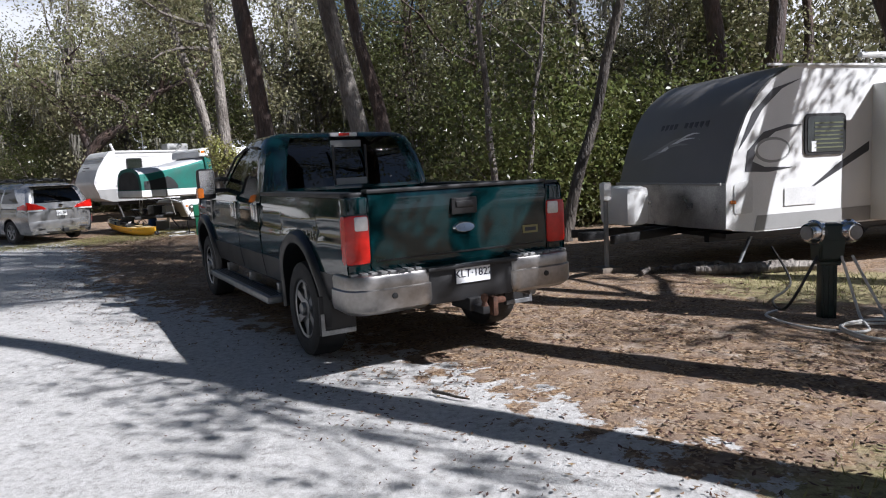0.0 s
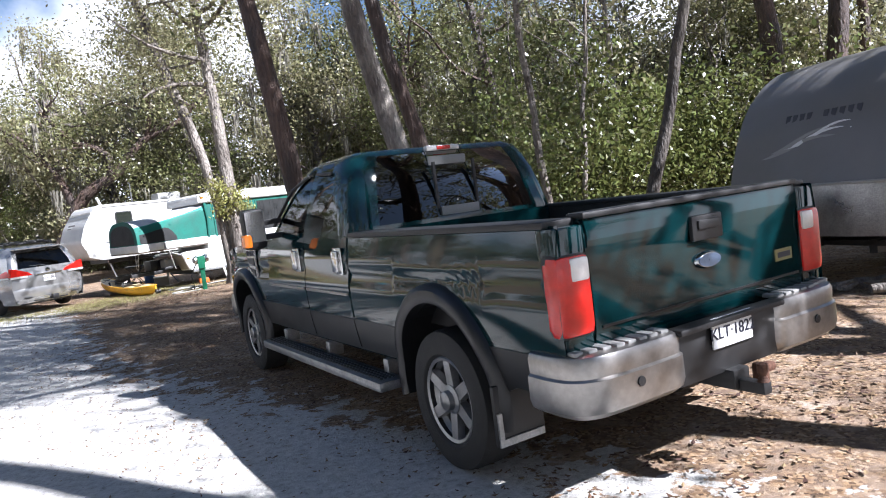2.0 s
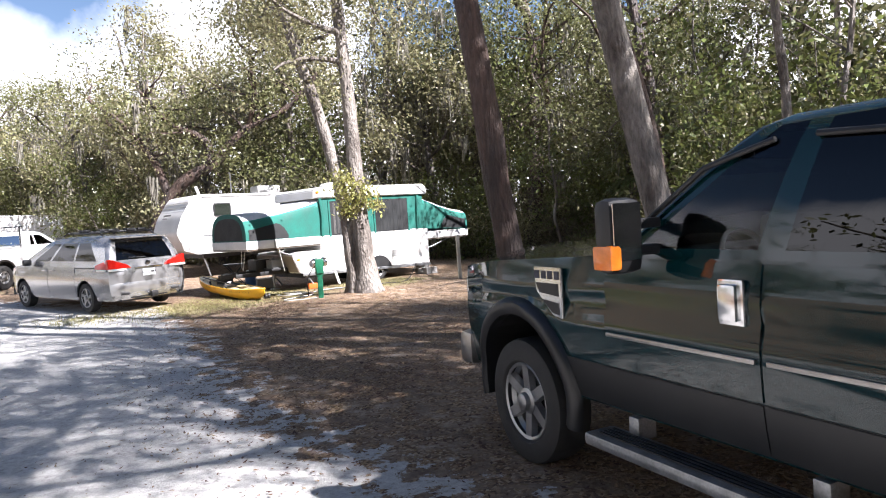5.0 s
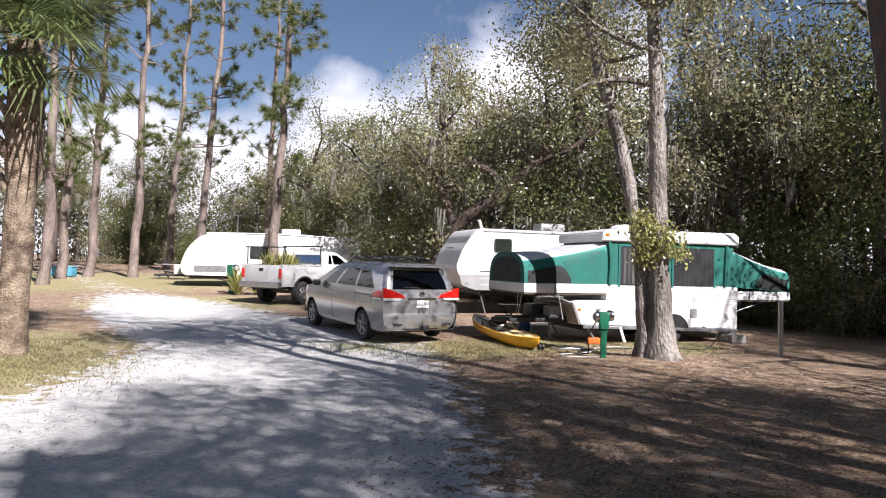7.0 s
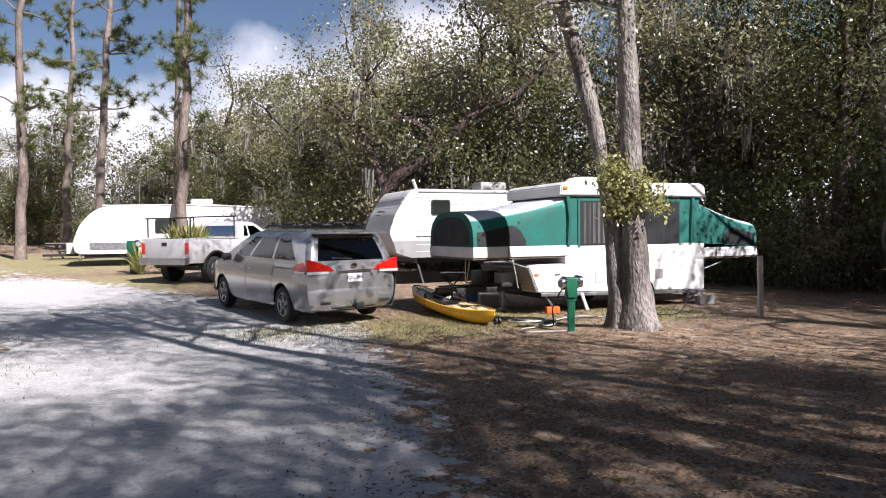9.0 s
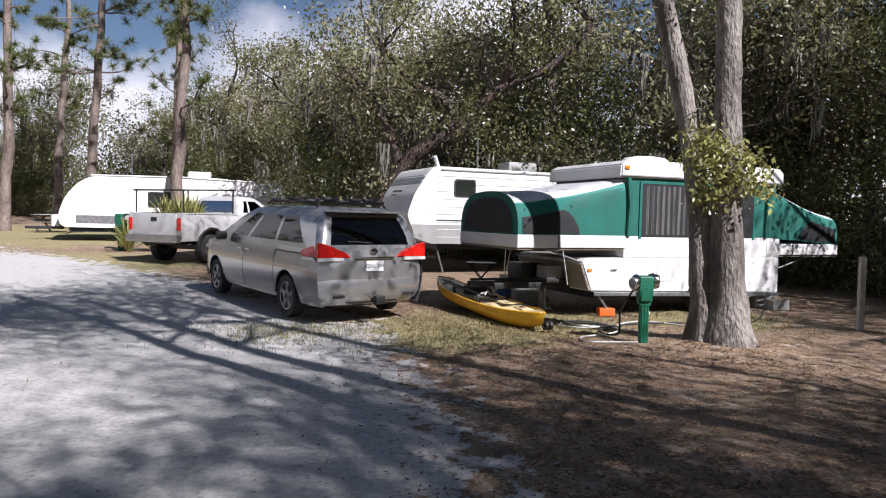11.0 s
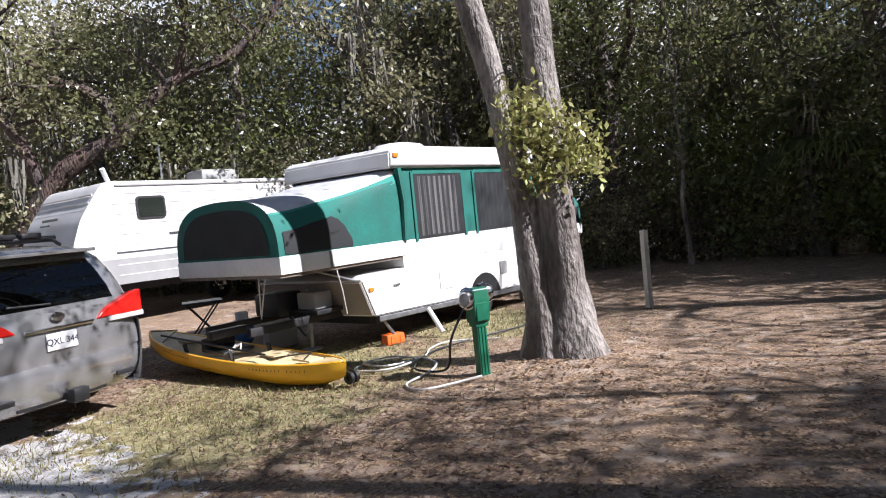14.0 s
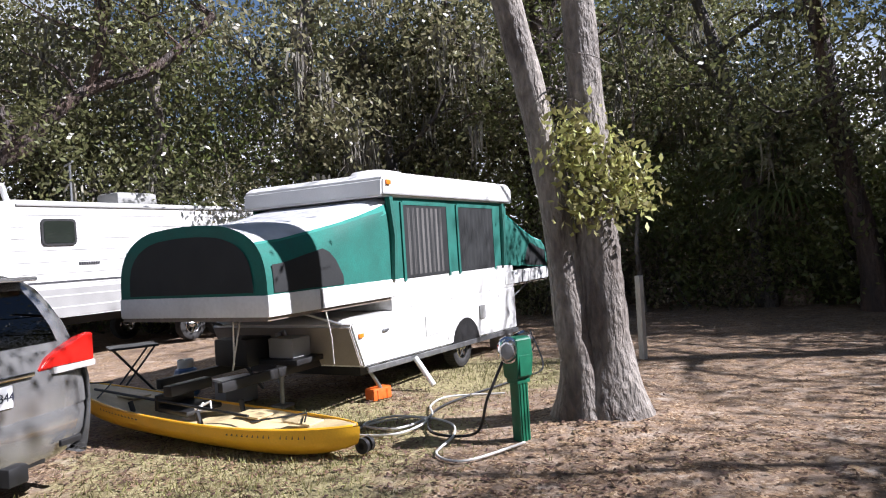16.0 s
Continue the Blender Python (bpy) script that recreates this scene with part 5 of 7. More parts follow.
    part("hitch_chain", boxes((0.16, -0.02, 0.46, 0.05, 0.08, 0.16, 0.02), (0.22, -0.01, 0.5, 0.1, 0.06, 0.05, 0.02)), M_RUST, hitch, "rusty hitch hardware", True)
    part("exhaust_pipe", tubes(([(0.75, 0.9, 0.46), (0.8, 0.35, 0.45)], 0.04), seg=12), M_STEEL, t, "steel exhaust pipe", True)
    part("chassis", boxes((-0.45, 3.1, 0.62, 0.1, 5.6, 0.16, 0.02), (0.45, 3.1, 0.62, 0.1, 5.6, 0.16, 0.02), (0, WR, 0.42, 1.5, 0.1, 0.1, 0.03), (0, WF, 0.42, 1.5, 0.1, 0.1, 0.03), (0, WR, 0.42, 0.28, 0.28, 0.26, 0.08), (0.1, 2.6, 0.6, 0.6, 1.2, 0.2, 0.05), (0, 4.8, 0.62, 0.7, 1.2, 0.3, 0.05)), M_BLACK, t, "dark underbody", True)
    return t


M_AMBERSTICK = mat("yellow sticker", (0.3, 0.27, 0.1), 0.5, 0, 0.2, 30, 200, 0.02)
build_truck()

# ---- silver van ----


def build_van():
    t = thing("minivan", pose(-11.16, 20.22, ground_z(-13.5, 21.8) - 0.02, 1.0, 0, 57.8), "silver minivan with roof rack parked at the lane edge", "minivan")
    WR, WF, R = 1.06, 4.12, 0.335

    def top(y):
        return 1.1 if y < 3.9 else 1.1 - 0.1 * (y - 3.9) - 0.14 * max(0, y - 4.2) ** 2

    def width(y, z):
        w = 0.985 - 0.06 * ((z - 0.72) / 0.4) ** 2 - 0.012 * math.exp(-((z - 0.93) / 0.03) ** 2)
        if y < 0.5:
            w -= 0.3 * (0.5 - y) ** 2
        if y > 4.3:
            w -= 0.3 * (y - 4.3) ** 2
        return w

    low = arch_low(lambda y: 0.27, (WR, WF), 0.4, 0.34)
    ys = stations(0.08, 5.05, (WR, WF), 0.4)
    bm = bmesh.new()
    flanks(bm, ys, low, top, width, 10)
    part("body", bm, M_SILVER, t, "", True)
    bm = bmesh.new()
    us = [-1 + 0.125 * i for i in range(17)]
    rows = []
    for z, dy in ((1.12, 0.1), (1.04, 0.08), (0.92, 0.05), (0.8, 0.045), (0.66, 0.04)):
        rows.append([Vector((width(0.08, z) * u, 0.08 + dy - 0.09 + 0.1 * abs(u) ** 4, z)) for u in us])
    grid(bm, rows)
    gate = part("tailgate", bm, M_SILVER, t, "", True)
    bm = bmesh.new()
    rows = []
    for z, dy in ((0.67, -0.03), (0.665, -0.08), (0.6, -0.1), (0.45, -0.09), (0.34, -0.05), (0.27, 0.05)):
        rows.append([Vector((width(0.08, z) * u * 1.005, 0.1 + dy + 0.14 * abs(u) ** 4, z)) for u in us])
    grid(bm, rows)
    part("rear_bumper", bm, M_SILVER, t, "", True)
    for s in (-1, 1):
        part("bumper_vent", boxes((s * 0.62, 0.0, 0.42, 0.2, 0.03, 0.05, 0.01)), M_BLACK, t)
    bm = bmesh.new()
    rows = []
    for i in range(10):
        y = 3.85 + i * 0.133
        rows.append([Vector((width(y, top(y)) * u, y, top(y) + 0.05 * (1 - u * u))) for u in us])
    rows.append([Vector((p.x, 5.07, p.z - 0.25)) for p in rows[-1]])
    rows.append([Vector((p.x, 5.07, 0.28)) for p in rows[-1]])
    grid(bm, rows)
    part("hood", bm, M_SILVER, t, "", True)
    for s in (-1, 1):
        for wy in (WR, WF):
            bm = bmesh.new()
            grid(bm, [[Vector((s * x, wy - 0.395 * math.cos(math.pi * i / 16), 0.34 + 0.395 * math.sin(math.pi * i / 16))) for x in (0.55, 0.955)] for i in range(17)])
            grid(bm, [[Vector((s * 0.55, wy - 0.395 * math.cos(math.pi * i / 16), 0.34 + h * 0.395 * math.sin(math.pi * i / 16))) for h in (0, 1)] for i in range(17)])
            part("wheel_housing", bm, M_BLACK, t)
            wheel(t, s * 0.86, wy, R, R, 0.22, 0.22, 5, M_ALLOY, s)
        for y0, y1, nm in ((2.78, 3.75, "front_door"), (1.5, 2.75, "sliding_door")):
            dys = [y0 + (y1 - y0) * i / 10 for i in range(11)]
            door = part(nm, panel(dys, (0.33, 1.085), width, s, 0.005), M_SILVER, t, "silver door", True)
            hy = y0 + 0.15 if nm == "front_door" else y1 - 0.2
            part("handle", boxes((s * (width(hy, 0.95) + 0.02), hy, 0.96, 0.035, 0.2, 0.035, 0.012)), M_SILVER, door, "silver handle", True)
        part("slide_rail", boxes((s * (width(1.0, 1.02) + 0.004), 1.05, 1.02, 0.01, 0.85, 0.018)), M_BLACK, t)
        lamp = part("tail_light", panel([0.1 + 0.06 * i for i in range(9)], (lambda y: 0.985 + 0.02 * y, lambda y: 1.2 - 0.26 * max(0, y - 0.1)), width, s, 0.012), M_RED, t, "red wraparound tail light", True)
        bm = bmesh.new()
        prism(bm, [(s * 0.95, 0.98), (s * 0.95, 1.21), (s * 0.84, 1.19), (s * 0.5, 1.07), (s * 0.4, 0.985)], 0.04, 0.09, "y", 0.014)
        part("inner_lamp", bm, M_RED, lamp, "red inner lamp", True)
        part("clear_strip", boxes((s * 0.74, 0.05, 0.965, 0.42, 0.04, 0.05, 0.01), (s * 0.968, 0.32, 0.965, 0.024, 0.38, 0.045, 0.008)), M_CLEARLENS, lamp, "clear lower strip", True)
        mir = part("mirror", boxes((s * 1.07, 3.58, 1.14, 0.2, 0.12, 0.16, 0.05)), M_BLACK, t, "black door mirror", True)
    rings = [(1.1, 4.2, 0.13, 0.93), (1.17, 4.05, 0.15, 0.915), (1.3, 3.75, 0.19, 0.885), (1.46, 3.38, 0.27, 0.835), (1.58, 3.08, 0.35, 0.79), (1.66, 2.85, 0.44, 0.735), (1.72, 2.55, 0.6, 0.62), (1.745, 2.2, 0.9, 0.45)]
    stops = [(3.82, 2.35), (3.66, 2.25), (2.8, 2.15), (2.7, 2.05), (1.6, 1.5), (1.52, 1.42), (0.5, 1.15), (0.36, 1.05)]
    rear = [-0.98, -0.88, 0.0, 0.88, 0.98]
    wins = {"side_window": [("left", 1, 1, 4)], "side_window.": [("left", 3, 1, 4)], "side_window..": [("left", 5, 1, 4)], "side_window...": [("right", 1, 1, 4)], "side_window....": [("right", 3, 1, 4)], "side_window.....": [("right", 5, 1, 4)],
            "rear_window": [("rear", 1, 1, 4), ("rear", 2, 1, 4)], "windscreen": [("front", 0, 0, 4), ("front", 1, 0, 4)]}
    shell, panes = greenhouse(rings, stops, rear, wins, 0.13)
    part("cabin", shell, M_SILVER, t, "silver pillars and roof", True)
    for nm, bm in panes.items():
        part(nm.rstrip("."), bm, M_CLEAR if nm == "windscreen" else M_TINT, t, "dark tinted window", True)
    part("rear_spoiler", boxes((0, 0.36, 1.665, 1.3, 0.2, 0.035, 0.014)), M_SILVER, t, "", True)
    part("wiper", tubes(([(0.0, 0.13, 1.2), (-0.4, 0.15, 1.22)], 0.01)), M_BLACK, t)
    part("rear_trim", boxes((0, 0.03, 0.98, 0.7, 0.025, 0.035, 0.01)), M_CHROME, gate, "bright trim over the plate", True)
    plate = part("licence_plate", boxes((0, 0.022, 0.86, 0.305, 0.012, 0.155, 0.004)), M_PLATE, t, "white licence plate")
    letters("QXL 344", 0.085, pose(0, 0.013, 0.858, 90), M_INK, plate)
    bm = bmesh.new()
    lathe(bm, [(0.001, 0.02), (0.06, 0.018), (0.065, 0.0)], pose(0, 0.05, 1.08, 90) @ Matrix.Diagonal((1, 0.65, 1, 1)), 24)
    part("badge", bm, M_CHROME, gate, "small oval chrome badge", True)
    for s in (-1, 1):
        part("roof_rail", tubes(([(s * 0.62, 0.75, 1.735), (s * 0.62, 0.85, 1.79), (s * 0.62, 2.4, 1.8), (s * 0.62, 2.55, 1.745)], 0.02)), M_BLACK, t, "black roof rail", True)
    for y in (0.95, 2.2):
        part("roof_bar", tubes(([(-0.72, y, 1.815), (0.72, y, 1.815)], 0.022)), M_BLACK, t, "black roof bar", True)
    for x in (-0.3, 0.15, 0.42):
        for y in (0.98, 2.2):
            part("kayak_saddle", boxes((x, y, 1.85, 0.22, 0.2, 0.05, 0.02)), M_BLACK, t, "black kayak saddle", True)
    seat_row(t, 1.0, 0.6, (-0.5, 0, 0.5), 0.44)
    seat_row(t, 1.9, 0.6, (-0.5, 0.5))
    seat_row(t, 2.9, 0.6, (-0.45, 0.45))
    part("cabin_floor", boxes((0, 2.0, 0.42, 1.75, 3.6, 0.05), (0, 3.7, 0.95, 1.6, 0.4, 0.25, 0.06)), M_BLACK, t)
    part("underbody", boxes((0, 2.5, 0.3, 1.1, 4.4, 0.16, 0.03), (0, 0.16, 0.36, 0.8, 0.16, 0.14, 0.03)), M_BLACK, t)
    hitch = part("tow_hitch", boxes((0, 0.1, 0.33, 0.9, 0.06, 0.06, 0.01), (0, 0.0, 0.34, 0.07, 0.25, 0.07, 0.01), (0.0, -0.12, 0.36, 0.16, 0.1, 0.13, 0.02)), M_BLACK, t, "black tow hitch", True)


build_van()

# ---- pop-up camper ----


def build_popup():
    t = thing("popup_camper", pose(-8.23, 22.39, 0, 0, 0, 43.8), "white pop-up camper with teal canvas and open bunks", "camper trailer")
    W = 2.12
    bm = bmesh.new()
    prism(bm, [(0.0, 0.44), (-0.2, 0.93), (-0.12, 0.99), (0.1, 1.0), (4.34, 1.0), (4.34, 0.32)], 0.0, W, "y", 0.02)
    body = part("body", bm, M_WHITEPAINT, t, "white lower body box", True)
    part("body_trim", boxes((2.2, -0.006, 0.37, 4.3, 0.02, 0.07, 0.01)), M_STEEL, body, "grey lower trim").matrix_local = pose(0, 0, 0.03, 0, 1.5, 0)
    bm = bmesh.new()
    prism(bm, [(-0.01, 0.47), (-0.19, 0.91), (-0.205, 0.905), (-0.03, 0.465)], 0.03, W - 0.06, "y")
    part("front_panel", bm, mat("tan front panel", (0.36, 0.31, 0.26), 0.5, 0, 0.2, 2, 60, 0.05), body, "tan front panel")
    part("upper_wall", boxes((2.5, W / 2, 1.19, 3.7, W - 0.02, 0.38, 0.03)), M_VINYL, t, "white vinyl wall", True)
    for x, y in ((-0.1, -0.008), (-0.16, 0.25)):
        part("marker_lamp", boxes((x + 0.06, y, 0.8, 0.09, 0.03, 0.05, 0.01)), M_AMBER, t, "amber marker lamp", True)
    part("storage_latch", boxes((0.45, -0.012, 0.8, 0.12, 0.025, 0.03, 0.008)), M_STEEL, body)
    part("side_hatch", boxes((1.55, -0.006, 0.72, 0.35, 0.012, 0.26, 0.005)), M_WHITEMETAL, body, "small white hatch")
    part("power_inlet", boxes((3.05, -0.01, 0.72, 0.2, 0.02, 0.2, 0.008)), M_GREYPAINT, body, "grey power inlet")
    # wheel and arch
    bm = bmesh.new()
    prism(bm, [(2.5 - 0.42 * math.cos(math.pi * i / 14), 0.3 + 0.4 * math.sin(math.pi * i / 14)) for i in range(15)], -0.004, 0.3, "y")
    part("wheel_arch", bm, M_BLACK, body)
    for y, o in ((0.16, 1), (W - 0.16, -1)):
        e = new("axle")
        e.parent, e.matrix_local = t, pose(2.5, y, 0, 0, 0, -90)
        wh = wheel(t, 0, 0, 0, 0.3, 0.19, 0.17, 6, M_CHROME, 1)
        wh.matrix_local = pose(2.5, y, 0.29, 90 * o, 0, 0)
        bpy.data.objects.remove(e)
    # roof
    bm = bmesh.new()
    prism(bm, [(0.5, 2.36), (0.52, 2.58), (0.66, 2.66), (4.2, 2.68), (4.32, 2.6), (4.33, 2.37)], -0.05, W + 0.1, "y", 0.025)
    roof = part("roof", bm, M_WHITEPAINT, t, "white hard roof", True)
    part("roof_seam", boxes((2.4, -0.053, 2.4, 3.8, 0.012, 0.02)), M_GREYPAINT, roof)
    part("roof_lamp", boxes((0.62, -0.06, 2.53, 0.1, 0.03, 0.06, 0.012)), M_AMBER, roof, "amber roof lamp", True)
    bm = bmesh.new()
    lathe(bm, [(0.42, 0.0), (0.42, 0.08), (0.36, 0.14), (0.2, 0.17), (0.001, 0.175)], pose(1.75, 0.85, 2.66) @ Matrix.Diagonal((1.15, 0.85, 1, 1)), 28)
    part("roof_vent", bm, M_WHITEPAINT, roof, "white domed roof vent", True)
    part("vent_lid", boxes((2.75, 0.9, 2.7, 0.4, 0.4, 0.05, 0.02)), M_WHITEPAINT, roof, "", True)
    # canvas walls
    for y, s in ((0.03, -1), (W - 0.03, 1)):
        wall = part("canvas_wall", boxes((2.45, y, 1.87, 3.5, 0.03, 1.0)), M_TEAL, t, "teal canvas side wall")
        for x0, x1 in ((1.0, 2.12), (2.46, 3.62)):
            w = boxes(((x0 + x1) / 2, y + s * 0.02, 1.82, x1 - x0, 0.02, 0.92, 0.006))
            win = part("mesh_window", w, M_MESH, wall, "dark mesh window with curtains")
            bm = bmesh.new()
            n = 26
            pts = [(x0 + 0.1 + (x1 - x0 - 0.2) * i / n, y + s * (0.03 + 0.012 * math.sin(i * 1.9))) for i in range(n + 1)]
            grid(bm, [[Vector((x, yy, 1.4)), Vector((x, yy, 2.24))] for x, yy in pts])
            part("curtain", bm, M_CURTAIN if x0 < 2 else M_MESH, win, "pale striped curtain" if x0 < 2 else "dark curtain", True)
            part("window_border", boxes((x0 - 0.02, y + s * 0.026, 1.82, 0.05, 0.02, 0.98), (x1 + 0.02, y + s * 0.026, 1.82, 0.05, 0.02, 0.98), ((x0 + x1) / 2, y + s * 0.026, 2.3, x1 - x0, 0.02, 0.05)), M_TEAL, win, "teal window border")
        part("corner_fold", tubes(([(0.72, y - 0.03 * -s, 1.37), (0.74, y + s * 0.05, 1.9), (0.7, y + s * 0.03, 2.36)], 0.05)), M_TEAL, t, "folded teal canvas corner", True)
        part("corner_fold", tubes(([(3.95, y + s * 0.02, 1.37), (3.97, y + s * 0.04, 1.9), (4.0, y + s * 0.02, 2.36)], 0.05)), M_TEAL, t, "folded teal canvas corner", True)
    # tent ends over the bunks
    def bunk(xr, xe, zb, ztop, power):
        d = 1 if xe > xr else -1
        n, m = 14, 40

        def section(u):
            x = xr + (xe - xr) * u
            top = 2.37 + (ztop - 2.37) * u - 0.07 * math.sin(math.pi * u)
            base = 1.37 + (zb + 0.2 - 1.37) * u
            ex = 9 * (1 - u) ** 1.6 + power
            out = []
            for i in range(m + 1):
                a = math.pi * i / m
                c, s = math.cos(a), math.sin(a)
                yy = W / 2 - (W / 2 - 0.01) * math.copysign(abs(c) ** (2 / ex), c)
                zz = base + (top - base) * abs(s) ** (2 / ex)
                out.append(Vector((x, yy, zz + 0.012 * noise.noise((x * 3, yy * 3, zz * 3)))))
            return out
        rows = [section(i / n) for i in range(n + 1)]
        cut = 8
        bm = bmesh.new()
        grid(bm, [r[cut:m + 1 - cut] for r in rows])
        part("tent_top", bm, M_TARP, t, "silver white tent top", True)
        for sl, nm in ((slice(0, cut + 1), "near"), (slice(m - cut, m + 1), "far")):
            bm = bmesh.new()
            grid(bm, [r[sl] for r in rows])
            side = part("tent_side", bm, M_TEAL, t, "teal canvas tent side", True)
            s = -1 if nm == "near" else 1
            bm = bmesh.new()
            pts = []
            for k in range(11):
                u = 0.96 - 0.05 * k * 1.0
                sec = section(u)
                zt = sec[5 if nm == "near" else m - 5].z - 0.1
                zb0 = sec[0].z + 0.02
                # the inner end curves down along a trunk shadow's edge, drawn as mesh
                if k == 10:
                    zt = zb0 + 0.1
                elif k == 9:
                    zt = zb0 + (zt - zb0) * 0.6
                elif k == 8:
                    zt = zb0 + (zt - zb0) * 0.85
                y0 = sec[0 if nm == "near" else m].y + s * 0.008
                y1 = sec[3 if nm == "near" else m - 3].y + s * 0.012
                pts.append([Vector((sec[0].x, y0, zb0)), Vector((sec[0].x, (y0 + y1) / 2 + s * 0.006, (zb0 + zt) / 2)), Vector((sec[0].x, y1, zt))])
            grid(bm, pts)
            part("tent_window", bm, M_MESH, side, "dark mesh side window", True)
            k = cut if nm == "near" else m - cut
            bm = bmesh.new()
            grid(bm, [[r[k] + Vector((0, s * 0.012, -0.11 if j else 0.005)) + Vector((0, s * 0.02 * j, 0)) for j in (0, 1)] for r in rows])
            part("border_tape", bm, M_TEALTAPE, side, "brighter teal border tape", True)
        end = rows[-1]
        bm = bmesh.new()
        bm.faces.new([bm.verts.new(p) for p in end])
        face = part("tent_end", bm, M_TEAL, t, "teal arched tent end")
        bm = bmesh.new()
        c = Vector((xe + d * 0.012, W / 2, zb + 0.2))
        inner = [Vector((xe + d * 0.012, c.y + (p.y - c.y) * 0.84, zb + 0.23 + (p.z - zb - 0.2) * 0.8)) for p in end]
        bm.faces.new([bm.verts.new(p) for p in inner])
        part("end_window", bm, M_MESH, face, "dark arched mesh window")
        lo, hi = min(xr, xe), max(xr, xe)
        part("bunk_skirt", boxes(((lo + hi) / 2, W / 2, zb + 0.1, hi - lo + 0.02, W + 0.01, 0.21, 0.02)), M_VINYL, t, "white vinyl bunk skirt", True)
        part("bunk_board", boxes(((lo + hi) / 2, W / 2, zb - 0.02, hi - lo, W - 0.06, 0.04)), M_WOOD, t, "plywood bunk board")
        part("skirt_strap", boxes((lo + (hi - lo) * 0.35, -0.012, zb + 0.1, 0.025, 0.012, 0.2)), M_STEEL, t)
        for yy in (0.15, W - 0.15):
            part("bunk_pole", tubes(([(xr - d * 0.15, yy, 0.6), (xr + (xe - xr) * 0.75, yy, zb)], 0.016)), M_STEEL, t, "steel bunk support pole", True)
    bunk(0.72, -1.42, 1.17, 2.08, 3.0)
    bunk(4.0, 5.95, 1.05, 1.86, 4.5)
    # tongue, jack and gear
    part("tongue", boxes((-0.75, 0.62, 0.5, 1.5, 0.07, 0.1, 0.01), (-0.75, 1.5, 0.5, 1.5, 0.07, 0.1, 0.01), (-1.5, 1.06, 0.5, 0.5, 0.12, 0.1, 0.01), (-0.35, 1.06, 0.58, 0.45, 1.2, 0.06, 0.01)), M_BLACK, t, "black steel tongue", True)
    jack = part("tongue_jack", tubes(([(-0.3, 0.95, 0.06), (-0.3, 0.95, 0.62)], 0.028), ([(-0.3, 0.95, 0.3), (-0.3, 0.95, 0.86)], 0.04)), M_STEEL, t, "galvanised jack post", True)
    part("jack_foot", boxes((-0.3, 0.95, 0.04, 0.2, 0.2, 0.03, 0.008)), M_STEEL, jack)
    part("jack_crank", tubes(([(-0.3, 0.95, 0.86), (-0.3, 0.85, 0.9), (-0.3, 0.83, 0.82)], 0.012)), M_STEEL, jack)
    part("battery_box", boxes((-0.55, 1.25, 0.7, 0.4, 0.5, 0.3, 0.03)), M_BLACK, t, "black battery box", True)
    part("regulator_box", boxes((-0.35, 0.75, 0.72, 0.3, 0.35, 0.22, 0.02)), M_GREYPAINT, t, "", True)
    for x, y in ((0.35, 0.1), (4.1, 0.1), (4.1, W - 0.1), (0.35, W - 0.1)):
        part("stabiliser_leg", tubes(([(x - 0.15, y, 0.4), (x + 0.1, y - 0.05, 0.03)], 0.022)), M_STEEL, t, "steel stabiliser leg", True)
    part("hanging_cord", tubes(([(-1.3, 0.6, 1.15), (-1.32, 0.6, 0.7), (-1.25, 0.7, 0.62), (-1.2, 0.6, 1.15)], 0.008)), M_HOSE, t, "white hanging cord")
    part("hanging_cord", tubes(([(-0.55, 0.05, 1.15), (-0.5, 0.03, 0.85), (-0.4, 0.1, 0.55)], 0.008)), M_HOSE, t, "white hanging cord")
    part("drain_pipe", tubes(([(1.0, -0.05, 0.38), (0.95, -0.32, 0.06)], 0.035), seg=12), M_WHITEPAINT, t, "white drain pipe", True)
    part("underbody", boxes((2.2, W / 2, 0.36, 4.0, 1.7, 0.12)), M_BLACK, t)
    return t


build_popup()

# ---- travel trailers ----


def rounded(pts, n=5, r=0.1):
    """The outline with its corners rounded off."""
    out = []
    k = len(pts)
    for i in range(k):
        p, a, b = Vector(pts[i]), Vector(pts[i - 1]), Vector(pts[(i + 1) % k])
        ra, rb = min(r, (a - p).length * 0.45), min(r, (b - p).length * 0.45)
        s, e = p + (a - p).normalized() * ra, p + (b - p).normalized() * rb
        for j in range(n + 1):
            u = j / n
            out.append(tuple(s * (1 - u) ** 2 + p * 2 * u * (1 - u) + e * u * u))
    return out


def rounded_box(w, h, r=0.06):
    return rounded([(-w / 2, -h / 2), (w / 2, -h / 2), (w / 2, h / 2), (-w / 2, h / 2)], 4, r)


def side_window(parent, x, y, z, w, h, facing=-1):
    """A framed window in a trailer's side."""
    bm = bmesh.new()
    prism(bm, [(y + a, z + b) for a, b in rounded_box(w, h, 0.09)], x, facing * 0.025, "x")
    win = part("window", bm, M_BLACK, parent, "black framed window", True)
    bm = bmesh.new()
    prism(bm, [(y + a, z + b) for a, b in rounded_box(w - 0.08, h - 0.08, 0.06)], x + facing * 0.026, facing * 0.006, "x")
    part("pane", bm, mat("dark window glass", (0.02, 0.025, 0.02), 0.08, 0, 0.2, 3, 40, 0.0, coat=0.5), win, "dark glass pane", True)
    return win


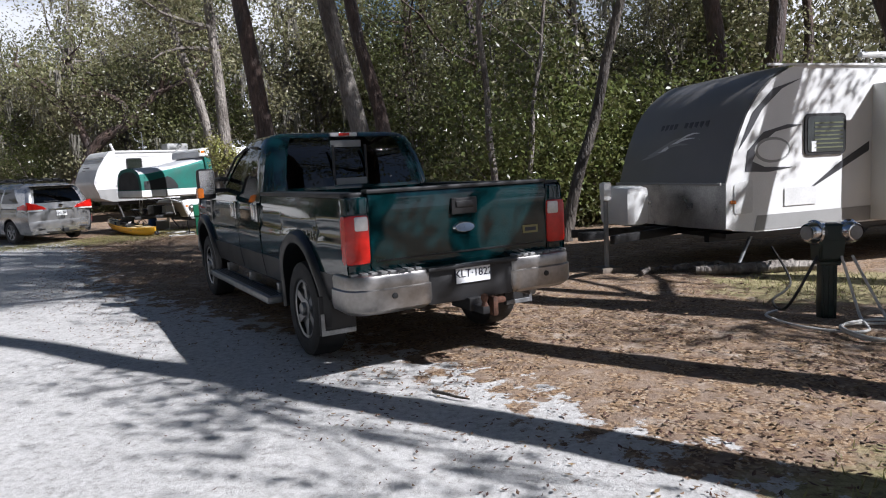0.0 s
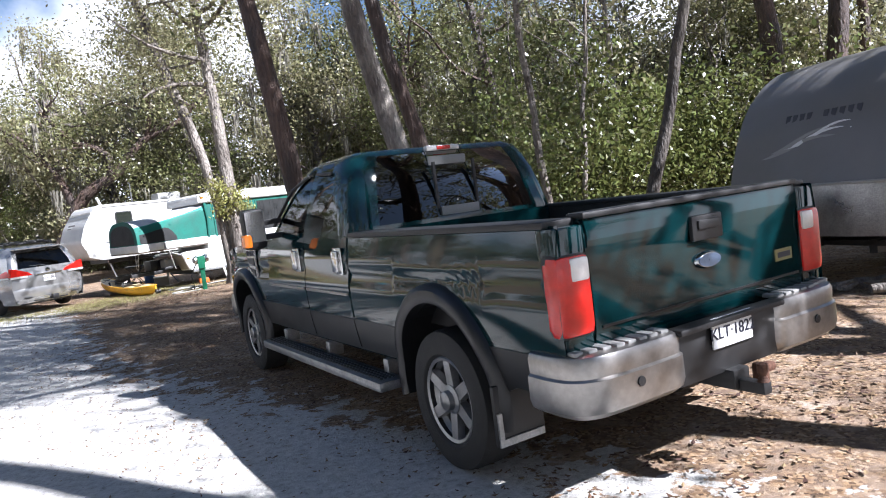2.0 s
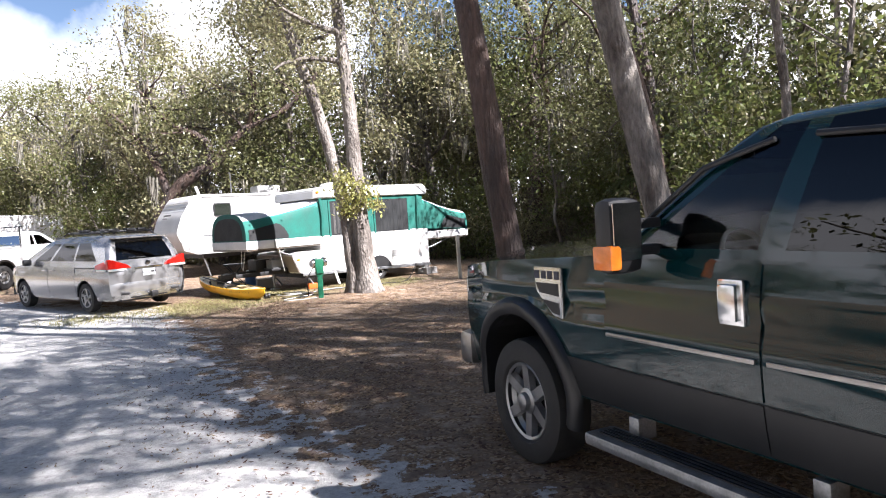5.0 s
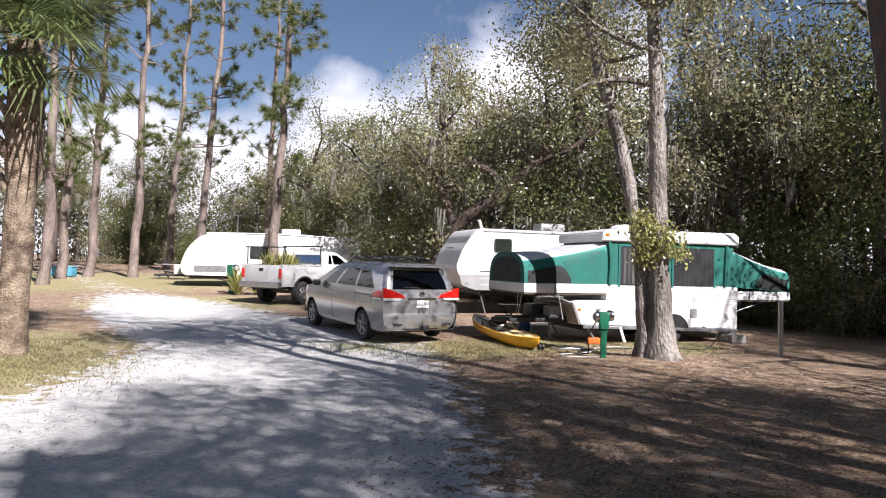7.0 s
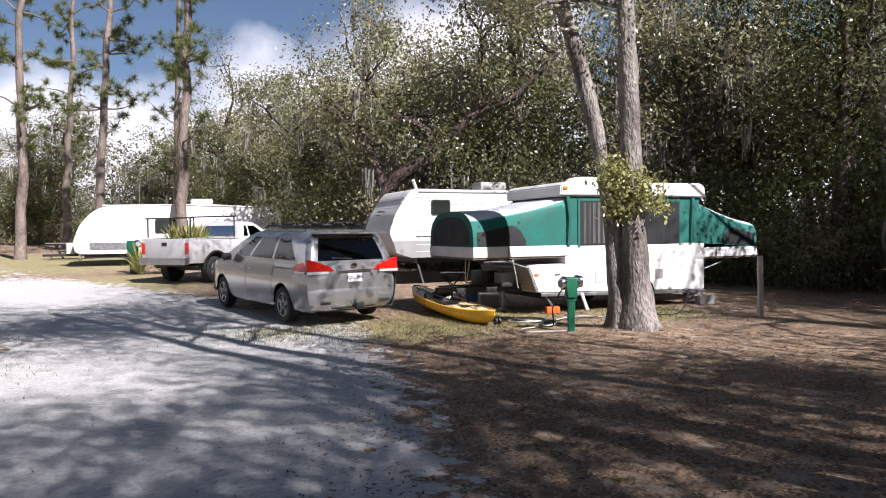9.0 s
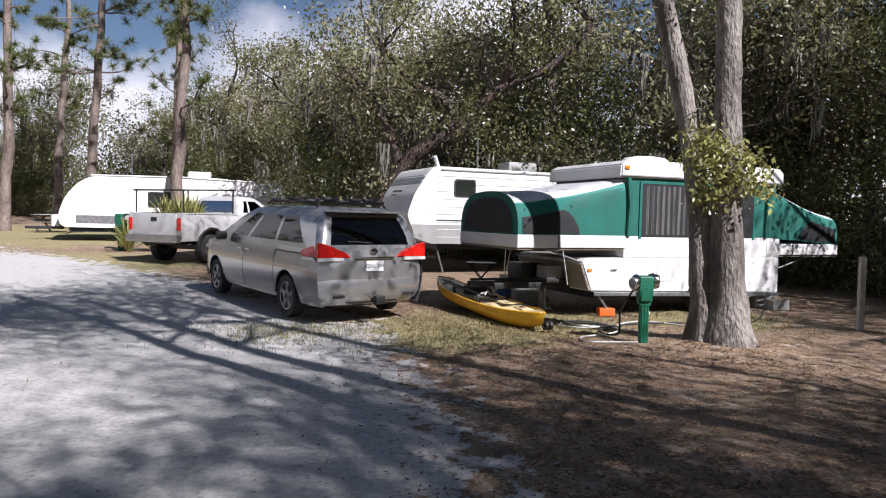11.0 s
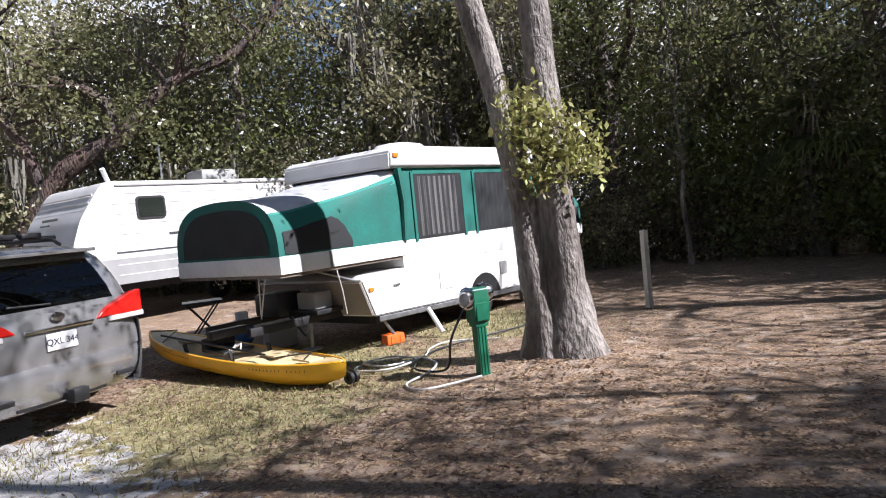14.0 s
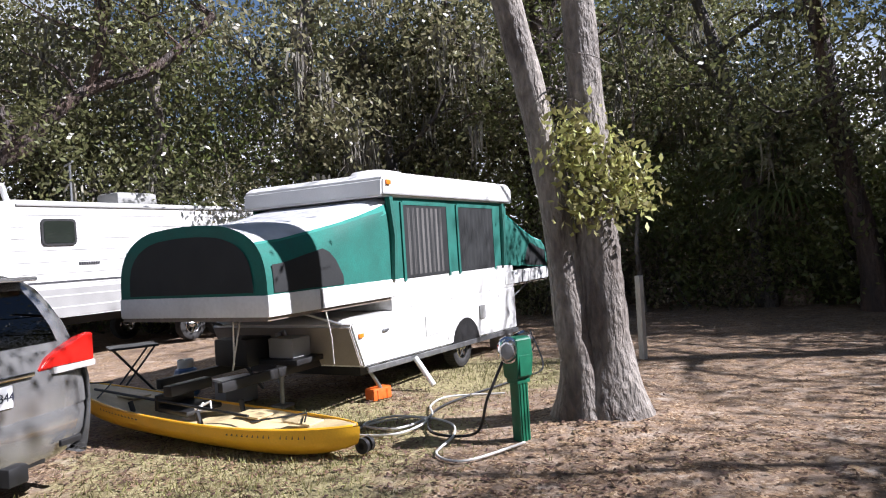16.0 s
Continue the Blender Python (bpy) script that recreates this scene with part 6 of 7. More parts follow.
def build_hawk():
    # local y runs back along the trailer's side from its front corner, x away from the lane side
    t = thing("travel_trailer", pose(3.73, 8.95, 0, 0, 0, -71.9) @ Matrix.Diagonal((-1, 1, 1, 1)), "white travel trailer with grey front cap on a steel tongue", "travel trailer")
    W, L = 2.44, 7.4
    cap = [(0.0, 0.62), (0.0, 1.2), (0.14, 1.68), (0.32, 2.08), (0.5, 2.33), (0.75, 2.55), (1.05, 2.7), (1.35, 2.74)]
    side = cap + [(L, 2.76), (L, 0.56), (0.5, 0.54), (0.12, 0.58)]
    bm = bmesh.new()
    prism(bm, [(y, z) for y, z in side], 0, W, "x")
    bm.faces.ensure_lookup_table()
    body = part("body", bm, M_WHITEPAINT, t, "white fibreglass side walls")
    # front cap over the nose
    bm = bmesh.new()
    rows = []
    for i, (y, z) in enumerate([p[:2] for p in smooth_path([(y, z, 0) for y, z in cap[1:]], 24)]):
        rows.append([Vector((x, y - 0.02 - 0.07 * math.sin(math.pi * min(max((x - 0.0) / W, 0), 1)), z + 0.015)) for x in [-0.004 + (W + 0.008) * k / 12 for k in range(13)]])
    grid(bm, rows)
    nose = part("front_cap", bm, M_GREYCAP, t, "grey fibreglass front cap", True)
    bm = bmesh.new()
    grid(bm, [[Vector((x, -0.02 - 0.07 * math.sin(math.pi * min(max(x / W, 0), 1)), z)) for x in [-0.004 + (W + 0.008) * k / 12 for k in range(13)]] for z in (0.6, 0.9, 1.2)])
    part("tread_plate", bm, M_TREAD, t, "polished metal lower front", True)
    part("cap_trim", boxes((W / 2, -0.085, 1.205, W, 0.03, 0.035, 0.01)), M_GREYPAINT, nose)
    # name and swoosh on the cap, as plain bars
    def on_cap(u):
        p = [(0.0, 1.2), (0.14, 1.68), (0.32, 2.08), (0.5, 2.33)]
        for (y0, z0), (y1, z1) in zip(p, p[1:]):
            if z0 <= u <= z1:
                return y0 + (y1 - y0) * (u - z0) / (z1 - z0)
        return 0.4
    for k in range(10):
        if k == 5:
            continue
        x = 0.62 + 0.105 * k + (0.0 if k < 5 else 0.02)
        z = 2.02
        part("letter_bar", boxes((x, on_cap(z) - 0.02 - 0.07 * math.sin(math.pi * x / W) - 0.008, z, 0.07, 0.012, 0.1, 0.004, Matrix.Rotation(radians(-22), 4, "X"))), M_DARKDECAL, nose, "")
    for k, (x0, x1, z0, z1) in enumerate(((0.75, 1.75, 1.86, 1.66), (0.65, 1.55, 1.82, 1.7), (0.85, 1.9, 1.76, 1.6), (0.6, 1.3, 1.88, 1.78))):
        bm = bmesh.new()
        lo, hi = [], []
        for i in range(13):
            u = i / 12
            x = x0 + (x1 - x0) * u
            z = z0 + (z1 - z0) * u + 0.035 * math.sin(u * 5.0)
            th = 0.032 * math.sin(math.pi * u) + 0.003
            y = on_cap(z) - 0.024 - 0.07 * math.sin(math.pi * x / W) - 0.008
            lo.append(Vector((x, y - 0.004, z - th)))
            hi.append(Vector((x, y + 0.004, z + th)))
        grid(bm, [lo, hi])
        part("swoosh", bm, M_PLATE if k % 2 else M_GREYPAINT, nose, "pale curved stripe")
    # side graphics
    def decal(name, pts, material, off=0.004):
        bm = bmesh.new()
        prism(bm, pts, -off - 0.003, 0.003, "x")
        part(name, bm, material, body)
    decal("side_swoosh", [(0.18, 1.62), (0.42, 2.12), (0.75, 2.42), (1.25, 2.56), (0.9, 2.42), (0.58, 2.16), (0.36, 1.84)], M_DARKDECAL)
    decal("side_swoosh", [(0.3, 1.35), (0.34, 1.62), (0.6, 1.86), (1.0, 1.95), (1.25, 1.94), (0.8, 1.86), (0.52, 1.68), (0.42, 1.48), (0.62, 1.4), (1.1, 1.38), (0.7, 1.33)], M_DARKDECAL)
    decal("side_oval", [(0.75 + 0.3 * math.cos(a * 0.35), 1.62 + 0.17 * math.sin(a * 0.35)) for a in range(18)], M_GREYPAINT, 0.005)
    decal("side_oval", [(0.76 + 0.26 * math.cos(a * 0.35), 1.62 + 0.135 * math.sin(a * 0.35)) for a in range(18)], M_WHITEPAINT, 0.009)
    decal("side_stripe", [(1.3, 1.02), (2.45, 1.55), (2.45, 1.68), (1.9, 1.4)], M_DARKDECAL)
    decal("lower_stripe", [(0.45, 0.56), (0.5, 0.76), (L - 0.1, 0.8), (L - 0.1, 0.58)], M_GREYPAINT)
    decal("hatch", [(0.95, 0.86), (1.5, 0.86), (1.5, 1.1), (0.95, 1.1)], M_WHITEMETAL, 0.012)
    decal("front_hatch", rounded([(0.12, 0.8), (0.42, 0.8), (0.42, 1.25), (0.12, 1.2)], 3, 0.05), M_WHITEMETAL, 0.01)
    win = side_window(t, -0.002, 1.64, 1.8, 0.72, 0.56)
    for k in range(7):
        part("blind_slat", boxes((-0.038, 1.68, 1.62 + 0.055 * k, 0.006, 0.5, 0.02)), mat("olive blind", (0.12, 0.13, 0.06), 0.7) if k == 0 else bpy.data.materials["olive blind"], win)
    part("window_paper", boxes((-0.038, 1.42, 1.64, 0.006, 0.08, 0.14)), M_PLATE, win, "white paper in the window")
    # slide-out
    slide = part("slide_out", boxes((-0.24, 4.1, 1.52, 0.5, 3.2, 1.9, 0.03)), M_WHITEPAINT, t, "white slide-out room", True)
    part("slide_topper", tubes(([(-0.5, 2.45, 2.52), (-0.5, 5.75, 2.52)], 0.05), seg=12), M_WHITEMETAL, slide, "", True)
    part("slide_trim", boxes((-0.5, 2.5, 1.52, 0.02, 0.03, 1.9)), M_GREYPAINT, slide)
    part("gutter", boxes((-0.015, 3.9, 2.73, 0.03, 6.5, 0.03)), M_WHITEMETAL, body)
    part("awning_arm", tubes(([(-0.05, 2.2, 2.85), (-0.05, 5.5, 2.9)], 0.04)), M_WHITEMETAL, t, "white awning roll", True)
    part("marker_lamp", boxes((-0.012, 0.1, 0.96, 0.02, 0.09, 0.05, 0.01)), M_AMBER, body)
    # tongue with tank cover and jack
    cover = boxes((W / 2 + 0.05, -0.72, 0.93, 0.75, 0.38, 0.56, 0.1))
    part("tank_cover", cover, M_WHITEPAINT, t, "white plastic gas tank cover", True)
    bm = bmesh.new()
    for s in (-1, 1):
        box(bm, W / 2 + s * 0.3, -0.6, 0.52, 0.08, 1.5, 0.12, 0.01, Matrix.Rotation(s * 0.35, 4, "Z"))
    box(bm, W / 2, -1.3, 0.53, 0.14, 0.35, 0.12, 0.01)
    part("tongue", bm, M_BLACK, t, "black steel tongue", True)
    jack = part("tongue_jack", tubes(([(W / 2, -1.05, 0.05), (W / 2, -1.05, 1.2)], 0.035)), M_GREYPAINT, t, "grey tongue jack", True)
    part("jack_head", boxes((W / 2, -1.05, 1.15, 0.13, 0.13, 0.26, 0.03)), M_WHITEPAINT, jack, "white jack head", True)
    part("jack_pad", boxes((W / 2, -1.05, 0.03, 0.34, 0.34, 0.07, 0.01)), M_WOOD, jack, "wooden pad", True)
    for y in (3.9, 4.8):
        for x in (0.2, W - 0.2):
            wh = wheel(t, 0, 0, 0, 0.36, 0.22, 0.2, 6, M_ALLOY, -1)
            wh.matrix_local = pose(x, y, 0.36, 0, -90, 0)
    part("chassis", boxes((0.5, 3.6, 0.47, 0.1, 7, 0.16), (W - 0.5, 3.6, 0.47, 0.1, 7, 0.16), (W / 2, 3.6, 0.5, 2.2, 7.0, 0.06)), M_BLACK, t, "dark underframe")
    part("stabiliser_leg", tubes(([(0.3, 0.7, 0.5), (0.2, 0.35, 0.04)], 0.025)), M_STEEL, t, "steel stabiliser leg", True)
    part("stabiliser_foot", boxes((0.2, 0.35, 0.025, 0.22, 0.16, 0.03)), M_STEEL, t)


build_hawk()


def build_rv():
    # local y runs back along the lane side from its front corner, x away from the lane
    t = thing("travel_trailer", pose(-13.1, 27.45, ground_z(-13, 29), 0, 0, -46.2) @ Matrix.Diagonal((-1, 1, 1, 1)), "older white travel trailer with a sloping front and grey skirt", "travel trailer")
    W, L = 2.4, 7.2
    prof = [(-0.5, 1.25), (-0.62, 1.55), (-0.42, 2.1), (0.0, 2.72), (0.15, 2.82), (L, 2.8), (L, 0.8), (0.1, 0.8), (-0.35, 0.95)]
    bm = bmesh.new()
    prism(bm, rounded(prof, 3, 0.12), 0, W, "x")
    body = part("body", bm, M_WHITEMETAL, t, "white ribbed aluminium walls", True)
    for k in range(9):
        z = 0.98 + 0.2 * k
        part("siding_rib", boxes((-0.004, L / 2 + (0.05 if z < 2.6 else 0.2), z, 0.012, L - 0.3, 0.016)), M_WHITEMETAL, body)
    for k in range(7):
        u = (k + 0.5) / 7
        y, z = -0.55 + 0.5 * u ** 1.2, 1.6 + 1.05 * u
        part("front_rib", boxes((W / 2, y - 0.03, z, W - 0.1, 0.02, 0.03)), M_WHITEMETAL, body)
    part("name_bar", boxes((1.2, -0.4, 2.18, 0.7, 0.02, 0.05), (1.35, -0.45, 2.08, 0.4, 0.02, 0.03)), M_DARKDECAL, body, "faded dark name strip").matrix_local = pose(0, -0.06, 0)
    bm = bmesh.new()
    prism(bm, [(-0.42, 0.96), (-0.5, 1.3), (2.6, 1.3), (2.3, 0.82), (0.05, 0.8)], -0.006, 0.004, "x")
    part("skirt_band", bm, M_GREYPAINT, body, "grey lower band")
    part("belt_stripe", boxes((-0.008, 3.5, 1.42, 0.01, 6.6, 0.03)), M_DARKDECAL, body)
    for k in range(9):
        part("name_bar", boxes((-0.01, 1.35 + 0.045 * k, 1.72, 0.008, 0.034, 0.05)), M_DARKDECAL, body)
    side_window(t, -0.002, 1.0, 2.28, 0.62, 0.46)
    side_window(t, -0.002, 4.6, 2.1, 0.9, 0.5)
    part("roof_ac", boxes((1.1, 3.2, 2.98, 0.7, 0.95, 0.3, 0.09)), M_GREYPAINT, t, "grey roof air conditioner", True)
    part("gutter", boxes((-0.012, 3.7, 2.74, 0.03, 6.8, 0.03)), M_GREYPAINT, body)
    ant = part("antenna", tubes(([(0.5, 1.6, 2.8), (0.5, 1.6, 3.55)], 0.022), ([(0.1, 1.4, 3.55), (0.9, 1.75, 3.58)], 0.018)), M_STEEL, t, "tv antenna on a mast", True)
    part("vent_pipe", tubes(([(0.4, 0.4, 2.8), (0.3, 0.25, 3.1)], 0.05)), M_WHITEPAINT, t, "white roof vent", True)
    for y in (3.8, 4.6):
        for x in (0.15, W - 0.15):
            wh = wheel(t, 0, 0, 0, 0.33, 0.2, 0.18, 6, M_CHROME, -1)
            wh.matrix_local = pose(x, y, 0.33, 0, -90, 0)
    part("tongue", boxes((W / 2 - 0.25, -0.9, 0.6, 0.08, 1.3, 0.12, 0.01), (W / 2 + 0.25, -0.9, 0.6, 0.08, 1.3, 0.12, 0.01)), M_BLACK, t, "black steel tongue", True)
    part("chassis", boxes((W / 2, 3.6, 0.72, 2.0, 6.6, 0.14)), M_BLACK, t)
    for y in (0.3, 6.6):
        part("stabiliser_leg", tubes(([(0.25, y, 0.75), (0.2, y + 0.2, 0.03)], 0.03)), M_STEEL, t, "steel stabiliser leg", True)
    part("step_box", boxes((0.6, -0.9, 0.25, 0.5, 0.4, 0.3, 0.03)), mat("dark red box", (0.25, 0.03, 0.03), 0.6), t, "dark red box under the front", True)


build_rv()


def build_egg():
    t = thing("travel_trailer", pose(-28.5, 29.7, ground_z(-27, 31) - 0.02, 0, 0, -45) @ Matrix.Diagonal((-1, 1, 1, 1)), "white rounded travel trailer in bright sun among pines", "travel trailer")
    W, L = 2.3, 8.2
    prof = [(0.0, 0.55), (-0.1, 1.0), (0.15, 1.7), (0.6, 2.25), (1.1, 2.48), (4.2, 2.5), (4.6, 2.62), (L, 2.4), (L, 0.5)]
    bm = bmesh.new()
    prism(bm, rounded(prof, 4, 0.25), 0, W, "x")
    body = part("body", bm, M_WHITEPAINT, t, "white rounded shell", True)
    side_window(t, -0.002, 3.6, 1.65, 1.3, 0.6)
    part("lower_panel", boxes((-0.006, 1.2, 0.85, 0.012, 1.4, 0.3, 0.004)), M_STEEL, body)
    part("roof_ac", boxes((1.0, 4.9, 2.7, 0.7, 0.9, 0.28, 0.08)), M_WHITEPAINT, t, "white roof air conditioner", True)
    part("antenna", tubes(([(0.9, 2.4, 2.45), (0.9, 2.4, 3.4)], 0.02), ([(0.6, 2.2, 3.4), (1.2, 2.6, 3.42)], 0.016)), M_STEEL, t, "tv antenna on a mast")
    part("roof_edge", tubes(([(0.0, 1.0, 2.5), (-0.02, 4.3, 2.55), (0, L - 0.3, 2.45)], 0.03)), M_WHITEMETAL, body)
    for x in (0.15, W - 0.15):
        wh = wheel(t, 0, 0, 0, 0.33, 0.2, 0.18, 6, M_CHROME, -1)
        wh.matrix_local = pose(x, 4.4, 0.33, 0, -90, 0)
    part("chassis", boxes((W / 2, 4.0, 0.45, 2.0, 7.4, 0.16)), M_BLACK, t)
    part("tongue", boxes((W / 2, -0.6, 0.5, 0.1, 1.3, 0.1, 0.01)), M_BLACK, t)
    part("propane_bottle", tubes(([(W / 2, -0.25, 0.55), (W / 2, -0.25, 1.0)], 0.16), seg=14), M_WHITEPAINT, t, "", True)


build_egg()

# ---- white pickup ----


def blades(rng, parent, z0, length, n):
    """A rosette of long arching blades on a pot or on the ground."""
    a, el = rng.uniform(0, 2 * math.pi, n), rng.uniform(0.5, 1.45, n)
    d = np.stack([np.cos(a) * np.cos(el), np.sin(a) * np.cos(el), np.sin(el)], 1)
    side = np.stack([-np.sin(a), np.cos(a), 0 * a], 1) * 0.028
    ln = (length * rng.uniform(0.7, 1.15, n))[:, None]
    p0 = np.array([0, 0, z0]) + rng.normal(0, 0.03, (n, 3)) * [1, 1, 0.3]
    p1 = p0 + d * ln * 0.6
    p2 = p0 + d * ln - np.array([0, 0, 0.22]) * ln * np.cos(el)[:, None]
    v = np.stack([p0 - side * 0.5, p0 + side * 0.5, p1 + side, p1 - side, p1 - side, p1 + side, p2 + side * 0.1, p2 - side * 0.1], 1).reshape(-1, 3)
    k = new("foliage", fast_mesh("foliage", v, np.arange(len(v)).reshape(-1, 4), M_YELLOWLEAF))
    k.parent = parent
    return tagged(k, "long yellow green blades", kind="stuff")


def build_white_pickup():
    t = thing("pickup_truck", pose(-20.2, 25.35, ground_z(-20, 27) - 0.02, 0, 0, -4), "white pickup truck with ladder rack and plants in bed", "pickup truck")
    WR, WF, R = 1.2, 4.9, 0.4

    def top(y):
        return 1.36 if y < 3.9 else 1.36 - 0.06 * (y - 3.9)

    def width(y, z):
        return 0.97 - 0.06 * ((z - 1.0) / 0.4) ** 2 - (0.2 * (y - 5.2) ** 2 if y > 5.2 else 0)

    low = arch_low(lambda y: 0.62, (WR, WF), 0.5, 0.44)
    bm = bmesh.new()
    flanks(bm, stations(0.1, 5.7, (WR, WF), 0.5), low, top, width, 8)
    part("body", bm, M_PICKUPSHADED, t, "white flanks", True)
    bm = bmesh.new()
    grid(bm, [[Vector((0.92 * u, y, 1.36 - 0.06 * max(0, y - 3.9) + 0.05 * (1 - u * u))) for u in (-1, -0.6, 0, 0.6, 1)] for y in (3.8, 4.4, 5.0, 5.7)] + [[Vector((0.9 * u, 5.72, 0.7)) for u in (-1, -0.6, 0, 0.6, 1)]])
    part("hood", bm, M_PICKUPSHADED, t, "", True)
    part("tailgate", boxes((0, 0.1, 1.05, 1.55, 0.07, 0.62, 0.015)), M_PICKUPSHADED, t, "white tailgate", True)
    part("gate_handle", boxes((0, 0.06, 1.2, 0.2, 0.02, 0.1, 0.01)), M_BLACK, t)
    for s in (-1, 1):
        part("bed_corner", boxes((s * 0.86, 0.16, 1.03, 0.18, 0.16, 0.64, 0.02)), M_PICKUPSHADED, t, "", True)
        part("tail_light", boxes((s * 0.87, 0.085, 1.07, 0.13, 0.05, 0.34, 0.015)), M_RED, t, "red tail light", True)
        part("rail_cap", boxes((s * 0.87, 1.15, 1.365, 0.16, 2.1, 0.03, 0.01)), M_PICKUPSHADED, t)
        for wy in (WR, WF):
            bm = bmesh.new()
            cs = []
            for i in range(21):
                a = math.pi * i / 20
                cs.append([Vector((s * (0.95 + o), wy - rr * math.cos(a), 0.44 + rr * math.sin(a))) for rr, o in ((0.49, -0.3), (0.49, 0.03), (0.54, 0.05), (0.57, 0.0))])
            grid(bm, cs)
            part("fender_flare", bm, M_BLACK, t, "black wheel arch flare", True)
            wheel(t, s * 0.82, wy, R, R, 0.28, 0.21, 6, M_ALLOY, s)
        part("mirror", boxes((s * 1.1, 3.75, 1.48, 0.2, 0.1, 0.26, 0.04)), M_BLACK, t, "", True)
        post = [(s * 0.85, y, 1.38) for y in (0.25, 2.15)]
        part("rack_post", tubes(*[([p, (p[0], p[1], 1.98)], 0.022) for p in post[:1]]), M_BLACK, t, "black ladder rack post")
        part("rack_post", tubes(*[([p, (p[0], p[1], 2.06)], 0.022) for p in post[1:]]), M_BLACK, t, "black ladder rack post")
    part("rack_bar", tubes(([(-0.95, 0.25, 1.98), (0.95, 0.25, 1.98)], 0.022)), M_BLACK, t, "black rack cross bar")
    part("rack_bar", tubes(([(-0.95, 2.15, 2.06), (0.95, 2.15, 2.06)], 0.022)), M_BLACK, t, "black rack cross bar")
    part("rear_bumper", boxes((0, 0.02, 0.68, 1.86, 0.16, 0.2, 0.03)), M_DUSTCHROME, t, "chrome rear bumper", True)
    bm = bmesh.new()
    grid(bm, [[Vector((x, y, z)) for x, z in ((-0.78, 1.36), (-0.78, 0.8), (0.78, 0.8), (0.78, 1.36))] for y in (0.15, 2.25)])
    part("bed_liner", bm, M_BLACK, t)
    part("bed_front", boxes((0, 2.27, 1.05, 1.8, 0.05, 0.6)), M_PICKUPSHADED, t)
    rings = [(1.35, 4.1, 2.32, 0.92), (1.42, 4.0, 2.33, 0.9), (1.6, 3.7, 2.38, 0.85), (1.76, 3.45, 2.44, 0.79), (1.85, 3.3, 2.5, 0.73), (1.9, 3.1, 2.65, 0.6)]
    stops = [(3.9, 3.0), (3.8, 2.95), (2.85, 2.85), (2.75, 2.8), (2.52, 2.72), (2.45, 2.68)]
    wins = {"side_window": [("right", 1, 1, 3)], "side_window.": [("left", 1, 1, 3)], "rear_window": [("rear", 1, 1, 3), ("rear", 2, 1, 3)], "quarter_window": [("right", 3, 1, 3)], "windscreen": [("front", 0, 0, 3), ("front", 1, 0, 3)]}
    shell, panes = greenhouse(rings, stops, [-0.97, -0.84, 0, 0.84, 0.97], wins, 0.1)
    part("cab", shell, M_PICKUPSHADED, t, "white cab", True)
    for nm, bm in panes.items():
        part(nm.rstrip("."), bm, M_TINT, t, "dark window", True)
    seat_row(t, 2.7, 0.9, (-0.42, 0.42))
    part("chassis", boxes((0, 2.8, 0.62, 1.2, 5.2, 0.2, 0.03), (0, WR, 0.42, 1.5, 0.12, 0.12), (0, WF, 0.42, 1.5, 0.12, 0.12)), M_BLACK, t)
    rng = np.random.default_rng(91)
    for x, y in ((-0.35, 0.8), (0.3, 1.2), (0.45, 0.6)):
        p = thing("potted_plant", t.matrix_world @ Matrix.Translation((x, y, 0.8)), "spiky yellow green plant standing in a pickup bed", "plant", "plants in the pickup bed")
        part("pot", tubes(([(0, 0, 0.0), (0, 0, 0.28)], [0.12, 0.15]), seg=14), M_BLACK, p, "black nursery pot", True)
        blades(rng, p, 0.28, 0.85, 90)


build_white_pickup()
rng_yucca = np.random.default_rng(92)
for x, y in ((-23.6, 28.0), (-23.2, 28.7)):
    yucca = thing("spiky_plant", Matrix.Translation((x, y, ground_z(x, y))), "spiky yellow green plant beside the green pedestal", "plant", "plants by the far pedestal")
    blades(rng_yucca, yucca, 0.0, 1.15, 110)

# ---- kayak ----


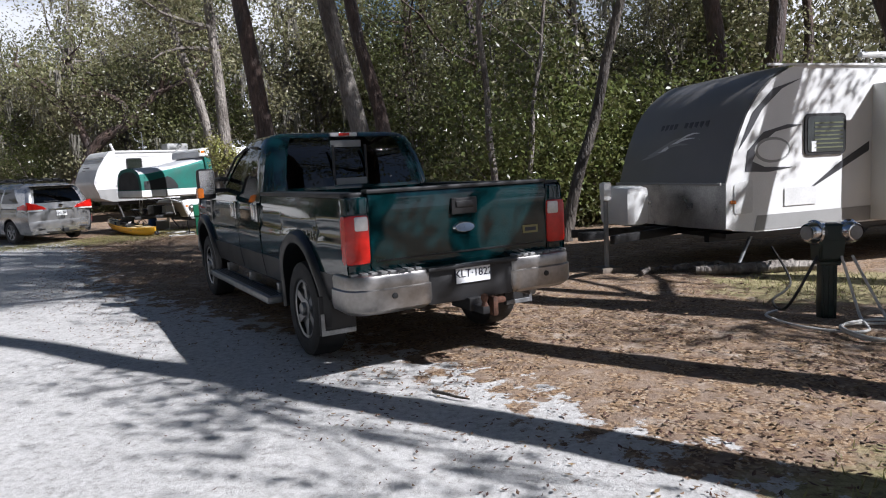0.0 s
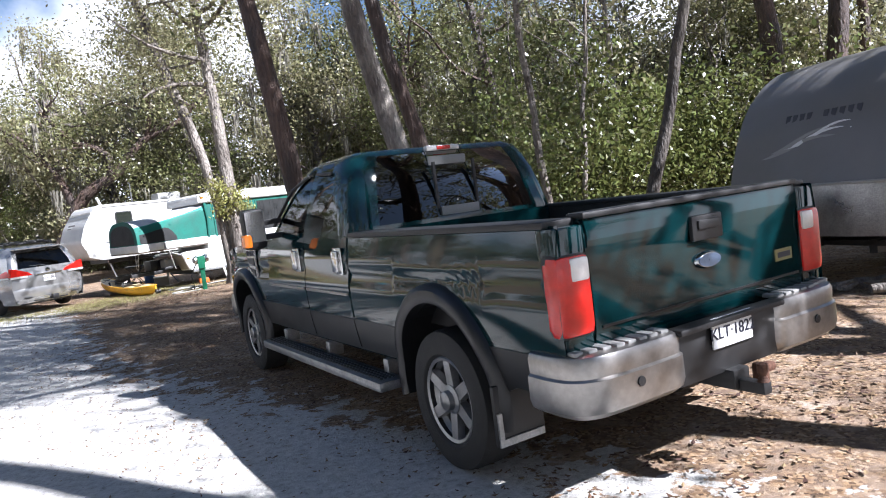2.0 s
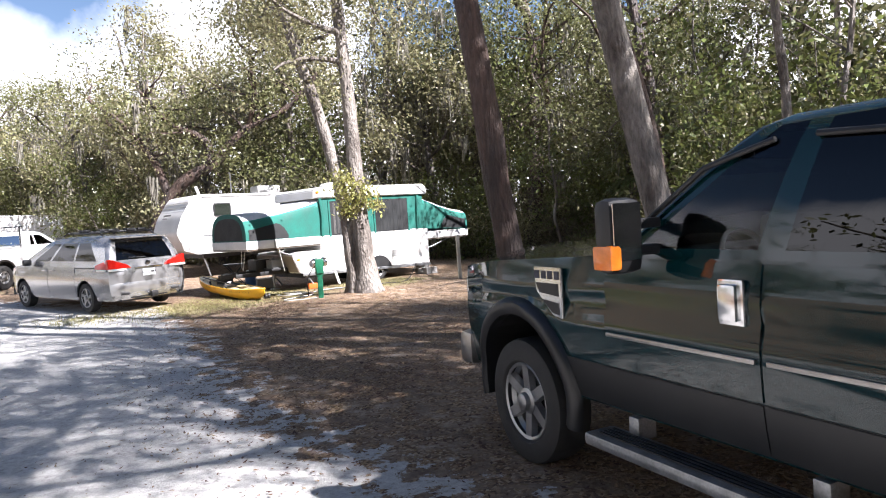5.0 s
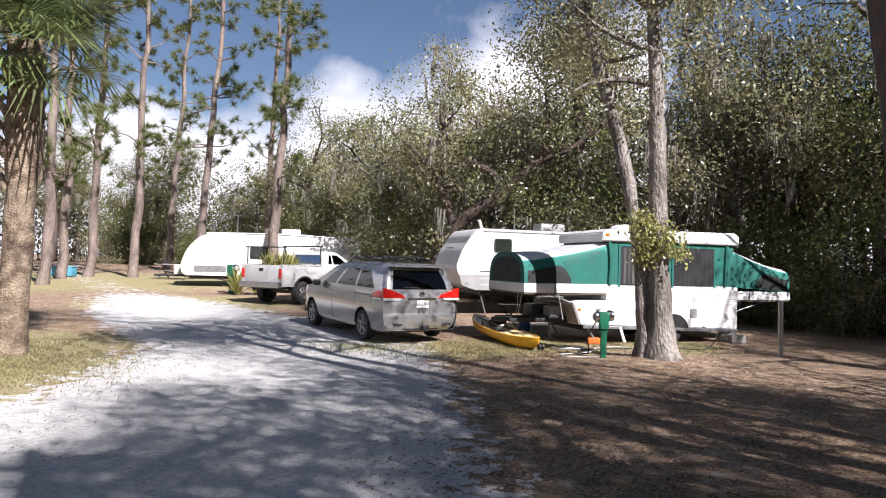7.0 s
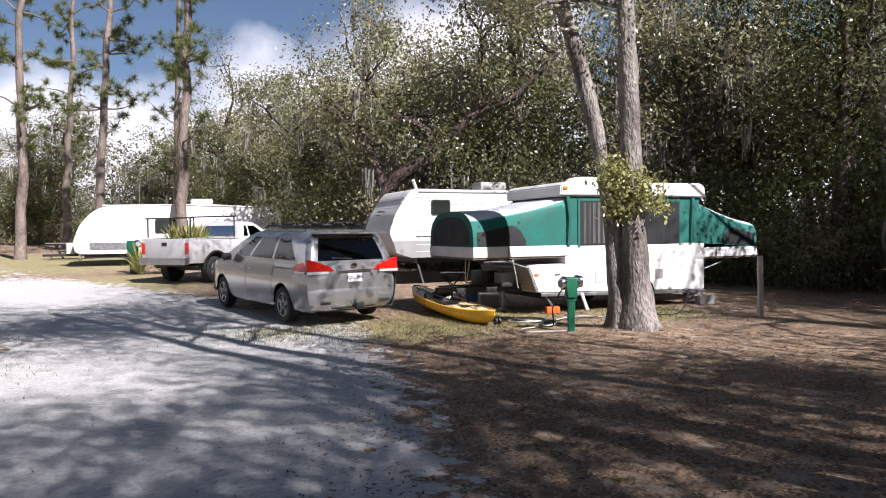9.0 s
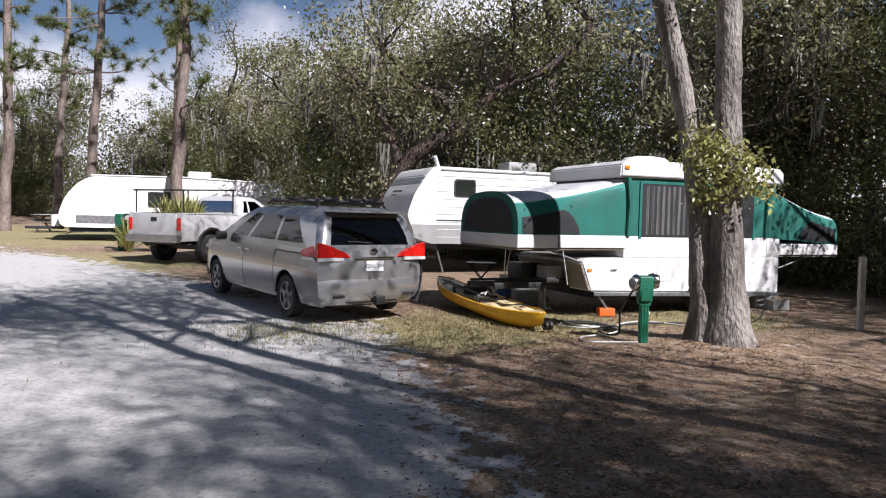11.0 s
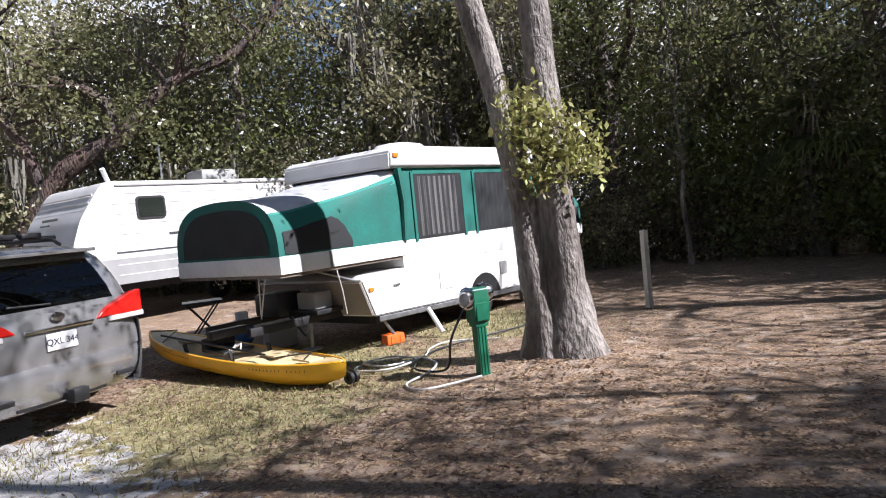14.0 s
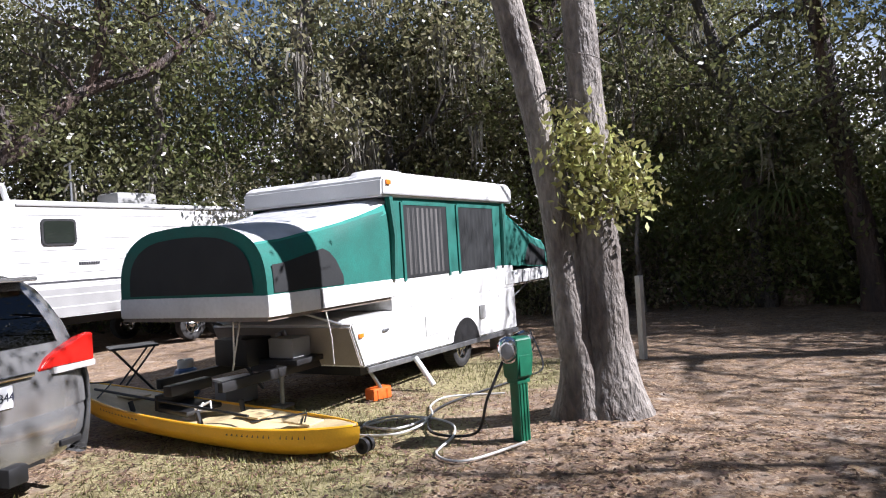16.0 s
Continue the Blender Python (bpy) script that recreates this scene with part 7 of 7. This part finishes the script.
def build_kayak():
    a, b = Vector((-11.3, 23.4, 0)), Vector((-8.66, 20.6, 0))
    d = b - a
    t = thing("kayak", pose(*((a + b) / 2), 0, 3, math.degrees(math.atan2(d.y, d.x))), "yellow sit-on-top fishing kayak lying on the ground", "kayak")
    L = d.length
    bm = bmesh.new()
    rows = []
    for i in range(33):
        u = -1 + 2 * i / 32
        w = 0.36 * max(0.0, 1 - abs(u) ** 2.6) ** 0.75 + 0.004
        keel = 0.02 + 0.2 * abs(u) ** 5
        deck = 0.27 + 0.1 * abs(u) ** 2.2
        ring = []
        for k in range(15):
            a2 = math.pi * k / 14
            y = -w * math.cos(a2)
            z = keel + (deck - keel) * (1 - math.sin(a2) ** 0.7)
            ring.append(Vector((u * L / 2 * (1 + 0.02 * (1 - k / 14)), y, z)))
        rows.append(ring)
    grid(bm, rows)
    hull = part("hull", bm, M_YELLOW, t, "yellow moulded hull", True)
    bm = bmesh.new()
    rows = []
    for i in range(33):
        u = -1 + 2 * i / 32
        w = 0.36 * max(0.0, 1 - abs(u) ** 2.6) ** 0.75 + 0.004
        deck = 0.27 + 0.1 * abs(u) ** 2.2
        dip = 0.1 * math.exp(-((u + 0.05) / 0.25) ** 4) + 0.07 * math.exp(-((u - 0.6) / 0.16) ** 4)
        rows.append([Vector((u * L / 2, w * k / 5, deck + 0.02 * (1 - (k / 5) ** 2) - dip * (1 - abs(k / 5) ** 4))) for k in range(-5, 6)])
    grid(bm, rows)
    part("deck", bm, M_KDECK, t, "faded tan yellow deck", True)
    bm = bmesh.new()
    for s in (-1, 1):
        tube(bm, [(u * L / 2, s * (0.36 * max(0.0, 1 - abs(u) ** 2.6) ** 0.75 + 0.004), 0.272 + 0.1 * abs(u) ** 2.2) for u in [-0.99 + 1.98 * i / 40 for i in range(41)]], 0.014, 6)
    part("gunwale", bm, M_YELLOW, t, "raised yellow rim", True)
    part("seat", boxes((-0.1, 0, 0.3, 0.42, 0.44, 0.05, 0.02), (-0.32, 0, 0.36, 0.06, 0.44, 0.16, 0.02)), M_BLACK, t, "black padded seat", True)
    for x in (0.75, -0.95, 1.35):
        part("hatch", boxes((x, 0, 0.31 + 0.02 * abs(x), 0.3, 0.2, 0.02, 0.008)), M_KDECK, t, "faded tan deck hatch", True)
    for x in (-0.6, 0.35):
        for s in (-1, 1):
            part("rod_holder", tubes(([(x, s * 0.26, 0.24), (x - 0.04, s * 0.27, 0.36)], 0.025)), M_BLACK, t, "", True)
    part("paddle", tubes(([(-1.3, -0.2, 0.4), (0.9, -0.22, 0.38)], 0.014)), M_BLACK, t, "black paddle shaft", True)
    part("bungee", tubes(([(0.95, -0.24, 0.34), (1.3, 0.1, 0.38), (1.5, -0.16, 0.39)], 0.008), ([(-1.2, -0.24, 0.33), (-1.5, 0.14, 0.39), (-1.7, -0.12, 0.4)], 0.008)), M_BLACK, t, "black bungee cord")
    part("rope", tubes(([(0.2, -0.2, 0.36), (0.3, -0.1, 0.42), (0.42, -0.2, 0.37), (0.3, -0.24, 0.36), (0.22, -0.12, 0.4)], 0.012)), M_HOSE, t, "coiled white rope", True)
    for x0, n, mt in ((-1.05, 12, M_DARKDECAL), (0.75, 9, M_DARKDECAL), (1.3, 5, M_DARKDECAL)):
        for k in range(n):
            x = x0 + 0.055 * k
            u = x / (L / 2)
            w = 0.36 * max(0.0, 1 - abs(u) ** 2.6) ** 0.75
            part("letter_bar", boxes((x, -w * 0.965 - 0.006, 0.235 + 0.06 * abs(u) ** 2, 0.036, 0.012, 0.045, 0.003)), mt, hull)
    bm = bmesh.new()
    for s in (-1, 1):
        lathe(bm, [(0.03, -0.02), (0.065, -0.02), (0.065, 0.02), (0.03, 0.02)], pose(L / 2 + 0.05, 0.05 + s * 0.035, 0.2, 90), 18)
    part("rudder_wheel", bm, M_BLACK, t, "black bow fitting", True)


build_kayak()

# ---- pedestals, hoses, post and camp gear ----


def hose(pts, r, material, label, name="water_hose"):
    t = thing(name, Matrix(), label, "hose")
    bm = bmesh.new()
    tube(bm, smooth_path(pts, len(pts) * 9), r, 8)
    part("hose_line", bm, material, t, "", True)
    return t


def pedestal(m, body_mat, label, heads):
    t = thing("power_pedestal", m, label, "power pedestal")
    part("post", boxes((0, 0, 0.25, 0.14, 0.14, 0.54, 0.012)), body_mat, t, "", True)
    for k in (-1, 0, 1):
        part("post_rib", boxes((0.045 * k, -0.073, 0.25, 0.012, 0.012, 0.5)), body_mat, t)
    part("collar", boxes((0, 0, 0.52, 0.19, 0.17, 0.04, 0.01)), body_mat, t, "", True)
    bm = bmesh.new()
    prism(bm, rounded([(-0.1, 0.54), (0.11, 0.54), (0.13, 0.8), (0.08, 0.9), (-0.12, 0.9), (-0.13, 0.72)], 3, 0.03), -0.11, 0.22, "x", 0.008)
    part("cabinet", bm, body_mat, t, "enamelled outlet cabinet", True)
    part("cabinet_door", boxes((0, -0.125, 0.66, 0.17, 0.012, 0.18, 0.004)), body_mat, t)
    for x, y, z, rx, rz in heads:
        bm = bmesh.new()
        lathe(bm, [(0.1, -0.06), (0.112, 0.0), (0.118, 0.02), (0.102, 0.03), (0.098, 0.08), (0.08, 0.115), (0.001, 0.125)], pose(x, y, z, rx, 0, rz), 24)
        meter = part("meter", bm, M_CHROME, t, "round glass electric meter", True)
        bm = bmesh.new()
        lathe(bm, [(0.065, 0.121), (0.001, 0.13)], pose(x, y, z, rx, 0, rz), 20)
        part("meter_dial", bm, M_GREYPAINT, meter)
    return t


pedestal(pose(-7.25, 20.37, 0, 0, 0, 20) @ Matrix.Diagonal((0.8, 0.8, 1, 1)), M_PEDGREEN, "green metal power pedestal with glass meter beside the oak", [(-0.14, -0.02, 0.8, 90, -50), (0.14, 0.06, 0.82, 90, 80)])
pedestal(pose(3.65, 6.45, 0, 0, 0, -10), M_PEDDARK, "dark green power pedestal with two meters and white hose", [(-0.12, -0.05, 0.82, 90, -60), (0.15, -0.05, 0.82, 90, 20)])
pedestal(pose(-24.3, 28.4, ground_z(-24.3, 28.4)) @ Matrix.Scale(1.3, 4), M_PEDGREEN, "green metal power pedestal beside the white pickup", [(0.14, 0.0, 0.8, 90, 60)])
hose([(-7.3, 20.2, 0.03), (-7.9, 20.0, 0.02), (-8.05, 20.3, 0.02), (-7.75, 20.75, 0.02), (-7.65, 21.2, 0.02), (-7.9, 21.6, 0.02), (-8.4, 21.5, 0.03), (-8.55, 21.2, 0.03), (-8.2, 21.0, 0.04), (-7.85, 21.3, 0.05), (-8.1, 21.62, 0.05), (-8.45, 21.4, 0.06), (-8.2, 21.1, 0.06), (-7.75, 21.5, 0.03), (-7.6, 22.0, 0.02), (-7.3, 22.3, 0.02), (-6.7, 22.1, 0.02)], 0.011, M_HOSE, "white water hose coiled on the ground by the pedestal")
hose([(-7.38, 20.36, 0.72), (-7.55, 20.36, 0.4), (-7.6, 20.6, 0.05), (-7.9, 21.0, 0.02), (-7.5, 21.9, 0.02), (-6.2, 22.8, 0.02), (-5.6, 23.4, 0.02), (-5.4, 24.2, 0.4)], 0.013, M_BLACK, "black power cord from pedestal to pop-up camper", "electric_cable")
hose([(3.7, 6.3, 0.6), (3.75, 6.1, 0.1), (3.6, 5.75, 0.02), (3.2, 6.0, 0.02), (3.1, 6.5, 0.02), (3.3, 6.7, 0.02)], 0.013, M_HOSE, "white hose trailing across leaf litter")
hose([(3.8, 6.3, 0.6), (3.95, 6.0, 0.05), (3.8, 5.5, 0.02), (3.45, 5.5, 0.02), (3.5, 5.95, 0.03), (3.95, 5.9, 0.03), (3.95, 5.45, 0.04), (3.5, 5.42, 0.04), (3.45, 5.85, 0.05), (3.9, 6.0, 0.05), (4.4, 5.6, 0.02), (5.0, 5.4, 0.02)], 0.013, M_HOSE, "white hose coiled beside the dark pedestal")
hose([(3.55, 6.4, 0.62), (3.3, 6.5, 0.1), (3.5, 7.2, 0.02), (4.2, 8.2, 0.02), (4.5, 9.3, 0.3)], 0.014, M_BLACK, "black power cord running to the trailer", "electric_cable")

post = thing("marker_post", pose(-4.14, 23.22, 0, 1.0, -1.0, 20), "weathered white square wooden marker post in leaf litter", "post")
part("post_shaft", boxes((0, 0, 0.55, 0.085, 0.085, 1.2, 0.008)), M_POST, post)

block = thing("wheel_chock", pose(-8.02, 22.75, 0, 0, 0, 30), "orange plastic levelling block under the camper corner", "levelling block")
part("chock_body", boxes((0, 0, 0.07, 0.28, 0.16, 0.14, 0.02)), M_ORANGE, block, "", True)
part("chock_rib", boxes((-0.07, -0.083, 0.07, 0.02, 0.01, 0.1), (0.07, -0.083, 0.07, 0.02, 0.01, 0.1)), M_ORANGE, block)

tank = thing("propane_tank", pose(-10.2, 24.2, 0), "blue and white propane tank standing under the bunk", "propane tank")
bm = bmesh.new()
lathe(bm, [(0.11, 0.0), (0.115, 0.03), (0.15, 0.06), (0.155, 0.15), (0.155, 0.3), (0.13, 0.38), (0.06, 0.42), (0.001, 0.425)], seg=24)
part("tank_body", bm, M_BLUETANK, tank, "blue tank body", True)
bm = bmesh.new()
lathe(bm, [(0.1, 0.4), (0.1, 0.5), (0.09, 0.5), (0.09, 0.4)], seg=20)
part("collar", bm, M_WHITEPAINT, tank, "white handle collar", True)
part("valve", boxes((0, 0, 0.46, 0.05, 0.05, 0.08, 0.01)), M_STEEL, tank)

bucket = thing("gear_box", pose(-9.6, 23.6, 0, 0, 0, 25), "grey storage box under the camper tongue", "storage box")
part("box_body", boxes((0, 0, 0.14, 0.42, 0.3, 0.26, 0.02)), M_GREYPAINT, bucket, "", True)
part("lid", boxes((0, 0, 0.285, 0.45, 0.33, 0.03, 0.01)), M_WHITEPAINT, bucket, "white lid", True)

chair = thing("folding_stand", pose(-10.9, 24.9, 0, 0, 0, 15), "dark folding camp stand under the bunk", "camp stand")
for s in (-1, 1):
    part("stand_leg", tubes(([(-0.25, s * 0.2, 0.02), (0.25, s * 0.2, 0.65)], 0.013)), M_BLACK, chair)
    part("stand_leg", tubes(([(0.25, s * 0.2, 0.02), (-0.25, s * 0.2, 0.65)], 0.013)), M_BLACK, chair)
part("stand_top", boxes((0, 0, 0.66, 0.6, 0.45, 0.03, 0.01)), M_BLACK, chair)

for i, (x, y, rz, h) in enumerate(((-5.1, 25.3, 40, 0.2), (-5.35, 25.5, 30, 0.4))):
    blk = thing("concrete_block", pose(x, y, 0, 0, 0, rz), "grey concrete block stacked under the camper rear", "concrete block", "blocks under the camper")
    for k in range(int(h / 0.19)):
        z = 0.095 + 0.193 * k
        for s in (-1, 1):
            part("face_shell", boxes((0, s * 0.08, z, 0.39, 0.03, 0.19, 0.004)), M_BLOCK, blk)
        for xx in (-0.178, 0, 0.178):
            part("web", boxes((xx, 0, z, 0.03, 0.128, 0.186, 0.002)), M_BLOCK, blk)

# fallen branches and log under the grey and white trailer
rng_log = np.random.default_rng(8)
for i in range(12):
    u = i / 11
    x, y = 2.9 + 2.1 * u, 9.6 - 0.5 * u + rng_log.normal(0, 0.12)
    lg = thing("fallen_branch", Matrix.Translation((x, y, 0.0)), "pale broken branch lying in front of the trailer", "branch", "branches by the trailer")
    bm = bmesh.new()
    a = rng_log.uniform(-0.5, 0.5)
    ln = rng_log.uniform(0.3, 0.9)
    r = rng_log.uniform(0.012, 0.04)
    p = [tuple(np.array([math.cos(a), math.sin(a), 0]) * ln * (k / 5 - 0.5) + np.array([0, rng_log.normal(0, 0.03), r + abs(rng_log.normal(0, 0.03))])) for k in range(6)]
    tube(bm, p, [r * (1 - 0.1 * k) for k in range(6)], 7, 0.2)
    part("branch_stem", bm, M_BARKPALE, lg, "", True)
lg = thing("fallen_log", Matrix.Translation((4.3, 9.05, 0.0)), "pale bark-stripped log lying in front of the trailer", "log")
bm = bmesh.new()
tube(bm, [(-0.9, 0.1, 0.06), (-0.4, 0.0, 0.07), (0.2, 0.03, 0.07), (0.9, -0.05, 0.06)], [0.05, 0.075, 0.08, 0.06], 12, 0.15)
part("log_stem", bm, M_BARKPALE, lg, "", True)
st = thing("fallen_branch", Matrix.Translation((0.0, 4.64, 0.0)), "dry stick lying on the sandy lane edge", "branch")
bm = bmesh.new()
tube(bm, [(-0.12, 0.11, 0.015), (-0.03, 0.03, 0.018), (0.04, -0.03, 0.012), (0.13, -0.1, 0.015)], [0.014, 0.012, 0.01, 0.006], 7, 0.2)
part("branch_stem", bm, M_BARK, st, "", True)

# far site beyond the pines
table = thing("picnic_table", pose(-33, 33.5, ground_z(-33, 33.5), 0, 0, 20), "weathered wooden picnic table under the pines", "picnic table")
for k in range(5):
    part("top_plank", boxes((0, -0.3 + 0.15 * k, 0.75, 1.9, 0.135, 0.04, 0.006)), M_WOOD, table)
for s in (-1, 1):
    part("bench_plank", boxes((0, s * 0.65, 0.45, 1.9, 0.26, 0.04, 0.006)), M_WOOD, table)
    part("leg", tubes(([(s * 0.7, -0.6, 0.0), (s * 0.7, 0.2, 0.75)], 0.04), ([(s * 0.7, 0.6, 0.0), (s * 0.7, -0.2, 0.75)], 0.04)), M_WOOD, table)
part("cloth", boxes((0, 0, 0.775, 2.0, 0.85, 0.01, 0.004)), M_VINYL, table, "white table cover")
tote = thing("storage_tub", pose(-37.5, 30.2, ground_z(-37.5, 30.2), 0, 0, 30), "blue plastic tub standing under the pines", "storage tub")
part("tub_body", boxes((0, 0, 0.25, 1.2, 0.7, 0.5, 0.08)), mat("light blue plastic", (0.1, 0.36, 0.5), 0.5), tote, "", True)
part("tub_lid", boxes((0, 0, 0.52, 1.25, 0.75, 0.06, 0.02)), mat("pale blue lid", (0.3, 0.5, 0.6), 0.5), tote, "pale blue lid", True)

# ---- fallen leaves and grass, too many to count ----


def scatter():
    rng = np.random.default_rng(3)
    v, f = [], []

    def leaf(x, y, size, tilt):
        z = ground_height(x, y) + 0.012
        a = rng.uniform(0, 2 * math.pi)
        c, s = math.cos(a) * size, math.sin(a) * size
        h = rng.normal(0, tilt, 4)
        k = len(v)
        v.extend([(x - c * 0.5, y - s * 0.5, z + abs(h[0])), (x - s * 0.22, y + c * 0.22, z + abs(h[1]) * 0.4), (x + c * 0.5, y + s * 0.5, z + abs(h[2])), (x + s * 0.22, y - c * 0.22, z + abs(h[3]) * 0.4)])
        f.append((k, k + 1, k + 2, k + 3))

    # drifts of fallen leaves beside the lane, thinner on the sand
    n = 0
    while n < 34000:
        u = rng.random()
        along = 1.0 + 26 * u
        d = rng.normal(1.6, 3.4)
        x, y = 0.84 * d - 0.54 * along, 0.54 * d + 0.84 * along
        lm = lane_mask(x, y)
        drift = 0.5 + 0.9 * noise.noise((x * 0.7, y * 0.7, 2.0))
        if rng.random() < max(0.012, (1 - lm) * drift + 0.015) and not (d < -7 or d > 11):
            leaf(x, y, rng.uniform(0.03, 0.08) * (1 - 0.55 * lm), 0.008)
            n += 1
    ob = mesh_from("fallen_leaves", v, f, M_LITTER, None, "brown fallen leaves scattered over sand and litter", False, "stuff", "leaves")
    # thin grass
    v2, f2 = [], []
    for cx, cy, r, n in ((-9.9, 20.0, 1.4, 3000), (-9.0, 21.6, 1.5, 2500), (-14.6, 13.2, 1.6, 5000), (-17.0, 14.5, 1.8, 3000), (-6.3, 23.3, 1.2, 1500), (2.4, 2.7, 0.6, 700), (-11.9, 19.0, 1.0, 1800), (4.6, 8.1, 0.9, 900)):
        for _ in range(n):
            x, y = cx + rng.normal(0, r * 0.6), cy + rng.normal(0, r * 0.6)
            z = ground_height(x, y)
            a, h = rng.uniform(0, 2 * math.pi), rng.uniform(0.02, 0.07)
            c, s = math.cos(a) * 0.006, math.sin(a) * 0.006
            k = len(v2)
            v2.extend([(x - c, y - s, z), (x + c, y + s, z), (x + rng.normal(0, 0.03), y + rng.normal(0, 0.03), z + h)])
            f2.append((k, k + 1, k + 2))
    mesh_from("grass", v2, f2, M_GRASS, None, "thin yellow green grass in sunny patches", False, "stuff", "grass")


scatter()
